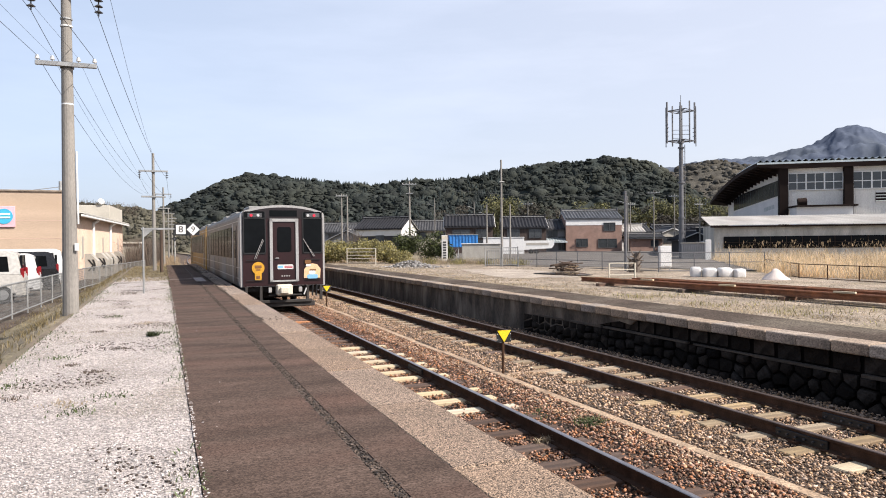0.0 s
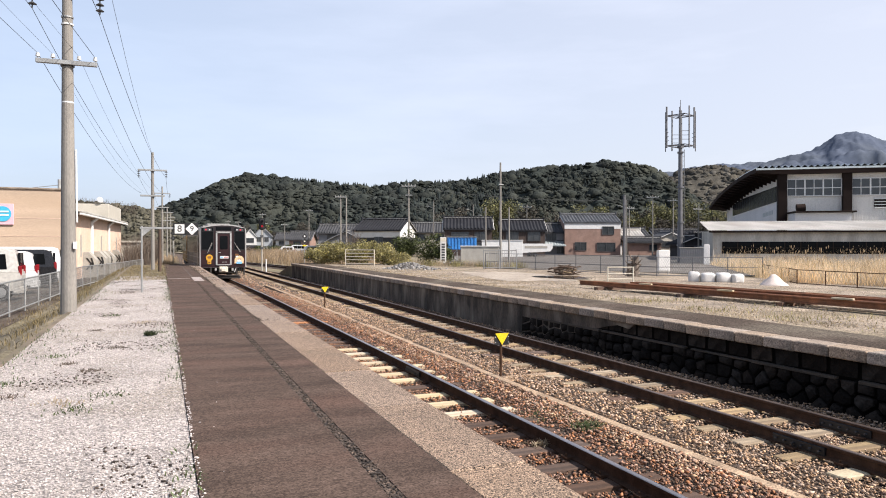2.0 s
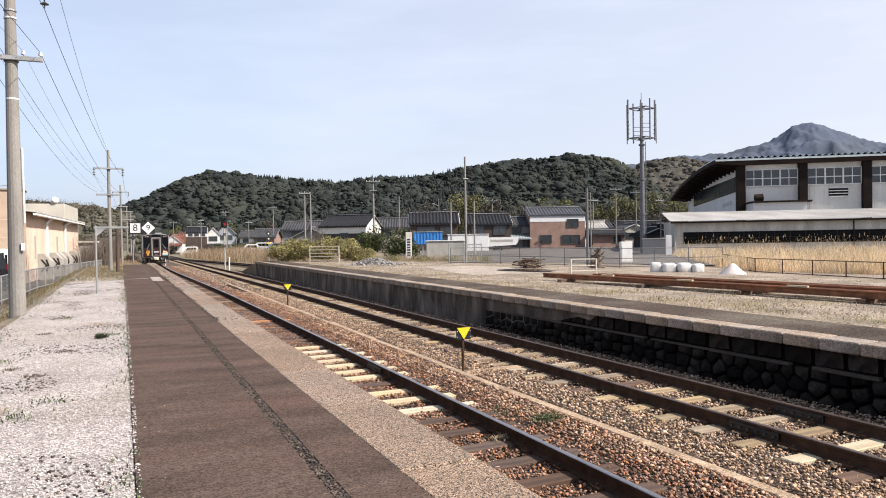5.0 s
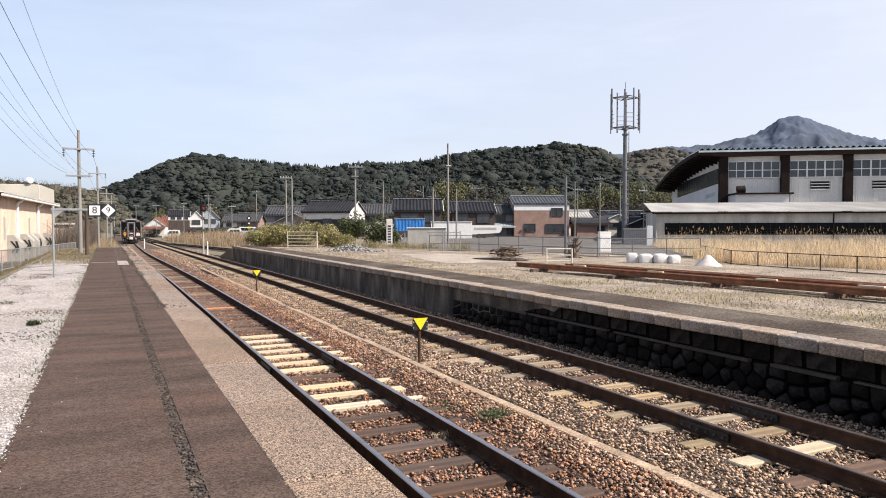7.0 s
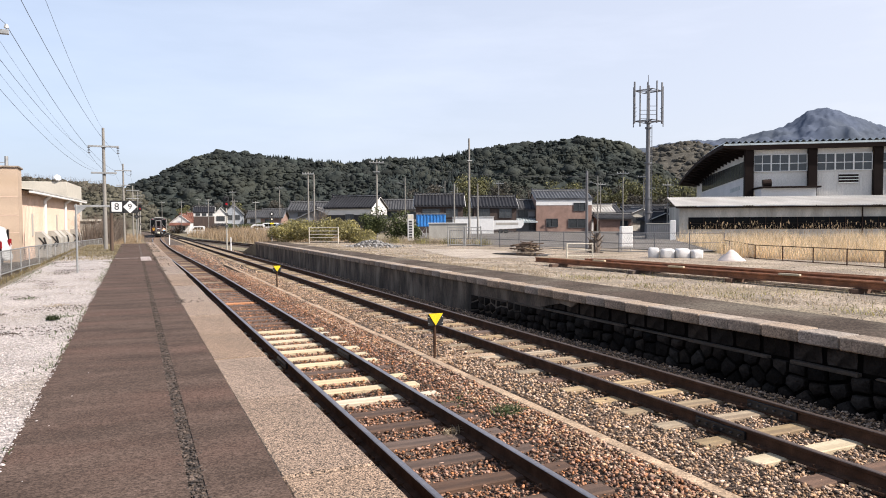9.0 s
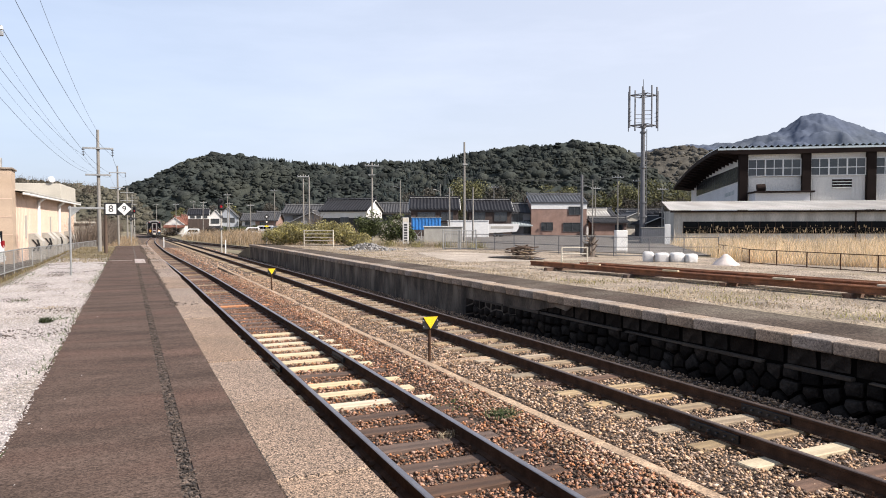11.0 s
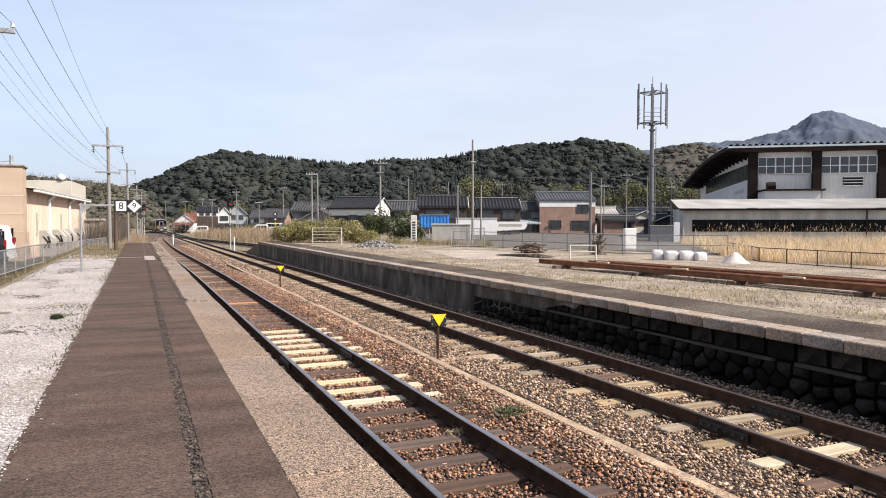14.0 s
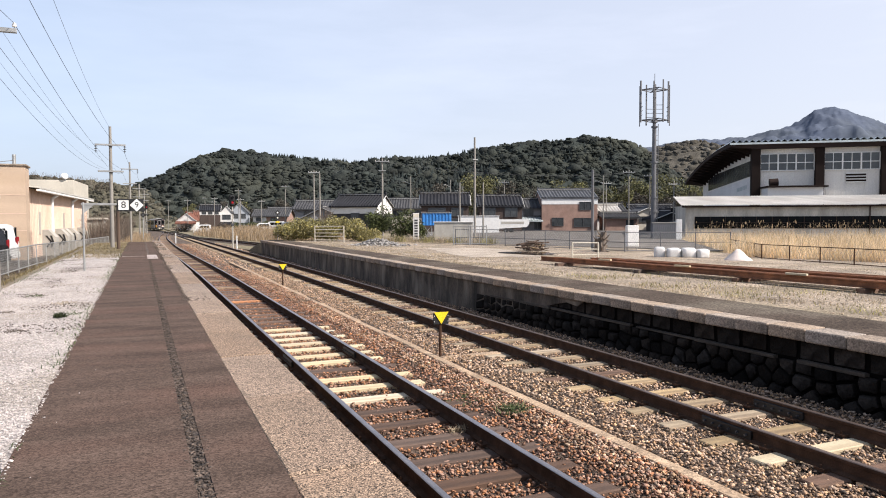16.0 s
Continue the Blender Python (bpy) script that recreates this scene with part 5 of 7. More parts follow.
sgn = part("sign_board", bm, M["pink_sign"], shop, "pink and blue sign board with plain shapes")
bm = B()
rod(bm, (-3.1, -0.13, 3.62), (-3.1, -0.10, 3.62), 0.40, seg=24)
part("sign_disc", bm, M["cyan_sign"], sgn, "blue disc")
for z in (3.52, 3.70):
    bm = B()
    box(bm, -3.38, -0.15, z, -2.82, -0.13, z + 0.08)
    part("sign_bar", bm, M["white"], sgn)

wh = thing("warehouse", "long peach warehouse with a corrugated eave", "building", (-8.33, 44.4, -0.6), -3.3)
bm = B()
prof = [(-9, 0), (-9, 23.4)] + [(0.035 if (k // 2) % 2 else 0.0, 23.4 - (k // 2) * 0.2 - (k % 2) * 0.17) for k in range(234)]
prism(bm, [q for q in prof if q[1] >= 0], "z", -0.1, 3.85)
part("wall", bm, M["peach_wall"], wh)
bm = B()
v0 = []
for i in range(118):
    y = -0.3 + i * 0.205
    dz = 0.05 if i % 2 else -0.02
    v0.append((bm.verts.new((0.55, y, 3.88 + dz)), bm.verts.new((-4.5, y, 4.35 + dz)), bm.verts.new((-9.4, y, 3.9 + dz)), bm.verts.new((0.55, y, 3.80 + dz))))
for a, b in zip(v0, v0[1:]):
    bm.faces.new((a[0], b[0], b[1], a[1]))
    bm.faces.new((a[1], b[1], b[2], a[2]))
    bm.faces.new((a[3], b[3], b[0], a[0]))
part("roof", bm, M["concrete"], wh, "white-edged corrugated roof")
bm = B()
box(bm, 0.40, -0.3, 3.68, 0.56, 23.6, 3.80, 0.02)
part("gutter", bm, M["white"], wh)
for y in (6.3, 14.6):
    bm = B()
    rod(bm, (0.10, y, 0.0), (0.10, y, 3.45), 0.10, seg=8)
    rod(bm, (0.10, y, 3.45), (0.45, y, 3.72), 0.10, seg=8)
    part("downpipe", bm, M["white"], wh)
for y in (3.2, 7.6, 9.4, 12.2, 17.2):
    bm = B()
    prism(bm, [(0.0, 0.0), (0.75, 0.0), (0.75, 1.1), (0.35, 1.55), (0.0, 1.55)], "y", y, y + 1.1)
    hd = part("vent_hood", bm, M["concrete"], wh, "grey sheet-metal hood")
    bm = B()
    for k in range(2):
        prism(bm, [(0.2 + k * 0.25, 0.5), (0.3 + k * 0.25, 0.5), (0.55 + k * 0.1, 0.85), (0.3 + k * 0.25, 1.2), (0.2 + k * 0.25, 1.2), (0.45 + k * 0.1, 0.85)], "y", y - 0.02, y + 0.005)
    part("vent_slot", bm, M["black"], hd)
for y in (2.3, 10.8, 19.5):
    bm = B()
    box(bm, 0.02, y, 1.3, 0.06, y + 0.5, 2.6)
    part("window", bm, M["concrete"], wh)
blk = thing("rear_block", "taller pale block behind the warehouse with a dish", "building", (-8.1, 70.5, -0.7), -3)
bm = B()
box(bm, -12, 0, 0, 0, 10, 5.75, 0.03)
part("wall", bm, M["pale_wall"], blk)
bm = B()
bmesh.ops.create_cone(bm, cap_ends=True, segments=16, radius1=0.30, radius2=0.24, depth=0.10, matrix=pose(-0.7, -0.1, 6.1, 70, 0, 25))
rod(bm, (-0.7, 0.1, 5.7), (-0.7, 0.0, 6.1), 0.04, seg=6)
part("dish", bm, M["white"], blk)
hut = thing("equipment_hut", "small grey flat-roofed hut behind the fence", "hut", (-6.9, 69.2, -0.7), -4)
bm = B()
box(bm, -1.2, 0, 0, 1.1, 2.6, 2.25)
part("wall", bm, M["concrete"], hut)
bm = B()
box(bm, -1.35, -0.2, 2.25, 1.25, 2.8, 2.42, 0.02)
part("roof", bm, M["pale_wall"], hut)
bm = B()
box(bm, -0.2, -0.03, 0.1, 0.6, 0.02, 1.95, 0.01)
part("door", bm, M["pale_wall"], hut)

# bare shrubs and dry grass beyond the fence
n = 4800
bx = RNG.uniform(-6.6, -4.6, n)
by = RNG.uniform(60, 104, n)
bs = np.stack([bx + (by - 60) * 0.02, by, -0.7 - 0.003 * (by - 60)], -1)
tagged(blades("bare_shrubs", bs, RNG.uniform(0.8, 3.4, n), 0.014, M["twig"], 0.35), "tangle of leafless brown shrubs beside the line", "shrubs", kind="stuff")
n = 9000
gx, gy = RNG.uniform(-7.4, -5.55, n), RNG.uniform(6, 47, n)
gz = -0.56 + 0.61 * smooth_step(-7.0, -5.5, gx)
keep = RNG.uniform(0, 1, n) < 0.35 + 0.65 * (np.sin(gx * 5) * np.sin(gy * 0.9) > 0.1)
tagged(blades("verge_grass", np.stack([gx, gy, gz], -1)[keep], RNG.uniform(0.04, 0.17, keep.sum()), 0.006, M["bank"], 0.7), "dry straw grass on the bank below the gravel", "grass", kind="stuff")
n = 5000
gx, gy = RNG.uniform(-3.0, -1.7, n) , RNG.uniform(50, 130, n)
gx = np.where(gy > 90, gx + 0.4, gx) - (gy < 60) * 0.6
tagged(blades("verge_reeds", np.stack([gx - RNG.uniform(0, 2.5, n), gy, -0.65 - 0.003 * (gy - 30)], -1), RNG.uniform(0.15, 0.85, n), 0.010, M["reed_brown"], 0.5), "dry reeds on the bank beside the curve", "reeds", kind="stuff")
# ---- hall and long shed beyond the reeds ----
M["roof_trim"] = mat("blue_white_roof_edge", (0.55, 0.62, 0.64), 0.6, var=0.15, scale=1, fine=20, bump=0.1)
M["hall_wall"] = mat("grey_ribbed_hall_wall", (0.80, 0.77, 0.72), 0.8, var=0.12, scale=0.4, fine=25, bump=0.15, stretch=(1, 1, 0.3), stain=0.35, stain_col=(0.44, 0.41, 0.385), stain_scale=0.3)
M["hall_white"] = mat("pale_hall_wall", (0.70, 0.69, 0.69), 0.8, var=0.1, scale=0.4, fine=25, bump=0.1, stain=0.3, stain_col=(0.42, 0.41, 0.42), stain_scale=0.3)
M["brown_col"] = mat("dark_brown_column", (0.022, 0.015, 0.013), 0.8, spec=0.08, var=0.25, scale=1, fine=25, bump=0.1)
M["soffit"] = mat("dark_wooden_soffit", (0.040, 0.027, 0.023), 0.85, spec=0.08, var=0.25, scale=0.5, fine=20, bump=0.2)
M["metal_roof"] = mat("pale_folded_metal_roof", (0.42, 0.47, 0.48), 0.5, metal=0.3, var=0.2, scale=0.5, fine=20, bump=0.1)
M["shed_roof"] = mat("weathered_corrugated_roof", (0.50, 0.475, 0.44), 0.8, var=0.3, scale=0.6, fine=20, bump=0.2, stretch=(1, 0.4, 1), stain=0.6, stain_col=(0.25, 0.21, 0.17), stain_scale=0.5)
M["shed_wall"] = mat("streaked_shed_wall", (0.58, 0.55, 0.49), 0.9, var=0.25, scale=0.6, fine=25, bump=0.2, stretch=(1.2, 1.2, 0.2), stain=0.7, stain_col=(0.20, 0.18, 0.15), stain_scale=0.8)
M["glass"] = mat("dull_window_glass", (0.055, 0.060, 0.064), 0.12, var=0.4, scale=0.5, fine=6, bump=0, spec=0.6)

hall = thing("gymnasium_hall", "large grey hall with dark columns and a curved overhanging roof", "hall", (49.35, 48.8, -0.3), -36)
HW, HD = 32.0, 35.0


def hall_roof(y):
    return 8.75 + 0.02 * y - 0.0019 * y * y


bm = B()
prism(bm, [(0, 0), (HD, 0)] + [(y, hall_roof(y) - 0.62) for y in np.linspace(HD, 0, 8)], "x", 0.0, HW)
part("wall", bm, M["hall_wall"], hall)
bm = B()
for i in range(150):
    x = 0.1 + i * 0.21
    box(bm, x, -0.035, 0, x + 0.09, 0.01, 5.95)
part("ribbed_cladding", bm, M["hall_wall"], hall)
bm = B()
prism(bm, [(0.4, 3.0), (30, 3.0), (30, 5.2), (0.4, 5.6)], "x", -0.06, 0.02)
sw = part("side_band", bm, M["hall_white"], hall, "pale band along the side wall")
for k in range(7):
    bm = B()
    box(bm, -0.075, 3.6 + k * 0.75, 4.6 - 0.02 * k, -0.055, 4.1 + k * 0.75, 5.0 - 0.02 * k)
    part("lettering_bar", bm, M["metal_roof"], sw)
for k in range(18):
    bm = B()
    y = 0.9 + k * 1.6
    box(bm, -0.05, y, 5.75 - k * 0.02, 0.03, y + 1.35, min(7.2, hall_roof(y) - 1.0))
    part("side_window", bm, M["glass"], hall)
for i in range(6):
    x = i * 5.35
    bm = B()
    box(bm, x - 0.38, -0.45, 0, x + 0.38, 0.3, 8.12, 0.03)
    part("column", bm, M["brown_col"], hall)
for i in range(5):
    x0, x1 = i * 5.35 + 0.40, (i + 1) * 5.35 - 0.40
    bm = B()
    box(bm, x0, -0.10, 6.15, x1, 0.02, 7.62)
    w = part("window", bm, M["glass"], hall)
    w3 = (x1 - x0) / 3
    for k in range(4):
        bm = B()
        box(bm, x0 + k * w3 - 0.06, -0.16, 6.10, x0 + k * w3 + 0.06, -0.06, 7.66)
        part("mullion", bm, M["white"], w)
    for k in range(3):
        bm = B()
        box(bm, x0 + (k + 0.5) * w3 - 0.03, -0.14, 6.15, x0 + (k + 0.5) * w3 + 0.03, -0.07, 7.62)
        part("glazing_bar", bm, M["white"], w)
    for z in (6.12, 6.82, 7.63):
        bm = B()
        box(bm, x0, -0.15, z - 0.035, x1, -0.07, z + 0.035)
        part("frame", bm, M["white"], w)
for x in (8.4, 13.6, 19.1):
    bm = B()
    box(bm, x - 0.8, -0.12, 4.95, x + 0.8, 0.0, 5.78)
    lv = part("louvre", bm, M["brown_col"], hall)
    for k in range(4):
        bm = B()
        box(bm, x - 0.82, -0.18, 4.95 + k * 0.26, x + 0.82, -0.10, 5.03 + k * 0.26)
        part("slat", bm, M["white"], lv)
bm = B()
vs = []
xz = [(-2.3 + i * 0.27, 0.16 if i % 2 else -0.06) for i in range(134)]
for y in np.linspace(-0.75, HD + 1.0, 12):
    vs.append([bm.verts.new((x, y, hall_roof(y) + dz)) for x, dz in xz])
for a, b in zip(vs, vs[1:]):
    for i in range(len(xz) - 1):
        bm.faces.new((a[i], a[i + 1], b[i + 1], b[i]))
part("roof_sheet", bm, M["metal_roof"], hall)
bm = B()
box(bm, -2.32, -0.82, hall_roof(-0.75) - 0.24, 33.7, -0.74, hall_roof(-0.75) - 0.07)
part("eave_trim", bm, M["roof_trim"], hall, "blue-white sheet edge of the roof")
bm = B()
ends = []
for y in np.linspace(-0.70, HD + 0.95, 12):
    z = hall_roof(y)
    ends.append([bm.verts.new(c) for c in ((-2.28, y, z - 0.05), (33.6, y, z - 0.05), (33.6, y, z - 0.55), (-0.1, y, z - 0.65), (-2.28, y, z - 0.42))])
for a, b in zip(ends, ends[1:]):
    for i in range(5):
        bm.faces.new((a[i], b[i], b[(i + 1) % 5], a[(i + 1) % 5]))
bm.faces.new(ends[0])
bm.faces.new(ends[-1][::-1])
bmesh.ops.recalc_face_normals(bm, faces=bm.faces)
part("soffit", bm, M["soffit"], hall)
for k in range(16):
    bm = B()
    y = 0.6 + k * 2.1
    z = hall_roof(y)
    prism(bm, [(-2.25, z - 0.45), (0.0, z - 1.15), (0.0, z - 0.6), (-2.25, z - 0.4)], "y", y, y + 0.18)
    part("bracket", bm, M["brown_col"], hall)
bm = B()
box(bm, 0.45, -3.2, 0, 4.9, -0.5, 4.45)
lt = part("porch_wall", bm, M["hall_white"], hall)
bm = B()
box(bm, 0.3, -3.6, 4.45, 5.2, -0.4, 4.60, 0.02)
part("porch_roof", bm, M["brown_col"], lt)
bm = B()
rod(bm, (0.9, -1.6, 4.95), (1.6, -1.6, 5.0), 0.34, seg=12)
part("tank", bm, M["soffit"], hall, "brown rusty tank")

shed = thing("long_shed", "long low shed with a weathered corrugated roof", "shed", (37.2, 44.4, -0.38), -34.4)
bm = B()
box(bm, 0, 0, 0, 32, 6, 2.86)
part("wall", bm, M["shed_wall"], shed)
bm = B()
vs = []
for i in range(320):
    x = -0.35 + i * 0.105
    dz = 0.035 if i % 2 else 0.0
    vs.append([bm.verts.new((x, -0.5, 2.88 + dz)), bm.verts.new((x, 4.9, 3.74 + dz)), bm.verts.new((x, 6.4, 3.4 + dz))])
for a, b in zip(vs, vs[1:]):
    bm.faces.new((a[0], b[0], b[1], a[1]))
    bm.faces.new((a[1], b[1], b[2], a[2]))
part("roof", bm, M["shed_roof"], shed)
bm = B()
box(bm, -0.3, -0.42, 2.72, 32.3, -0.30, 2.84, 0.01)
part("fascia", bm, M["soffit"], shed)
bm = B()
box(bm, 0.75, -0.04, 1.05, 31.5, 0.03, 2.0)
win = part("window_band", bm, M["glass_dark"], shed, "long band of dusty dark windows")
for k in range(27):
    bm = B()
    x = 0.75 + k * 1.15
    box(bm, x - 0.025, -0.07, 1.05, x + 0.025, -0.03, 2.0)
    part("glazing_bar", bm, M["soffit"], win)
bm = B()
box(bm, 0.75, -0.06, 1.50, 31.5, -0.03, 1.53)
part("glazing_bar", bm, M["soffit"], win)
for x in (0.05, 13.4, 26):
    bm = B()
    rod(bm, (x, -0.12, 0), (x, -0.12, 2.75), 0.05, seg=6)
    part("downpipe", bm, M["concrete"] if x < 1 else M["soffit"], shed)

# ---- antenna tower ----
tw = thing("antenna_tower", "grey steel antenna mast with a ring of panel antennas", "antenna mast", (37.4, 48.4, -0.4))
for z0, z1, r0, r1 in ((0, 3.6, 0.24, 0.22), (3.6, 9.6, 0.20, 0.17), (9.6, 13.2, 0.15, 0.13)):
    bm = B()
    rod(bm, (0, 0, z0), (0, 0, z1), r0, r1, 16)
    part("mast_section", bm, M["tower"], tw)
for z in (2.4, 3.6, 6.6, 9.55, 10.0):
    bm = B()
    rod(bm, (0, 0, z), (0, 0, z + 0.14), 0.29 if z < 9 else 0.26, seg=16)
    part("flange", bm, M["tower"], tw)
bm = B()
rod(bm, (0, 0, 13.1), (0, 0, 14.1), 0.025, seg=6)
part("rod", bm, M["tower"], tw)
FACES = [radians(-23 + 90 * k) for k in range(4)]
for z in (10.2, 12.75):
    bm = B()
    c = [(1.18 * math.cos(a), 1.18 * math.sin(a), z) for a in FACES]
    for i in range(4):
        rod(bm, c[i], c[(i + 1) % 4], 0.04, seg=6)
        rod(bm, (0, 0, z), c[i], 0.05, seg=6)
    part("ring", bm, M["tower"], tw)
for k, a in enumerate(FACES):
    for s, w, z0, z1 in ((-0.16, 0.035, 9.7, 13.1), (0.12, 0.06, 10.0, 13.5)) if k % 2 == 0 else ((-0.35, 0.04, 10.0, 13.3), (0.30, 0.05, 9.9, 13.4)):
        x, y = 1.22 * math.cos(a + s), 1.22 * math.sin(a + s)
        bm = B()
        box(bm, x - w, y - w, z0, x + w, y + w, z1, 0.015)
        part("panel_antenna", bm, M["tower"], tw)
    for z in (10.6, 10.95, 11.3):
        bm = B()
        rod(bm, (1.2 * math.cos(a - 0.35), 1.2 * math.sin(a - 0.35), z), (1.2 * math.cos(a + 0.35), 1.2 * math.sin(a + 0.35), z), 0.022, seg=5)
        part("guard_rail", bm, M["tower"], tw)
bm = B()
rod(bm, (0.32, -0.1, 0), (0.32, -0.1, 9.9), 0.03, seg=6)
for i in range(24):
    rod(bm, (0.1, -0.1, 0.5 + i * 0.4), (0.32, -0.1, 0.5 + i * 0.4), 0.012, seg=4)
part("ladder", bm, M["tower"], tw)

# ---- field beyond the far platform ----
rows = [(-14, 6.95, -0.012, 24, -0.19), (4, 6.95, -0.012, 24, -0.19), (20, 6.93, -0.012, 24, -0.19), (34, 6.93, -0.02, 22, -0.17), (52, 6.9, -0.03, 14, -0.10)]
ribbon("field_surface", M["sparse"], rows, "stony ground with sparse dry grass behind the far platform", "ground")
rows = [(27, 24.5, -0.185, 60, -0.205), (40, 18.5, -0.15, 75, -0.205), (60, 19.0, -0.19, 85, -0.205), (86, 30, -0.26, 90, -0.26), (100, 34, -0.33, 95, -0.33)]
ribbon("yard_road", M["yard"], [(y, a, za + 0.03, b, zb + 0.03) for y, a, za, b, zb in rows], "grey asphalt road and yard before the houses", "road")
v = []
for a, b in zip(((9.2, 25.5), (12.4, 25.2), (14.6, 32.0), (14.4, 34.5), (11.2, 35.2), (9.9, 30.0)), ((12.4, 25.2), (14.6, 32.0), (14.4, 34.5), (11.2, 35.2), (9.9, 30.0), (9.2, 25.5))):
    for k in range(9):
        x, y = a[0] + (b[0] - a[0]) * k / 9 + random.uniform(-0.12, 0.12), a[1] + (b[1] - a[1]) * k / 9 + random.uniform(-0.25, 0.25)
        v.append((x, y, -0.012 - 0.01044 * (x - 6.95) + 0.007))
tagged(raw("concrete_apron", v, [tuple(range(len(v)))], M["apron"]), "worn pale concrete apron on the field", "pavement", kind="structure")
M["water"] = mat("puddle_water", (0.05, 0.045, 0.04), 0.03, var=0.1, scale=1, fine=4, bump=0.0, spec=0.8)
v = [(13.2 + 1.0 * math.cos(a) * (1 + 0.25 * math.sin(3 * a)), 27.6 + 1.9 * math.sin(a) * (1 + 0.2 * math.cos(2 * a)), -0.058 + 0.02) for a in np.linspace(0, 2 * np.pi, 22, endpoint=False)]
tagged(raw("puddle", v, [tuple(range(22))], M["water"]), "shallow puddle on the bare ground", "puddle")


def field_z(x):
    return -0.012 - 0.178 * np.clip((x - 6.95) / 17.05, 0, 1)


n = 30000
gx, gy = 6.9 + RNG.exponential(2.0, n), RNG.uniform(3.5, 46, n) ** 1.0
clump = np.array([noise.noise(Vector((a * 0.9, b * 0.9, 0.7))) + 0.6 * noise.noise(Vector((a * 3, b * 3, 5.0))) for a, b in zip(gx, gy)])
keep = (clump > -0.05) & (gx < 19) & ~((gx > 9.2) & (gx < 14.4) & (gy > 25.2) & (gy < 35))
gx, gy = gx[keep], gy[keep]
tagged(blades("field_grass", np.stack([gx, gy, field_z(gx)], -1), RNG.uniform(0.02, 0.085, len(gx)), 0.006, M["straw"], 0.9), "short dry grass tufts along the far platform", "grass", kind="stuff")
n = 900
gx, gy = 7.4 + RNG.exponential(1.4, n), RNG.choice([7.4, 12.5, 15.2, 10.3], n) + RNG.normal(0, 0.5, n)
tagged(blades("field_weeds", np.stack([gx, gy, field_z(gx)], -1), RNG.uniform(0.03, 0.12, n), 0.007, M["bush"], 0.9), "green-yellow weed patches in the dry grass", "grass", kind="stuff")
n = 4200
gx, gy = RNG.uniform(7.0, 18, n), RNG.uniform(4, 36, n)
tagged(scatter_lumps("field_stones", np.stack([gx, gy, field_z(gx)], -1), RNG.uniform(0.008, 0.03, n), M["coping"], 1), "scattered small stones on the field", "gravel", kind="stuff")

# stacked rusty rails on short timbers
def old_rail(a, b, z, label):
    a, b = Vector((*a, z)), Vector((*b, z))
    d = (b - a)
    me_v, me_f = [], []
    k = len(PROFILE)
    u = d.normalized()
    s = Vector((u.y, -u.x, 0))
    for p in (a, b):
        for px, pz in PROFILE:
            q = p + s * px + Vector((0, 0, pz))
            me_v.append(q[:])
    for i in range(k):
        me_f.append((i, (i + 1) % k, k + (i + 1) % k, k + i))
    me_f += [tuple(range(k))[::-1], tuple(range(k, 2 * k))]
    return tagged(raw("stacked_rail", me_v, me_f, M["rust"]), label, "rail", "stacked rails")


for i, (xa, ya, xb, yb, z) in enumerate(((9.75, 20.9, 10.9, 7.9, 0.06), (9.98, 20.4, 11.08, 8.1, 0.06), (10.3, 18.8, 11.55, 7.2, 0.10), (10.52, 18.8, 11.75, 7.2, 0.10), (10.78, 18.4, 11.98, 7.5, 0.10))):
    old_rail((xa, ya), (xb, yb), z, "long rust-red rail stacked on short timbers")
for x, y, rz in ((10.1, 19.6, 5), (10.55, 16.2, 6), (10.9, 13.0, 6), (11.2, 10.0, 6), (11.4, 8.3, 6)):
    bm = B()
    box(bm, -1.0, -0.09, 0, 1.0, 0.09, 0.14, 0.01)
    tb = part("timber", bm, M["sleeper_dark"])
    tb.matrix_basis = pose(x + 0.35, y, float(field_z(x)) - 0.035, 0, 0, rz)
    tagged(tb, "short weathered timber under the stacked rails", "timber", "rail bearers")
for x, y in ((9.9, 14.6), (10.25, 11.4), (9.8, 17.8), (10.6, 9.2)):
    bm = B()
    box(bm, -0.25, -0.04, 0, 0.25, 0.04, 0.045, 0.006)
    tb = part("wood_strip", bm, M["sleeper_light"])
    tb.matrix_basis = pose(x + 0.3, y, 0.215, 0, 0, -82)
    tagged(tb, "pale wooden batten lying on the rusty rails", "batten", "battens")

# white sacks and the pale heap
M["pale_sand"] = mat("pale_pink_sand", (0.66, 0.57, 0.52), 0.95, var=0.15, scale=5, fine=60, bump=0.5)
M["sack"] = mat("white_woven_sack", (0.72, 0.70, 0.68), 0.8, var=0.12, scale=4, fine=40, bump=0.5, dist=0.02)
for i, (x, y, w, h) in enumerate(((17.2, 23.75, 0.40, 0.44), (17.58, 23.35, 0.52, 0.40), (18.02, 22.95, 0.50, 0.41), (18.42, 22.58, 0.42, 0.37))):
    bm = B()
    bmesh.ops.create_icosphere(bm, subdivisions=3, radius=1)
    for v in bm.verts:
        c = v.co
        p = Vector([math.copysign(abs(q) ** 0.45, q) for q in c])
        p *= 1 + 0.10 * noise.noise(p * 2.2 + Vector((i * 5, 0, 0))) + 0.05 * noise.noise(p * 6)
        v.co = Vector((p.x * w * 0.55, p.y * w * 0.5, (p.z + 0.9) * h * 0.55))
    s = part("bulk_sack", bm, M["sack"], smooth=True)
    s.matrix_basis = pose(x, y, -0.16, 0, 0, -35 + i * 6)
    tagged(s, "full white bulk sack standing by the fence", "sack", "bulk sacks")
bm = B()
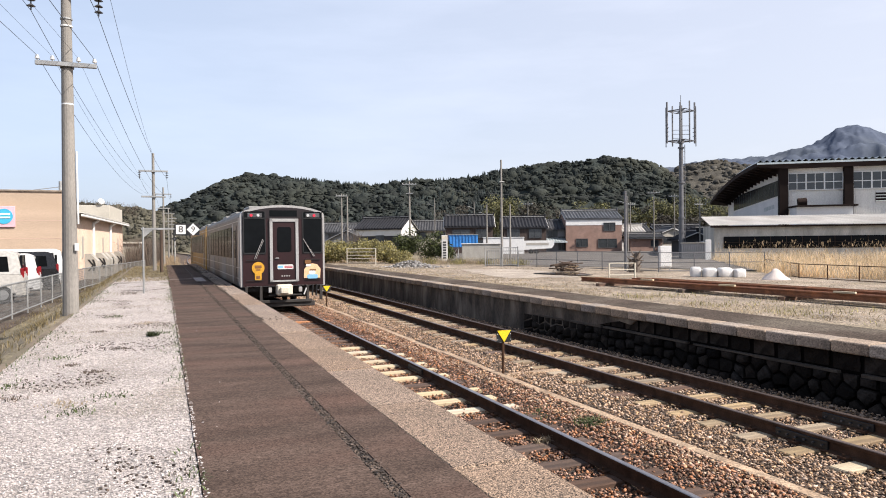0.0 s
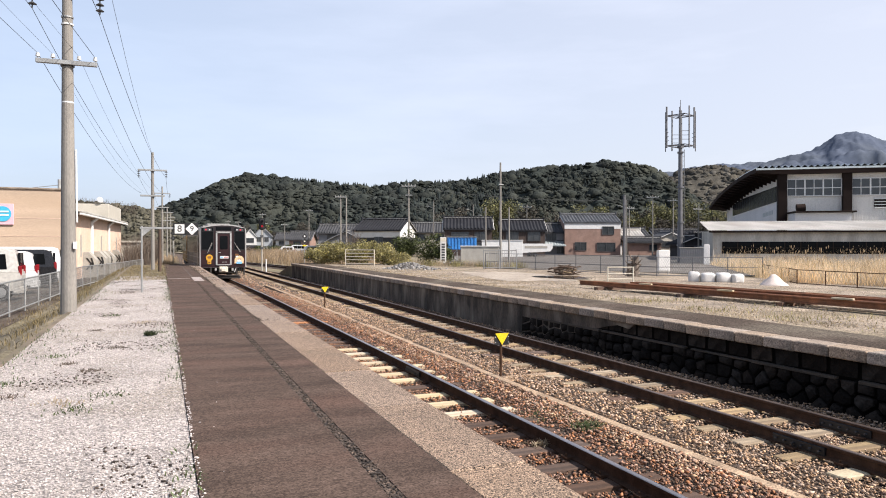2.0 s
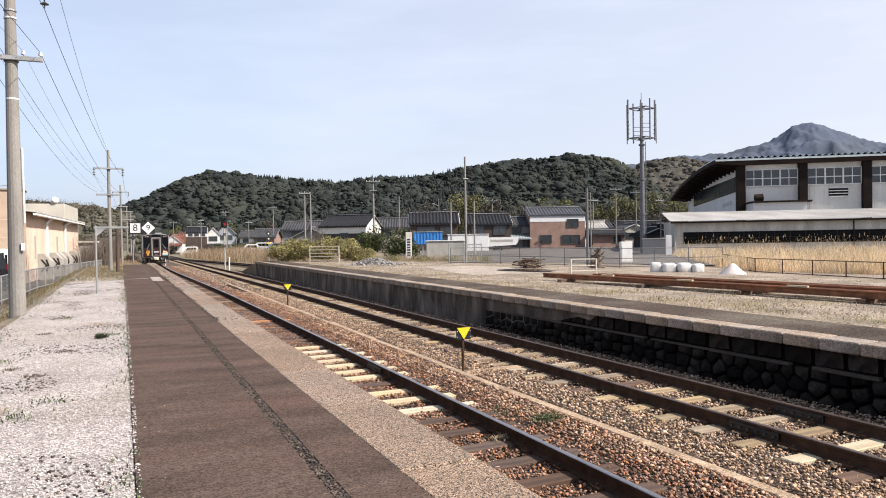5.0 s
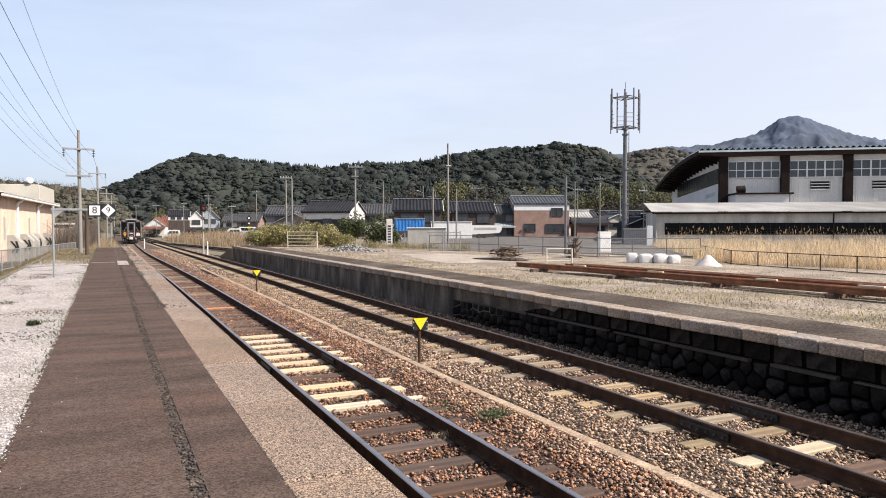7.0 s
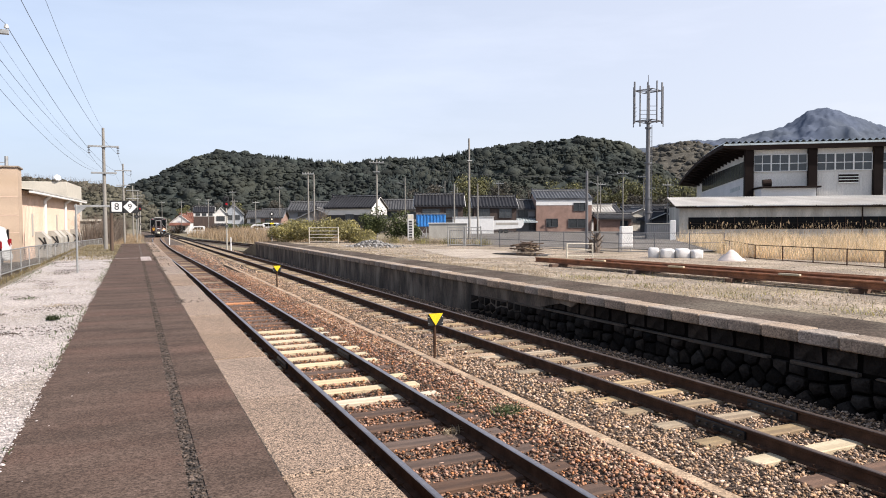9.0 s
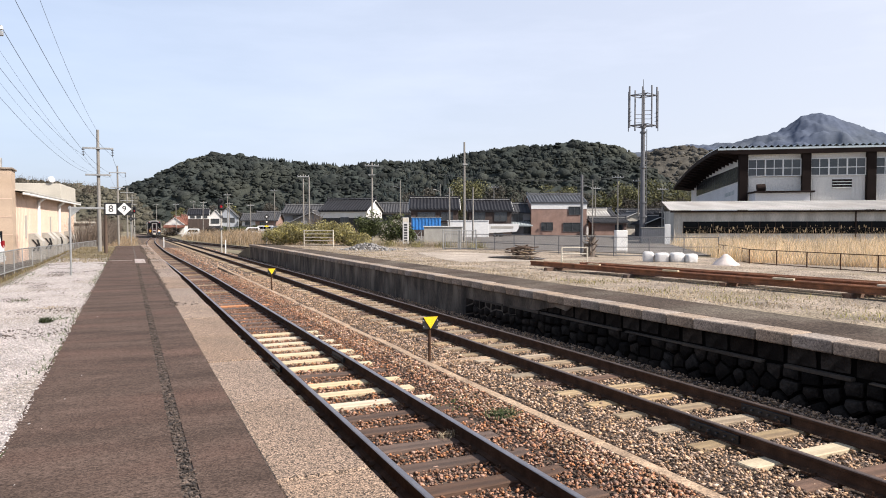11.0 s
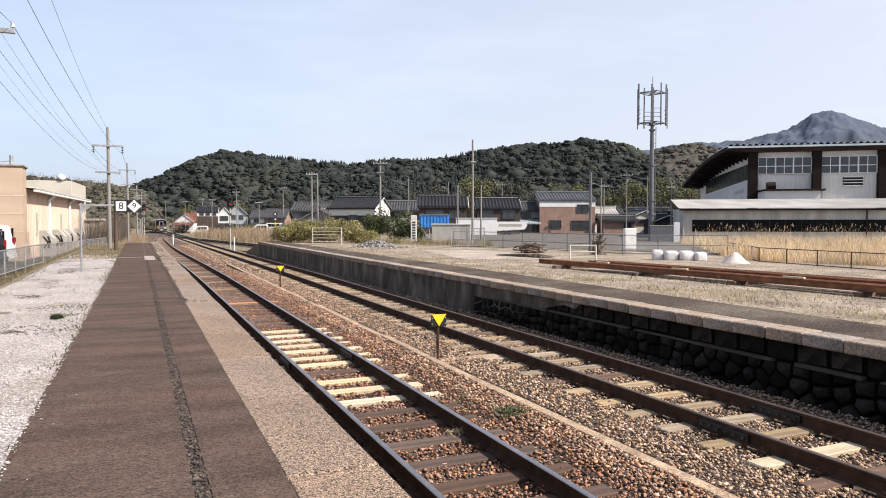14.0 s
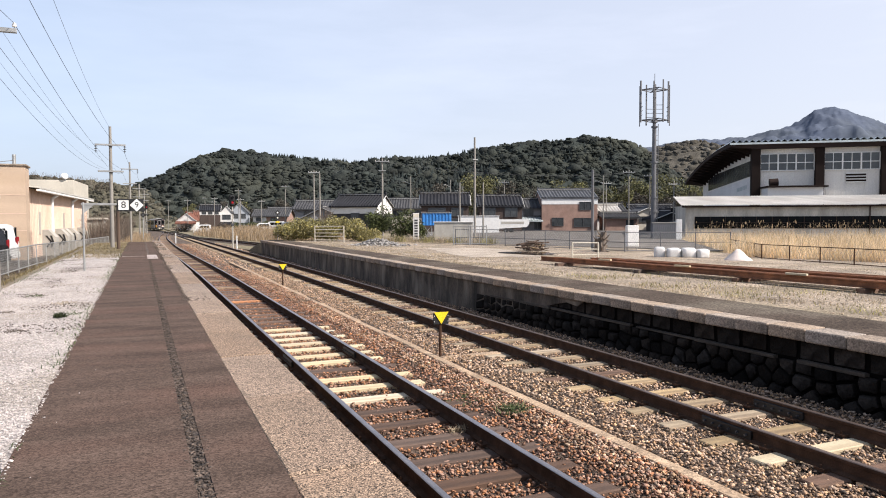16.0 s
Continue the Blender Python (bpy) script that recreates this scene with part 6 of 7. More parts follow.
bmesh.ops.create_cone(bm, cap_ends=True, segments=24, radius1=0.62, radius2=0.08, depth=0.5, matrix=pose(0, 0, 0.2))
bmesh.ops.subdivide_edges(bm, edges=bm.edges[:], cuts=3, use_grid_fill=True)
for v in bm.verts:
    v.co += Vector((0, 0, 0.06)) * noise.noise(v.co * 4)
hp = part("gravel_heap", bm, M["pale_sand"], smooth=True)
hp.location = (18.3, 20.6, -0.17)
tagged(hp, "small conical heap of pale sand", "heap")

fence("tall grey wire fence with pipe posts along the field", [(14.9, 39.5, -0.12), (16.6, 38.6, -0.14), (17.9, 34.0, -0.15), (19.0, 28.4, -0.17), (24.3, 26.9, -0.2)], 0.98, 1.9, 0.018, 0.12, -0.1, mid=True, steel="tower")
field_gate = thing("field_gate", "closed grey pipe gate beside the tall bare pole", "gate", (14.75, 39.45, -0.13), -28)
for x in (0.0, 0.95, 1.05, 2.0):
    bm = B()
    rod(bm, (x, 0, -0.05), (x, 0, 1.25), 0.035, seg=8)
    part("post", bm, M["galv"], field_gate)
for z in (0.12, 1.18):
    bm = B()
    rod(bm, (0, 0, z), (2.0, 0, z), 0.025, seg=6)
    part("rail", bm, M["galv"], field_gate)
for k in range(1, 14):
    bm = B()
    rod(bm, (k * 0.143, 0, 0.12), (k * 0.143, 0, 1.18), 0.012, seg=5)
    part("bar", bm, M["galv"], field_gate)
fence("low rusty wire fence with short posts before the reeds", [(24.3, 26.9, -0.2), (20.2, 21.2, -0.2), (19.6, 15.4, -0.2), (19.8, 8.0, -0.2)], 0.62, 1.55, 0.016, 0.16, -0.1, steel="rail_side")
bm = B()
for x in (0, 1.05):
    rod(bm, (x, 0, -0.05), (x, 0, 0.62), 0.03, seg=8)
for z in (0.12, 0.34, 0.60):
    rod(bm, (0, 0, z), (1.05, 0, z), 0.02, seg=6)
rk = part("pipe_rack", bm, M["cream"])
rk.matrix_basis = pose(13.25, 24.3, -0.09, 0, 0, -22)
tagged(rk, "low cream pipe frame standing on the grass", "rack")
gt = thing("pipe_gate", "pale pipe gate with five bars before the bamboo", "gate", (8.2, 48.1, -0.05), -42)
for x in (0, 2.2):
    bm = B()
    rod(bm, (x, 0, -0.05), (x, 0, 1.12), 0.035, seg=8)
    part("post", bm, M["cream"], gt)
for z in (0.15, 0.40, 0.62, 0.85, 1.08):
    bm = B()
    rod(bm, (0, 0, z), (2.2, 0, z), 0.024, seg=6)
    part("bar", bm, M["cream"], gt)

# log pile, stump, gravel pile
lp = thing("log_pile", "untidy pile of dark cut branches", "log pile", (15.4, 31.0, -0.14))
for i in range(64):
    bm = B()
    a = random.uniform(-0.9, 0.9)
    ln = random.uniform(0.35, 0.85)
    c = Vector((random.uniform(-0.5, 0.5), random.uniform(-0.5, 0.5), 0.05 + 0.5 * random.random() ** 1.6))
    d = Vector((math.cos(a), math.sin(a), random.uniform(-0.25, 0.25))) * ln / 2
    c.z = max(0.05, c.z * (1 - 0.5 * abs(c.x)))
    rod(bm, c - d, c + d, random.uniform(0.015, 0.045), random.uniform(0.010, 0.03), 6)
    part("log", bm, M["wood_pole"] if i % 11 else M["sleeper_tan"], lp)
sp = thing("tree_stump", "gnarled grey uprooted stump with bare roots", "stump", (17.6, 28.4, -0.17))
bm = B()
rod(bm, (0, 0, -0.05), (0.18, 0, 1.0), 0.24, 0.13, 9)
rod(bm, (-0.15, 0.05, -0.05), (-0.25, 0.05, 0.7), 0.16, 0.07, 8)
for i in range(34):
    a = i * 0.8
    z = random.uniform(0.05, 0.9)
    rod(bm, (0.1 * math.cos(a), 0.1 * math.sin(a), z), (0.42 * math.cos(a), 0.4 * math.sin(a), max(0.0, z + random.uniform(-0.35, 0.4))), 0.045, 0.010, 6)
part("trunk", bm, M["twig"], sp)
n = 500
sc = np.stack([RNG.normal(10.15, 0.75, n), RNG.normal(40.2, 1.0, n), np.zeros(n)], -1)
sc[:, 2] = -0.05 + 0.42 * np.exp(-((sc[:, 0] - 10.15) ** 2 + (sc[:, 1] - 40.2) ** 2) / 0.9) * RNG.uniform(0.5, 1, n)
tagged(scatter_lumps("rubble_heap", sc, RNG.uniform(0.04, 0.10, n), M["rubble"], 1), "low heap of grey broken rubble", "rubble", kind="stuff")

# ---- reeds ----
def reeds(name, n, area, z, h0, h1, label, plume=True):
    x, y = area(n)
    patch = np.array([noise.noise(Vector((a * 0.35, c * 0.35, 2.0))) for a, c in zip(x, y)])
    hh = RNG.uniform(h0, h1, len(x)) * np.clip(0.80 + 0.9 * patch, 0.35, 1.25)
    b = np.stack([x, y, np.full(len(x), z)], -1)
    tagged(blades(name, b, hh, 0.010, M["reed"], 0.24), label, "reeds", kind="stuff")


def reed_area(n):
    u, w = RNG.uniform(0, 1, n), RNG.uniform(0, 1, n) ** 1.4
    # between the low fence and the long shed
    ax, ay = 20.6 + 5.0 * u, 22.5 - 15.0 * u
    bx, by = 35.5 + 13.0 * u, 43.0 - 9.5 * u
    return ax + (bx - ax) * w, ay + (by - ay) * w


reeds("reed_litter", 16000, reed_area, -0.25, 0.20, 0.55, "lower layer of dry golden reed leaves")
reeds("reed_bed", 26000, reed_area, -0.25, 0.30, 1.15, "bed of tall dry golden reeds before the long shed")
x, y = reed_area(300)
x, y = x + 2.0, y + 2.2
tagged(scatter_lumps("reed_plumes", np.stack([x, y, 0.55 + 0.80 * RNG.uniform(0, 1, 300)], -1), RNG.uniform(0.02, 0.045, 300), M["sleeper_tan"], 1, (0.5, 0.5, 2.2)), "feathery brown reed plumes", "reeds", kind="stuff")
x, y = reed_area(1500)
tagged(blades("reed_stems", np.stack([x, y, np.full(1500, -0.2)], -1), RNG.uniform(0.7, 1.6, 1500), 0.005, M["reed_brown"], 0.22), "tall single reed stems above the bed", "reeds", kind="stuff")
n = 17000
x, y = RNG.uniform(5.6, 17, n), RNG.uniform(60, 135, n)
keep = (x > 5.5 + 5.6 * (1 - smooth_step(55, 140, y)) + RNG.exponential(0.5, n)) & (np.sin(x * 1.1 + y * 0.35) + np.sin(y * 0.21 + x * 0.4) > -1.1)
rz = np.array([ground_z(a, b) for a, b in zip(x, y)]) - 0.03
tagged(blades("line_reeds", np.stack([x, y, rz], -1)[keep], RNG.uniform(0.6, 2.1, keep.sum()), 0.020, M["reed_brown"], 0.3), "dry reeds between the line and the road", "reeds", kind="stuff")

# ---- bushes ----
def leaf_cloud(name, centres, radii, n, size, material, label, category="bush", group="bushes"):
    k = len(centres)
    w = np.array([r[0] * r[1] * r[2] for r in radii], float)
    pick = RNG.choice(k, n, p=w / w.sum())
    d = RNG.normal(0, 1, (n, 3))
    d /= np.linalg.norm(d, axis=1)[:, None]
    d *= RNG.uniform(0.55, 1.05, n)[:, None]
    c = np.array(centres, float)[pick] + d * np.array(radii, float)[pick]
    a = RNG.normal(0, 1, (n, 3))
    a /= np.linalg.norm(a, axis=1)[:, None]
    b = np.cross(a, RNG.normal(0, 1, (n, 3)))
    b /= np.linalg.norm(b, axis=1)[:, None]
    s = (size * RNG.uniform(0.6, 1.4, n))[:, None]
    a, b = a * s * 1.6, b * s * 0.55
    v = np.stack([c - a, c + b, c + a, c - b], 1).reshape(-1, 3)
    f = np.arange(4 * n).reshape(-1, 4)
    return tagged(fast(name, v, f, material), label, category, group)


for i, (x, y, w, h) in enumerate(((6.9, 51.2, 1.0, 1.0), (7.9, 51.0, 1.2, 1.35), (9.1, 50.4, 1.3, 1.3), (10.1, 49.6, 1.1, 1.45), (11.1, 49.0, 1.2, 1.3), (12.1, 48.6, 1.0, 0.95), (8.5, 52.4, 1.3, 1.4))):
    cs = [(x + random.uniform(-0.6, 0.6) * w, y + random.uniform(-0.5, 0.5), -0.05 + h * random.uniform(0.35, 0.9)) for _ in range(7)]
    leaf_cloud("bamboo_bush", cs, [(0.55 * w, 0.5, 0.42 * h)] * 7, 2600, 0.055, M["bush"], "yellow-green dwarf bamboo bush behind the pipe gate")
for i, (x, y, w, h) in enumerate(((15.6, 57.6, 1.3, 2.0), (17.2, 57.0, 1.5, 2.5), (18.6, 56.2, 1.0, 1.6))):
    cs = [(x + random.uniform(-0.7, 0.7) * w, y + random.uniform(-0.6, 0.6), h * random.uniform(0.15, 0.8)) for _ in range(8)]
    leaf_cloud("shrub", cs, [(0.55 * w, 0.6, 0.32 * h)] * 8, 2800, 0.065, M["shrub"], "dark green rounded shrub beside the pole")
for i in range(9):
    x, y = 12.2 + i * 0.62, 47.0 - i * 0.9
    weed_clump((x, y, -0.06), 0.35, 0.7, 260, "straw" if i % 2 else "bush", "tall dry weeds at the field's edge")
tr = thing("bare_tree", "small leafless tree with thin spreading twigs", "tree", (13.3, 66, -0.3))
bm = B()
rod(bm, (0, 0, -0.1), (0.05, 0, 1.0), 0.09, 0.06, 7)
part("trunk", bm, M["twig"], tr)
bm = B()
for i in range(26):
    a = random.uniform(0, 6.28)
    p = Vector((0.05, 0, random.uniform(0.7, 1.2)))
    q = p + Vector((math.cos(a) * random.uniform(0.4, 1.0), math.sin(a) * 0.6, random.uniform(0.6, 1.7)))
    rod(bm, p, q, 0.03, 0.012, 5)
    for _ in range(4):
        rod(bm, p.lerp(q, random.uniform(0.4, 0.9)), q + Vector((random.uniform(-0.5, 0.5), random.uniform(-0.3, 0.3), random.uniform(-0.2, 0.6))), 0.012, 0.005, 4)
part("branches", bm, M["twig"], tr)
# ---- houses ----
M["tile_black"] = mat("dark_glazed_roof_tiles", (0.024, 0.024, 0.028), 0.65, spec=0.2, var=0.3, scale=1, fine=12, bump=0.3, dist=0.03)
M["tile_gray"] = mat("grey_roof_tiles", (0.066, 0.066, 0.070), 0.75, spec=0.2, var=0.3, scale=1, fine=12, bump=0.3, dist=0.03)
M["tile_blue"] = mat("blue_grey_roof_tiles", (0.088, 0.092, 0.102), 0.65, spec=0.25, var=0.3, scale=1, fine=12, bump=0.3, dist=0.03)
M["tile_red"] = mat("red_brown_roof_tiles", (0.175, 0.078, 0.056), 0.75, spec=0.2, var=0.3, scale=1, fine=12, bump=0.3, dist=0.03)
M["plaster"] = mat("white_plaster", (0.68, 0.665, 0.64), 0.85, var=0.1, scale=0.8, fine=25, bump=0.1, stain=0.3, stain_col=(0.5, 0.48, 0.44), stain_scale=0.6)
M["plaster_gray"] = mat("grey_plaster", (0.235, 0.235, 0.245), 0.85, var=0.15, scale=0.8, fine=25, bump=0.1, stain=0.3, stain_col=(0.16, 0.16, 0.165), stain_scale=0.6)
M["pale_blue"] = mat("pale_blue_grey_siding", (0.36, 0.385, 0.42), 0.85, var=0.15, scale=0.8, fine=25, bump=0.1, stretch=(1, 1, 6))
M["boards"] = mat("dark_brown_boards", (0.070, 0.048, 0.040), 0.85, var=0.3, scale=1, fine=20, bump=0.3, stretch=(6, 6, 0.4))
M["boards_black"] = mat("charred_black_boards", (0.035, 0.034, 0.036), 0.8, var=0.3, scale=1, fine=20, bump=0.3, stretch=(6, 6, 0.4))
M["brick"] = mat("pink_brown_brick_cladding", (0.31, 0.20, 0.16), 0.85, var=0.2, scale=1.5, fine=18, bump=0.3, stain=0.3, stain_col=(0.22, 0.125, 0.095), stain_scale=0.7)
M["blue"] = mat("bright_blue_sheet", (0.055, 0.27, 0.66), 0.5, var=0.2, scale=1.5, fine=20, bump=0.1)


def house(label, loc, rz, w, d, eave, ridge, wall, roof, windows=(), upper=None, gable="x", lower=None, name="house", over=0.5, category="house"):
    """Front along local x facing -y. gable 'x': the ridge runs along x. windows: (x, z, width, height) on the front."""
    h = thing(name, label, category, loc, rz, "village houses")
    bm = B()
    if gable == "x":
        prism(bm, [(0, 0), (d, 0), (d, eave), (d / 2, ridge - 0.12), (0, eave)], "x", 0, w)
    else:
        prism(bm, [(0, 0), (w, 0), (w, eave), (w / 2, ridge - 0.12), (0, eave)], "y", 0, d)
    wl_ = part("wall", bm, M[wall], h)
    if upper:
        z0, z1, m = upper
        bm = B()
        box(bm, -0.03, -0.035, z0, w + 0.03, 0.0, z1)
        if gable == "x":
            prism(bm, [(0, z0), (d, z0), (d, eave), (d / 2, ridge - 0.15), (0, eave)], "x", w, w + 0.035)
        part("upper_wall", bm, M[m], wl_)
    bm = B()
    if gable == "x":
        for s in (0, 1):
            y0, y1 = (-over, d / 2) if s == 0 else (d + over, d / 2)
            z0 = eave - over * (ridge - eave) / (d / 2)
            a = [(-over, y0, z0), (w + over, y0, z0), (w + over, y1, ridge), (-over, y1, ridge)]
            vs = [bm.verts.new(p) for p in a] + [bm.verts.new((p[0], p[1], p[2] - 0.16)) for p in a]
            for q in ((0, 1, 2, 3), (7, 6, 5, 4), (0, 4, 5, 1), (1, 5, 6, 2), (3, 7, 4, 0), (2, 6, 7, 3)):
                bm.faces.new([vs[i] for i in q])
            n = 2 * int((w + 2 * over) / 0.46)
            pr = None
            for i in range(n + 1):
                x = -over + i * (w + 2 * over) / n
                dz = 0.14 if i % 2 else 0.01
                cur = [bm.verts.new((x, y0, z0 + dz)), bm.verts.new((x, y1, ridge + dz))]
                if pr:
                    bm.faces.new((pr[0], cur[0], cur[1], pr[1]))
                pr = cur
    else:
        for s in (0, 1):
            x0, x1 = (-over, w / 2) if s == 0 else (w + over, w / 2)
            z0 = eave - over * (ridge - eave) / (w / 2)
            a = [(x0, -over, z0), (x0, d + over, z0), (x1, d + over, ridge), (x1, -over, ridge)]
            vs = [bm.verts.new(p) for p in a] + [bm.verts.new((p[0], p[1], p[2] - 0.16)) for p in a]
            for q in ((0, 1, 2, 3), (7, 6, 5, 4), (0, 4, 5, 1), (1, 5, 6, 2), (3, 7, 4, 0), (2, 6, 7, 3)):
                bm.faces.new([vs[i] for i in q])
            n = 2 * int((d + 2 * over) / 0.46)
            pr = None
            for i in range(n + 1):
                y = -over + i * (d + 2 * over) / n
                dz = 0.14 if i % 2 else 0.01
                cur = [bm.verts.new((x0, y, z0 + dz)), bm.verts.new((x1, y, ridge + dz))]
                if pr:
                    bm.faces.new((pr[0], cur[0], cur[1], pr[1]))
                pr = cur
    bmesh.ops.recalc_face_normals(bm, faces=bm.faces)
    rf = part("roof", bm, M[roof], h)
    # stacked ridge: pale mortar line, dark capping, raised end tiles
    for za, zb, hw_, mm in ((0.0, 0.16, 0.14, roof), (0.16, 0.20, 0.17, "plaster"), (0.20, 0.36, 0.15, roof)):
        bm = B()
        if gable == "x":
            box(bm, -over, d / 2 - hw_, ridge + za, w + over, d / 2 + hw_, ridge + zb)
        else:
            box(bm, w / 2 - hw_, -over, ridge + za, w / 2 + hw_, d + over, ridge + zb)
        part("ridge_course", bm, M[mm], rf)
    for e in (0, 1):
        bm = B()
        if gable == "x":
            x = -over - 0.06 if e == 0 else w + over - 0.12
            box(bm, x, d / 2 - 0.2, ridge - 0.05, x + 0.18, d / 2 + 0.2, ridge + 0.50, 0.04)
        else:
            y = -over - 0.06 if e == 0 else d + over - 0.12
            box(bm, w / 2 - 0.2, y, ridge - 0.05, w / 2 + 0.2, y + 0.18, ridge + 0.50, 0.04)
        part("end_tile", bm, M[roof], rf)
    if gable == "x":
        z0 = eave - over * (ridge - eave) / (d / 2)
        lines = [((x, ya, z0 - 0.1), (x, d / 2, ridge - 0.08)) for x in (-over, w + over) for ya in (-over, d + over)]
    else:
        z0 = eave - over * (ridge - eave) / (w / 2)
        lines = [((xa, -over, z0 - 0.1), (w / 2, -over, ridge - 0.08)) for xa in (-over, w + over)]
    for p0, p1 in lines:
        bm = B()
        rod(bm, p0, p1, 0.06, seg=4)
        part("bargeboard", bm, M["plaster_gray"] if "tile_gray" in roof else M["plaster"], h)
    for x, z, ww, hh in windows:
        bm = B()
        box(bm, x, -0.06, z, x + ww, 0.01, z + hh)
        p = part("window", bm, M["glass"], h)
        bm = B()
        for q in ((x - 0.06, z - 0.06, x + ww + 0.06, z), (x - 0.06, z + hh, x + ww + 0.06, z + hh + 0.06), (x - 0.06, z, x, z + hh), (x + ww, z, x + ww + 0.06, z + hh), (x + ww / 2 - 0.03, z, x + ww / 2 + 0.03, z + hh)):
            box(bm, q[0], -0.10, q[1], q[2], -0.04, q[3])
        part("frame", bm, M["dark_steel"], p)
    if lower:
        lx, lw, lz, ld, m = lower
        bm = B()
        vs = [bm.verts.new(c) for c in ((lx, -ld, lz), (lx + lw, -ld, lz), (lx + lw, 0, lz + ld * 0.4), (lx, 0, lz + ld * 0.4), (lx, -ld, lz - 0.12), (lx + lw, -ld, lz - 0.12), (lx + lw, 0, lz + ld * 0.4 - 0.12), (lx, 0, lz + ld * 0.4 - 0.12))]
        for q in ((0, 1, 2, 3), (7, 6, 5, 4), (0, 4, 5, 1), (1, 5, 6, 2), (3, 7, 4, 0), (2, 6, 7, 3)):
            bm.faces.new([vs[i] for i in q])
        pr = None
        for i in range(int(lw / 0.2) + 1):
            dz = 0.08 if i % 2 else 0.015
            cur = [bm.verts.new((lx + i * 0.2, -ld, lz + dz)), bm.verts.new((lx + i * 0.2, 0, lz + ld * 0.4 + dz))]
            if pr:
                bm.faces.new((pr[0], cur[0], cur[1], pr[1]))
            pr = cur
        part("lower_roof", bm, M[m], h)
    return h


G = -0.35
house("two-storey house clad in pink-brown brick under blue-grey tiles", (51.0, 89.1, G), -23, 8.1, 7.5, 4.95, 6.1, "brick", "tile_blue", [(5.5, 3.15, 1.6, 1.1), (1.5, 0.85, 1.6, 1.1), (4.7, 0.7, 2.6, 1.2)], upper=(3.95, 4.9, "white"), over=0.15)
house("small grey house with a lean-to roof beside the brick one", (48.3, 91.5, G), -23, 3.6, 6, 3.6, 4.7, "plaster_gray", "tile_gray", [(1.0, 2.3, 1.3, 1.1), (2.5, 0.4, 0.9, 1.9)], lower=(-0.2, 3.8, 1.55, 1.4, "metal_roof"))
house("dark-boarded house with black tiles", (41.4, 90.1, G), -23, 6.0, 7, 3.8, 5.15, "boards", "tile_black", [(0.5, 2.2, 1.7, 1.2), (3.6, 2.2, 1.7, 1.2)], upper=(3.4, 3.8, "boards_black"), over=0.3)
house("dark-boarded house with heavy black tiles", (33.8, 93.3, G), -23, 6.7, 7, 4.0, 5.5, "boards", "tile_black", [(1.0, 2.3, 2.4, 1.1), (4.3, 2.3, 1.6, 1.1), (4.3, 0.4, 1.8, 1.5)], over=0.3)
house("pale house under a grey tiled roof", (35.6, 114.3, G), -23, 7.3, 7, 3.9, 5.3, "pale_wall", "tile_gray", [(1.2, 2.1, 1.6, 1.2), (4.8, 2.1, 1.2, 1.2)])
house("black-boarded storehouse with a white plaster gable", (24.6, 108.2, G), -40, 7.6, 6.5, 4.0, 5.6, "boards_black", "tile_black", [(3.4, 1.9, 1.3, 0.9)], upper=(2.75, 4.0, "plaster"), over=0.3)
house("grey plastered house with grey tiles", (22.4, 125.4, -0.5), -23, 7.2, 7, 4.0, 5.3, "plaster_gray", "tile_gray", [(1.6, 2.2, 1.3, 1.2)])
house("grey gabled annexe with a steep front roof", (22.6, 121.4, -0.5), -23, 7.4, 5, 2.3, 4.1, "plaster_gray", "tile_gray", [(2.3, 0.5, 1.3, 1.4)], gable="y")
house("tall pale blue-grey gabled house beyond the crossing", (17.2, 178, -0.95), -10, 4.4, 8, 4.4, 6.6, "pale_blue", "tile_gray", [(0.8, 2.9, 1.1, 1.0), (2.6, 2.9, 1.1, 1.0), (1.4, 0.5, 1.6, 1.2)], gable="y", over=0.3)
house("brown house with a dark roof further along", (23.0, 160, -0.9), -23, 4.6, 7, 3.4, 5.0, "brick", "tile_gray", [(1.0, 1.8, 1.6, 1.0)])
house("brown-boarded barn with a white plaster band under black tiles", (10.1, 175.2, -1.0), -8, 4.6, 7, 4.7, 6.0, "boards", "tile_black", [(0.5, 3.9, 0.9, 0.5), (1.9, 3.9, 0.9, 0.5), (3.3, 3.9, 0.9, 0.5)], upper=(3.7, 4.6, "plaster"), over=0.12)
house("white gabled house beside the barn", (14.75, 175.3, -1.0), -8, 2.9, 6, 4.3, 5.9, "plaster", "tile_black", [(0.5, 2.7, 1.8, 1.0)], gable="y", lower=(-0.4, 3.6, 1.5, 1.3, "tile_black"), over=0.2)
house("low house with red-brown tiles and a white gable", (6.0, 195, -1.1), -12, 4.6, 8, 2.6, 4.4, "plaster", "tile_red", [(1.0, 0.5, 2.4, 0.9)], gable="y", lower=(-0.4, 5.2, 1.7, 1.5, "tile_red"), over=0.2)
house("small house with red-brown tiles near the crossing", (10.2, 201, -1.1), -15, 4.5, 6, 3.2, 4.9, "plaster", "tile_red", [(1.0, 1.0, 1.2, 1.0)])
house("brown tiled house behind the road", (28.6, 150, -0.8), -23, 6.5, 7, 3.6, 5.2, "pale_wall", "tile_red", [(1.2, 1.9, 1.3, 1.1), (3.9, 1.9, 1.3, 1.1)])
house("low brick outhouse beside the brick house", (58.9, 84.6, G), -23, 4.6, 4, 2.1, 2.5, "brick", "tile_gray", [(3.0, 0.8, 1.0, 0.8)])
house("dark open shed behind the fence", (58.0, 72.8, G), -23, 4.0, 4, 1.9, 2.7, "boards_black", "tile_black", [(0.6, 0.3, 2.6, 1.2)], gable="y")
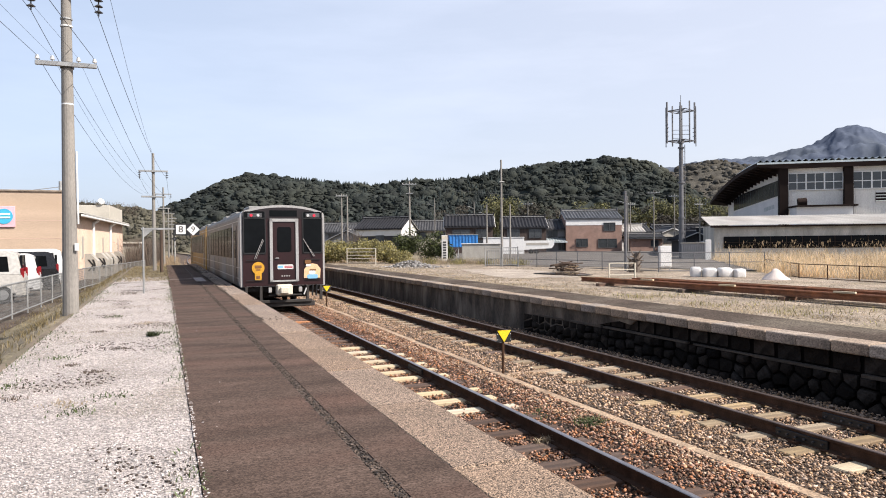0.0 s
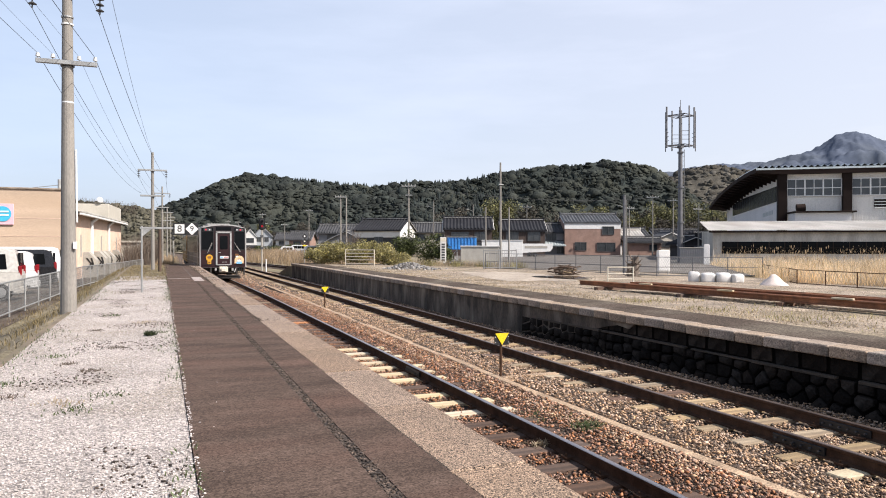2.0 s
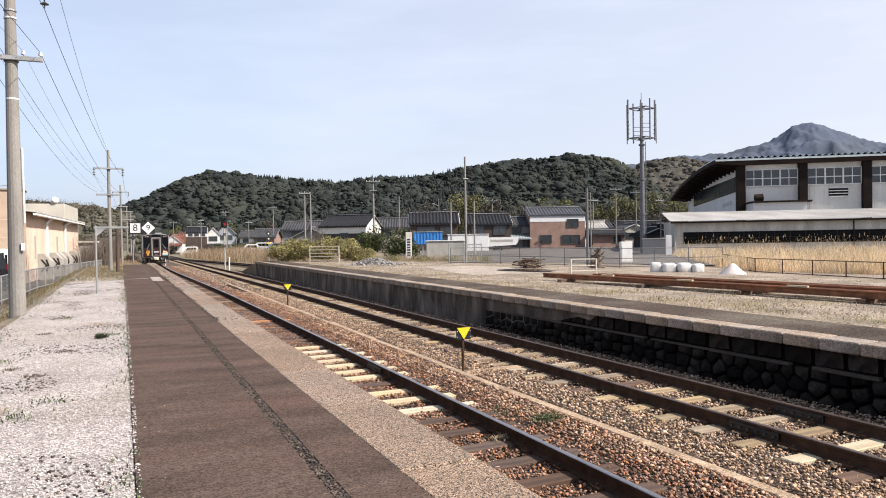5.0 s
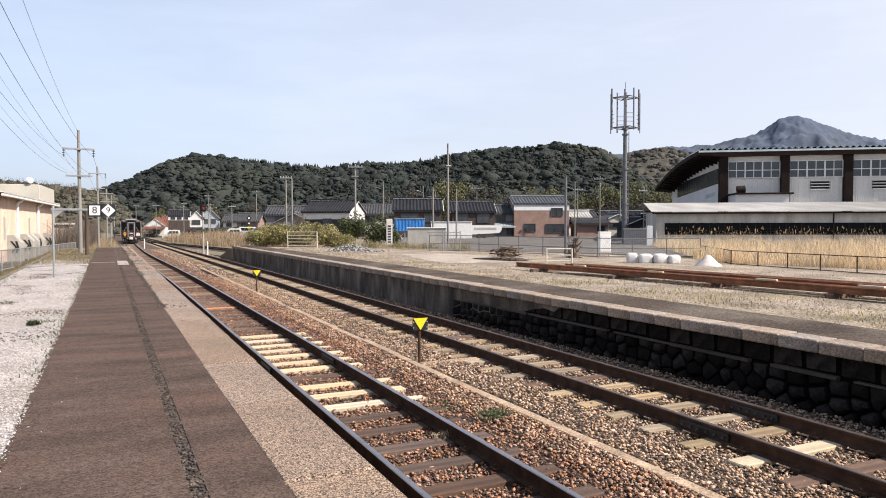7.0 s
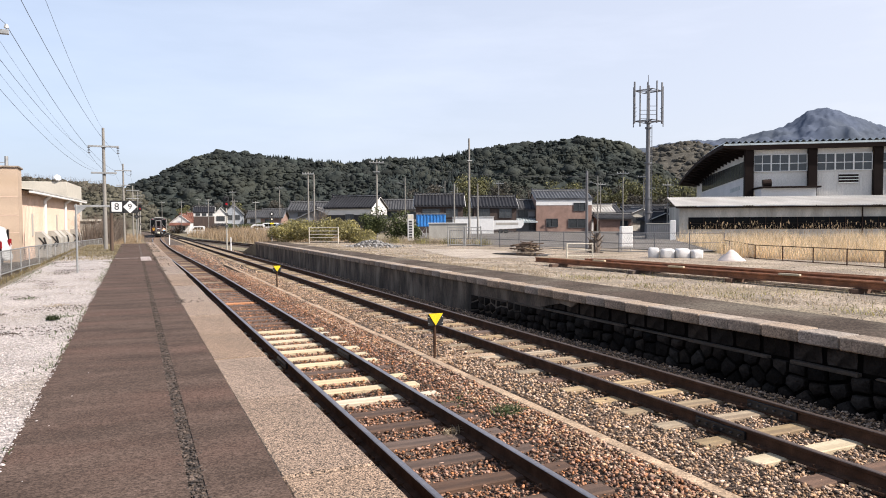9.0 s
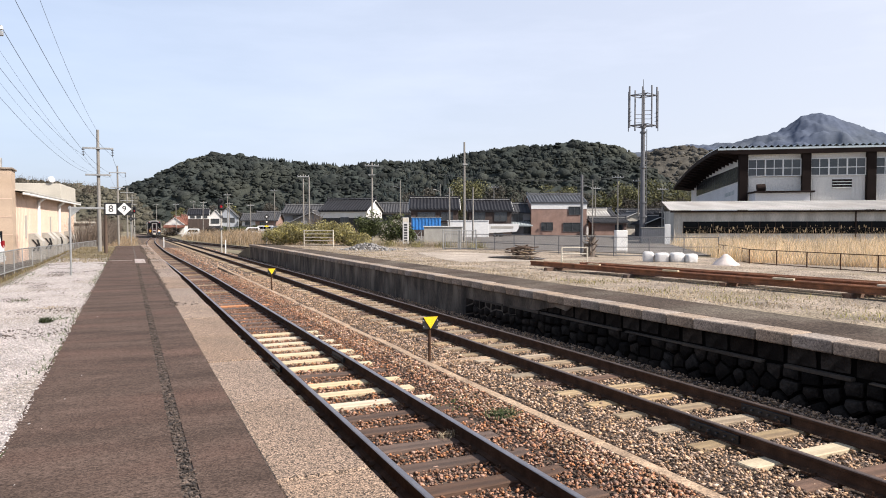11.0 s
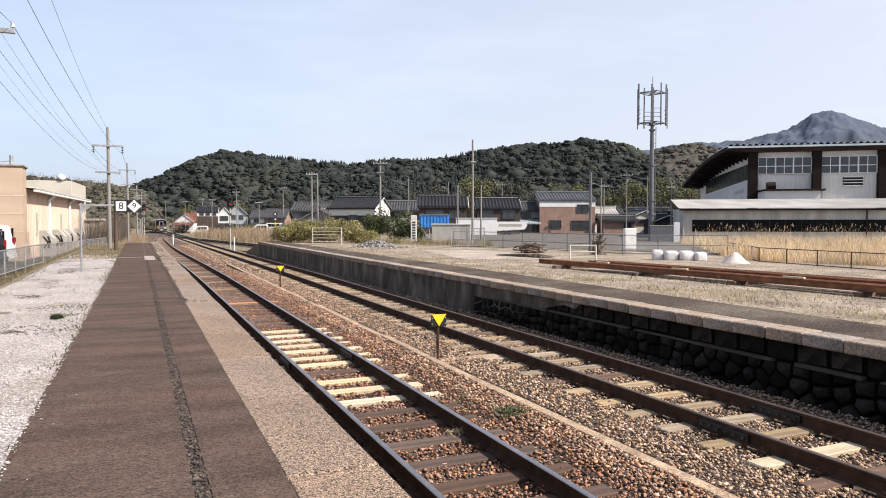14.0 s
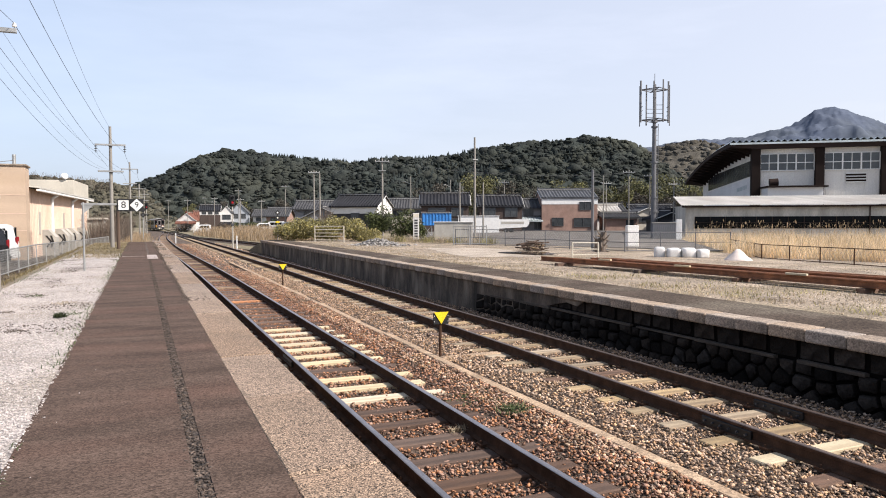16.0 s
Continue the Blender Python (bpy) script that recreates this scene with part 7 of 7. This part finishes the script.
for x, y, w, z, m, rm in ((62, 97, 8, 4.2, "pale_wall", "tile_gray"), (70, 92, 7, 4.0, "plaster_gray", "tile_black"), (66, 78, 6, 3.0, "plaster_gray", "tile_gray"), (72, 84, 7, 3.4, "boards", "tile_gray")):
    house("house among others behind the antenna mast", (x, y, G), -23, w, 6.5, z * 0.75, z, m, rm, [(1.0, z * 0.4, 1.4, 1.0), (w - 2.6, z * 0.4, 1.4, 1.0)])

for x, y, w, z, m, rm, lab in ((22.4, 176, 6.5, 4.8, "plaster", "tile_gray", "white house with grey tiles in the far village"), (29.5, 186, 6, 5.4, "pale_wall", "tile_black", "pale house with black tiles in the far village"), (31.5, 168, 7, 4.8, "boards", "tile_red", "brown house with red tiles in the far village"), (37, 152, 6, 4.6, "pale_wall", "tile_gray", "pale house with grey tiles in the far village"), (44, 138, 7, 4.4, "plaster_gray", "tile_gray", "grey house with grey tiles in the far village")):
    house(lab, (x, y, -0.9), -20, w, 6.5, z * 0.72, z, m, rm, [(0.8, z * 0.4, 1.3, 1.0), (w - 2.4, z * 0.4, 1.3, 1.0), (w / 2 - 0.6, 0.4, 1.3, 1.2)], lower=(-0.2, w * 0.6, z * 0.32, 1.2, rm))

# pale bamboo and mixed trees at the foot of the hill
M["olive"] = mat("olive_bamboo_leaves", (0.15, 0.145, 0.068), 0.85, var=0.4, scale=0.6, fine=5, bump=0.2, isl=0.5, spec=0.1)


def grove_tree(x, y, h, m, label):
    t = thing("tree", label, "tree", (x, y, -0.4), random.uniform(0, 360), "trees at the hill foot")
    bm = B()
    rod(bm, (0, 0, -0.2), (random.uniform(-0.2, 0.2), 0, h * 0.75), 0.16, 0.05, 7)
    for _ in range(6):
        z = h * random.uniform(0.3, 0.65)
        a = random.uniform(0, 6.28)
        rod(bm, (0, 0, z), (math.cos(a) * h * 0.22, math.sin(a) * h * 0.22, z + h * 0.2), 0.06, 0.02, 5)
    part("trunk", bm, M["twig"], t)
    cs = [(random.gauss(0, h * 0.17), random.gauss(0, h * 0.17), h * random.uniform(0.35, 0.95)) for _ in range(11)]
    ob = leaf_cloud("crown", cs, [(h * 0.16, h * 0.16, h * 0.13)] * 11, 1500, 0.17, M[m], "", "", "")
    for k in ("label", "category", "group"):
        if k in ob:
            del ob[k]
    ob.parent = t


random.seed(21)
for i in range(34):
    u = i / 33
    grove_tree(58 + 56 * u + random.uniform(-3, 3), 135 - 29 * u + random.uniform(-8, 8), random.uniform(6.5, 11.0), "olive" if i % 3 else "leaf_brown", "olive-leaved bamboo tree at the foot of the hill" if i % 3 else "half-bare brown tree at the foot of the hill")
for i in range(12):
    grove_tree(11 + 3.4 * i + random.uniform(-2, 2), 242 - 5 * i + random.uniform(-6, 6), random.uniform(4.5, 8.0), "olive" if i % 4 == 0 else "leaf_brown", "half-bare brown tree behind the far village")

house("low white house with a pale metal roof behind the outhouse", (60.0, 91.0, G), -23, 5.2, 5, 3.0, 3.8, "white", "shed_roof", [(0.8, 1.6, 1.4, 0.9), (3.2, 1.6, 1.2, 0.9)], over=0.2)
house("small pinkish house with a white roof edge", (65.0, 86.0, G), -23, 4.2, 5, 2.6, 3.5, "pale_wall", "tile_blue", [(0.8, 1.3, 1.2, 0.8)], gable="y", over=0.25)
# white yard wall, box store, blue skip, trailer, cabinet
def crate(name, label, category, loc, rz, w, d, h, m, ribs=0, lid=None):
    t = thing(name, label, category, loc, rz)
    bm = B()
    box(bm, 0, 0, 0, w, d, h, 0.02)
    part("body", bm, M[m], t)
    for i in range(ribs):
        bm = B()
        x = (i + 0.5) * w / ribs
        box(bm, x - 0.04, -0.06, 0.05, x + 0.04, 0.0, h - 0.03)
        part("rib", bm, M[m], t)
    if lid:
        bm = B()
        box(bm, -0.06, -0.08, h, w + 0.06, d + 0.06, h + 0.07, 0.01)
        part("lid", bm, M[lid], t)
    return t


crate("yard_wall", "white rendered yard wall before the dark houses", "wall", (34.2, 81.6, -0.3), -23, 5.2, 0.25, 2.15, "white", 0, "white")
tl = thing("trailer", "long white trailer parked before the dark houses", "trailer", (39.6, 80.8, -0.3), -23)
bm = B()
prism(bm, [(0, 0.55), (3.6, 0.75), (3.9, 1.2), (3.9, 1.75), (0, 1.75)], "y", 0, 1.6)
part("body", bm, M["white"], tl)
bm = B()
box(bm, 0.3, -0.02, 1.15, 3.2, 0.0, 1.45)
part("stripe", bm, M["concrete"], tl)
for x in (0.9, 1.6):
    bm = B()
    rod(bm, (x, -0.05, 0.32), (x, 0.18, 0.32), 0.32, seg=14)
    part("wheel", bm, M["tyre"], tl)
crate("store_box", "low white box store beside the gate", "store", (20.9, 57.4, -0.25), -23, 3.4, 2.2, 1.45, "concrete", 0, "plaster")
sk = crate("blue_container", "bright blue ribbed container on a steel stand", "container", (23.6, 67.2, 0.85), -23, 3.0, 1.8, 1.25, "blue", 9, "galv")
for x in (0.15, 1.0, 2.0, 2.85):
    bm = B()
    rod(bm, (x, 0.15, -1.15), (x, 0.15, 0.0), 0.05, seg=6)
    part("leg", bm, M["galv"], sk)
bm = B()
rod(bm, (0.15, 0.1, -1.1), (1.0, 0.1, 0.0), 0.03, seg=5)
rod(bm, (1.0, 0.1, -1.1), (0.15, 0.1, 0.0), 0.03, seg=5)
part("brace", bm, M["galv"], sk)
crate("sheet_metal_screen", "grey corrugated sheet screen beside the antenna mast", "screen", (35.0, 45.6, -0.3), -34, 2.0, 0.12, 1.4, "plaster_gray", 12, "concrete")
crate("notice_board", "upright white board standing by the long shed", "board", (35.0, 42.9, -0.3), -34, 0.42, 0.10, 1.7, "white")
sb = thing("roadside_sign", "narrow white standing sign with bars of writing", "sign", (18.35, 55.2, -0.2), -20)
bm = B()
box(bm, -0.25, -0.05, 0.0, 0.25, 0.05, 2.2, 0.02)
bdy = part("panel", bm, M["plaster"], sb)
bm = B()
box(bm, -0.23, -0.06, 1.85, 0.23, -0.045, 2.15)
part("head_bar", bm, M["cream"], bdy)
for k in range(7):
    bm = B()
    box(bm, -0.14, -0.06, 0.20 + k * 0.22, 0.14, -0.046, 0.35 + k * 0.22)
    part("writing_bar", bm, M["tile_gray"], bdy)
cb = thing("equipment_cabinet", "white steel equipment cabinet on legs by the fence", "cabinet", (21.0, 30.4, -0.18), -23)
bm = B()
box(bm, -0.30, -0.2, 0.18, 0.30, 0.2, 1.30, 0.02)
bdy = part("body", bm, M["white"], cb)
bm = B()
box(bm, -0.27, -0.215, 0.24, 0.27, -0.198, 1.09, 0.004)
part("door", bm, M["white"], bdy)
for x in (-0.25, 0.25):
    bm = B()
    rod(bm, (x, 0, -0.05), (x, 0, 0.2), 0.03, seg=6)
    part("leg", bm, M["galv"], cb)
car("dark car parked under the shed roof", (57.5, 68.5, -0.35), 60, 4.2, 1.7, 1.5, M["car_black"], False)
for x, y in ((27.5, 138), (31.5, 136), (21.5, 141), (35.2, 133.5)):
    car("white van on the village road", (x, y, -0.72), -23, 4.2, 1.7, 1.9, M["car_white"], True)

for x, y, z in ((8.9, 152, -1.28), (18.4, 137, -0.95), (22.0, 131.5, -0.8)):
    car("white van parked behind the reeds", (x, y, z), -8, 3.6, 1.6, 1.85, M["car_white"], True)

for x, y, w in ((9.2, 158, 1.2), (13.4, 160, 1.5), (17.0, 162, 1.3), (19.8, 156, 1.8), (22.6, 148, 1.6), (6.2, 180, 1.4), (25.8, 140, 1.5)):
    zg = ground_z(x, y)
    cs = [(x + random.uniform(-1, 1) * w, y + random.uniform(-0.8, 0.8), zg + random.uniform(0.4, 1.7)) for _ in range(8)]
    leaf_cloud("hedge", cs, [(0.6 * w, 0.6, 0.55)] * 8, 900, 0.12, M["shrub"] if x > 15 else M["twig"], "low garden hedge before the far houses")

# ---- poles of the village ----
V = "slim grey utility pole among the houses"
utility_pole((19.3, 66.9, -0.3), 7.8, 0.11, 0.075, [(7.5, 0.7, "pin"), (6.6, 0.35, "bar")], V, -23, lamp=False)
utility_pole((26.4, 60.6, -0.3), 9.5, 0.12, 0.085, [(7.4, 0.25, "bar")], "tall bare grey pole behind the field gate", 0)
utility_pole((14.2, 74.5, -0.5), 7.2, 0.10, 0.07, [(6.95, 0.6, "pin")], V, -10)
utility_pole((14.75, 74.2, -0.5), 6.9, 0.10, 0.07, [], "leaning grey prop pole", 0)
utility_pole((18.3, 30.1, -0.15), 4.1, 0.075, 0.065, [], "grey steel pole beside the stump", 0, "tower")
for x, y, h, lamp in ((16.5, 155, 8.8, 0), (21.8, 131, 8.7, 0), (36.0, 103.4, 8.6, 1), (24.7, 60.3, 5.3, 0), (26.7, 59.4, 5.3, 0), (54.5, 73.7, 8.1, 0), (57.5, 83.2, 8.0, 1), (41.7, 101, 8.0, 1), (52.8, 63.5, 6.1, 0), (48.5, 96, 7.8, 0), (61.5, 88, 7.5, 0), (63, 80, 8.2, 0), (45.2, 104, 7.2, 1), (12.0, 160, 6.5, 0), (17.2, 158, 7.0, 0), (14.5, 186, 8.0, 0), (20.4, 150, 6.5, 0), (8.2, 188, 7.5, 0), (12.5, 190, 8.2, 0), (4.5, 212, 8.0, 0)):
    utility_pole((x, y, -0.4 if y < 130 else -0.8), h, 0.095, 0.06, [(h - 0.35, 0.75, "pin")] if not lamp and h > 5.5 else [], V, -23 + 20 * (x % 3 - 1), lamp=bool(lamp))
for a, b in (((19.3, 66.9, 7.2), (54.5, 73.7, 7.3)), ((14.2, 74.5, 6.3), (16.5, 155, 7.6)), ((21.8, 131, 7.6), (36.0, 103.4, 7.9))):
    curve_wire("power_line", sag(a, b, 0.8), 0.012, None, "thin black cable between village poles")

# ---- signals and crossing lights ----
def signal(loc, h, label):
    s = thing("railway_signal", label, "railway signal", loc, 0, "signals")
    bm = B()
    rod(bm, (0, 0, -0.1), (0, 0, h), 0.07, 0.06, 10)
    part("mast", bm, M["concrete"], s)
    bm = B()
    box(bm, -0.28, -0.16, h - 0.62, 0.28, 0.02, h + 0.45, 0.12)
    hd = part("head", bm, M["black"], s)
    for z, m in ((h + 0.1, M["black"]), (h - 0.28, M["signal_red"])):
        bm = B()
        rod(bm, (0, -0.20, z), (0, -0.15, z), 0.10, seg=14)
        part("lens", bm, m, hd)
        bm = B()
        rod(bm, (0, -0.36, z + 0.06), (0, -0.15, z + 0.06), 0.11, 0.11, 10, False)
        part("hood", bm, M["black"], hd)
    for z in (h * 0.45, h * 0.7):
        bm = B()
        box(bm, -0.13, -0.12, z, 0.13, 0.12, z + 0.22, 0.02)
        part("box", bm, M["dark_steel"], s)
    for i in range(6):
        bm = B()
        rod(bm, (-0.16, 0.08, 0.6 + i * 0.35), (0.16, 0.08, 0.6 + i * 0.35), 0.014, seg=5)
        part("rung", bm, M["galv"], s)
    return s


M["signal_red"] = glow("red_signal_light", (0.55, 0.02, 0.03), 0.7)
signal((4.93, 66.8, -1.0), 4.35, "concrete signal mast showing a red light by the siding")
signal((-1.85, 119.4, -1.2), 5.0, "distant signal mast showing a red light beside the line")
for x, y, z in ((5.0, 64.5, -1.0), (0.9, 86.3, -1.1)):
    bm = B()
    rod(bm, (0, 0, -0.1), (0, 0, 1.05), 0.055, seg=10)
    bmesh.ops.create_uvsphere(bm, u_segments=10, v_segments=5, radius=0.055, matrix=pose(0, 0, 1.05))
    p = part("marker_post", bm, M["white"])
    p.location = (x, y, z)
    tagged(p, "short white marker post in the ballast", "post", "marker posts")
for loc, disc in (((10.6, 76, -1.1), True), ((-2.5, 82, -0.75), False)):
    c = thing("crossing_signal", "crossing signal with diamond boards on a thin post", "signal", loc, 0, "crossing signals")
    bm = B()
    rod(bm, (0, 0, -0.15), (0, 0, 3.6), 0.05, seg=8)
    part("post", bm, M["galv"], c)
    for z, face in ((3.35, "white"), (2.8, "cream")):
        bm = B()
        prism(bm, [(0, z - 0.30), (0.30, z), (0, z + 0.30), (-0.30, z)], "y", -0.09, -0.06)
        bd = part("board", bm, M["black"], c)
        bm = B()
        rod(bm, (0, -0.11, z), (0, -0.09, z), 0.085, seg=12)
        part("lamp", bm, M[face if disc else "dark_steel"], bd)
    if disc:
        bm = B()
        box(bm, -0.2, -0.09, 2.28, 0.2, -0.06, 2.42)
        part("plate", bm, M["yellow"], c, "yellow plate")
        bm = B()
        rod(bm, (0.3, -0.09, 1.15), (0.3, -0.06, 1.15), 0.16, seg=14)
        part("disc", bm, M["yellow"], c, "yellow disc")

# ---- small repeated pieces ----
def piece_mesh(name, bm, material):
    me = bpy.data.meshes.new(name)
    bm.to_mesh(me)
    bm.free()
    me.materials.append(material)
    return me


bm = B()
box(bm, -1.05, -0.11, -0.16, 1.05, 0.11, 0, 0.012)
sl_light = piece_mesh("sleeper", bm, M["sleeper_light"])
sleeper_meshes = [sl_light]
for key in ("sleeper_dark", "sleeper_tan", "sleeper_orange"):
    me = sl_light.copy()
    me.materials.clear()
    me.materials.append(M[key])
    sleeper_meshes.append(me)
for c, who in ((centre_1, 0), (centre_2, 2)):
    for i in range(-8, 215):
        y = 0.05 + 0.65 * i
        if who == 0:
            k = 0 if 9.0 < y < 16.3 and i not in (17,) else 1
            if 21.2 < y < 21.9:
                k = 3
            elif y > 24 and i % 5 == 0:
                k = 2
        else:
            k = 2 if i % 7 else 1
            if 5.2 < y < 5.8:
                k = 0
        ob = new("sleeper", sleeper_meshes[k])
        ob.parent = rails[who]
        ob.matrix_basis = pose(c(y) + random.uniform(-0.04, 0.04), y + random.uniform(-0.02, 0.02), RAIL_Z - 0.153 + drop(y) + random.uniform(-0.006, 0.004), 0, 0, random.uniform(-1.2, 1.2))

bm = B()
box(bm, -0.075, 0.01, -0.095, 0.075, 1.94, 0, 0.012)
tslab = piece_mesh("trough_slab", bm, M["strip"])
for i in range(21):
    ob = new("trough_slab", tslab)
    ob.parent = trough
    ob.matrix_basis = pose(1.855 + random.uniform(-0.015, 0.015), 0.5 + 1.95 * i, -0.895 + random.uniform(-0.01, 0.01), 0, random.uniform(-2, 2), random.uniform(-0.5, 0.5))

# platform edge slabs
bm = B()
box(bm, -0.27, 0.006, -0.17, 0.27, 1.794, 0, 0.014)
slab = piece_mesh("edge_slab", bm, M["edge"])
for i in range(-7, 29):
    ob = new("edge_slab", slab)
    ob.parent = plat
    ob.matrix_basis = pose(-1.812 + random.uniform(-0.008, 0.008), 0.35 + 1.8 * i, P1 + random.uniform(-0.006, 0.004), 0, random.uniform(-0.3, 0.3), random.uniform(-0.15, 0.15))

# coping stones of the far platform
bm = B()
box(bm, -0.21, 0.005, -0.165, 0.21, 0.595, 0, 0.016)
cop = piece_mesh("coping_stone", bm, M["coping"])
for i in range(-20, 88):
    ob = new("coping_stone", cop)
    ob.parent = wall2
    ob.matrix_basis = pose(X2 + 0.21 + random.uniform(-0.012, 0.012), 0.2 + 0.6 * i, P2 + random.uniform(-0.008, 0.006), 0, random.uniform(-0.8, 0.8), random.uniform(-0.5, 0.5))

# wall: squared stones over a ledge over rough polygonal stones near by, cast panels further off
def stone_mesh(name, w, h, d, mtl, uneven):
    bm = B()
    r = bmesh.ops.create_grid(bm, x_segments=3, y_segments=3, size=0.5)
    for v in bm.verts:
        ex = 1 if abs(v.co.x) > 0.4 and abs(v.co.y) > 0.4 else 0
        v.co = Vector((-(0.0 if (abs(v.co.x) > 0.4 or abs(v.co.y) > 0.4) else d) + random.uniform(-0.2, 0.2) * d, (v.co.x * (1 - uneven * ex * random.uniform(0.1, 0.5)) + random.uniform(-uneven, uneven) * 0.10) * w, (v.co.y * (1 - uneven * ex * random.uniform(0.1, 0.5)) + random.uniform(-uneven, uneven) * 0.10) * h))
    bmesh.ops.recalc_face_normals(bm, faces=bm.faces)
    edge = [e for e in bm.edges if e.is_boundary]
    ext = bmesh.ops.extrude_edge_only(bm, edges=edge)
    for v in [q for q in ext["geom"] if isinstance(q, bmesh.types.BMVert)]:
        v.co.x = 0.10
        v.co.y *= 0.9
        v.co.z *= 0.9
    bmesh.ops.recalc_face_normals(bm, faces=bm.faces)
    return piece_mesh(name, bm, mtl)


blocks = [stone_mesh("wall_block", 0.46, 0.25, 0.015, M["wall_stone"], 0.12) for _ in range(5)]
bm = B()
box(bm, 0, 0.01, -0.84, 0.12, 1.79, 0, 0.01)
panel = piece_mesh("wall_panel", bm, M["wall_panel"])
y = -2.0
while y < 16.9:
    if y < 13.2 or random.random() < 0.4:
        ob = new("wall_block", random.choice(blocks))
        ob.parent = wall2
        ob.matrix_basis = pose(5.385, y + 0.24, -0.30 + random.uniform(-0.01, 0.01), random.uniform(-2, 2), 0, random.uniform(-2, 2)) @ Matrix.Scale(random.uniform(0.88, 0.97), 4)
    y += 0.50


def cell(p, others, y0, y1, z0, z1):
    """The patch of wall nearest to p, as a convex outline."""
    poly = [Vector(q) for q in ((y0, z0), (y1, z0), (y1, z1), (y0, z1))]
    for q in others:
        d = q - p
        if d.length > 0.95 or d.length < 1e-6:
            continue
        mid, out = (p + q) / 2, []
        for a, b in zip(poly, poly[1:] + poly[:1]):
            sa, sb = (a - mid).dot(d), (b - mid).dot(d)
            if sa <= 0:
                out.append(a)
            if sa * sb < 0:
                out.append(a + (b - a) * (sa / (sa - sb)))
        poly = out
        if len(poly) < 3:
            return []
    return poly


seeds = []
for row in range(3):
    y = -2.0 + 0.15 * (row % 2)
    while y < 16.7:
        seeds.append(Vector((y + random.uniform(-0.05, 0.05), -0.545 - row * 0.195 + random.uniform(-0.055, 0.055))))
        y += random.uniform(0.25, 0.35)
for p in seeds:
    poly = cell(p, seeds, p.x - 0.4, p.x + 0.4, -1.0, -0.455)
    if len(poly) < 3:
        continue
    c = sum(poly, Vector((0, 0))) / len(poly)
    gap, bulge = random.uniform(0.70, 0.92), random.uniform(0.02, 0.075)
    bm = B()
    rings = [[bm.verts.new((x, (q.x - c.x) * f * gap, (q.y - c.y) * f * gap)) for q in poly] for x, f in ((0.06, 1.0), (-0.012 + random.uniform(-0.01, 0.01), 0.97), (-bulge, 0.72))]
    mid = bm.verts.new((-bulge - random.uniform(-0.008, 0.02), random.uniform(-0.03, 0.03), random.uniform(-0.03, 0.03)))
    k = len(poly)
    for a, b in zip(rings, rings[1:]):
        for q in range(k):
            bm.faces.new((a[q], a[(q + 1) % k], b[(q + 1) % k], b[q]))
    for q in range(k):
        bm.faces.new((rings[2][q], rings[2][(q + 1) % k], mid))
    bmesh.ops.recalc_face_normals(bm, faces=bm.faces)
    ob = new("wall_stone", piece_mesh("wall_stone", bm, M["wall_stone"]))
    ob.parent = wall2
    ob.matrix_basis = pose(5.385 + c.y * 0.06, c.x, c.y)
for i in range(20):
    ob = new("wall_panel", panel)
    ob.parent = wall2
    ob.matrix_basis = pose(5.335, 17.0 + 1.8 * i, P2 - 0.17 , 0, 0, random.uniform(-0.3, 0.3))
# concrete facing that breaks off raggedly over the stones
bm = B()
low = [(12.2 + 0.4 * k, -0.30 - 0.60 * smooth_step(12.5, 16.2, 12.2 + 0.4 * k) + random.uniform(-0.05, 0.05)) for k in range(13)]
prism(bm, [(17.02, -0.172), (12.0, -0.172)] + [(a, float(c)) for a, c in low[:-1]] + [(17.02, -0.95)], "x", 5.338, 5.43)
part("wall_facing", bm, M["wall_panel"], wall2, "broken concrete facing")
bm = B()
y = -2.0
while y < 15.5:
    ln = random.uniform(0.9, 2.0)
    box(bm, 5.31, y, -0.475 + random.uniform(-0.012, 0.012), 5.40, y + ln, -0.435 + random.uniform(-0.01, 0.01), 0.008)
    y += ln + (random.uniform(0.05, 0.6) if random.random() < 0.4 else 0.0)
part("wall_ledge", bm, M["wall_concrete"], wall2, "broken mortar ledge")


motions()
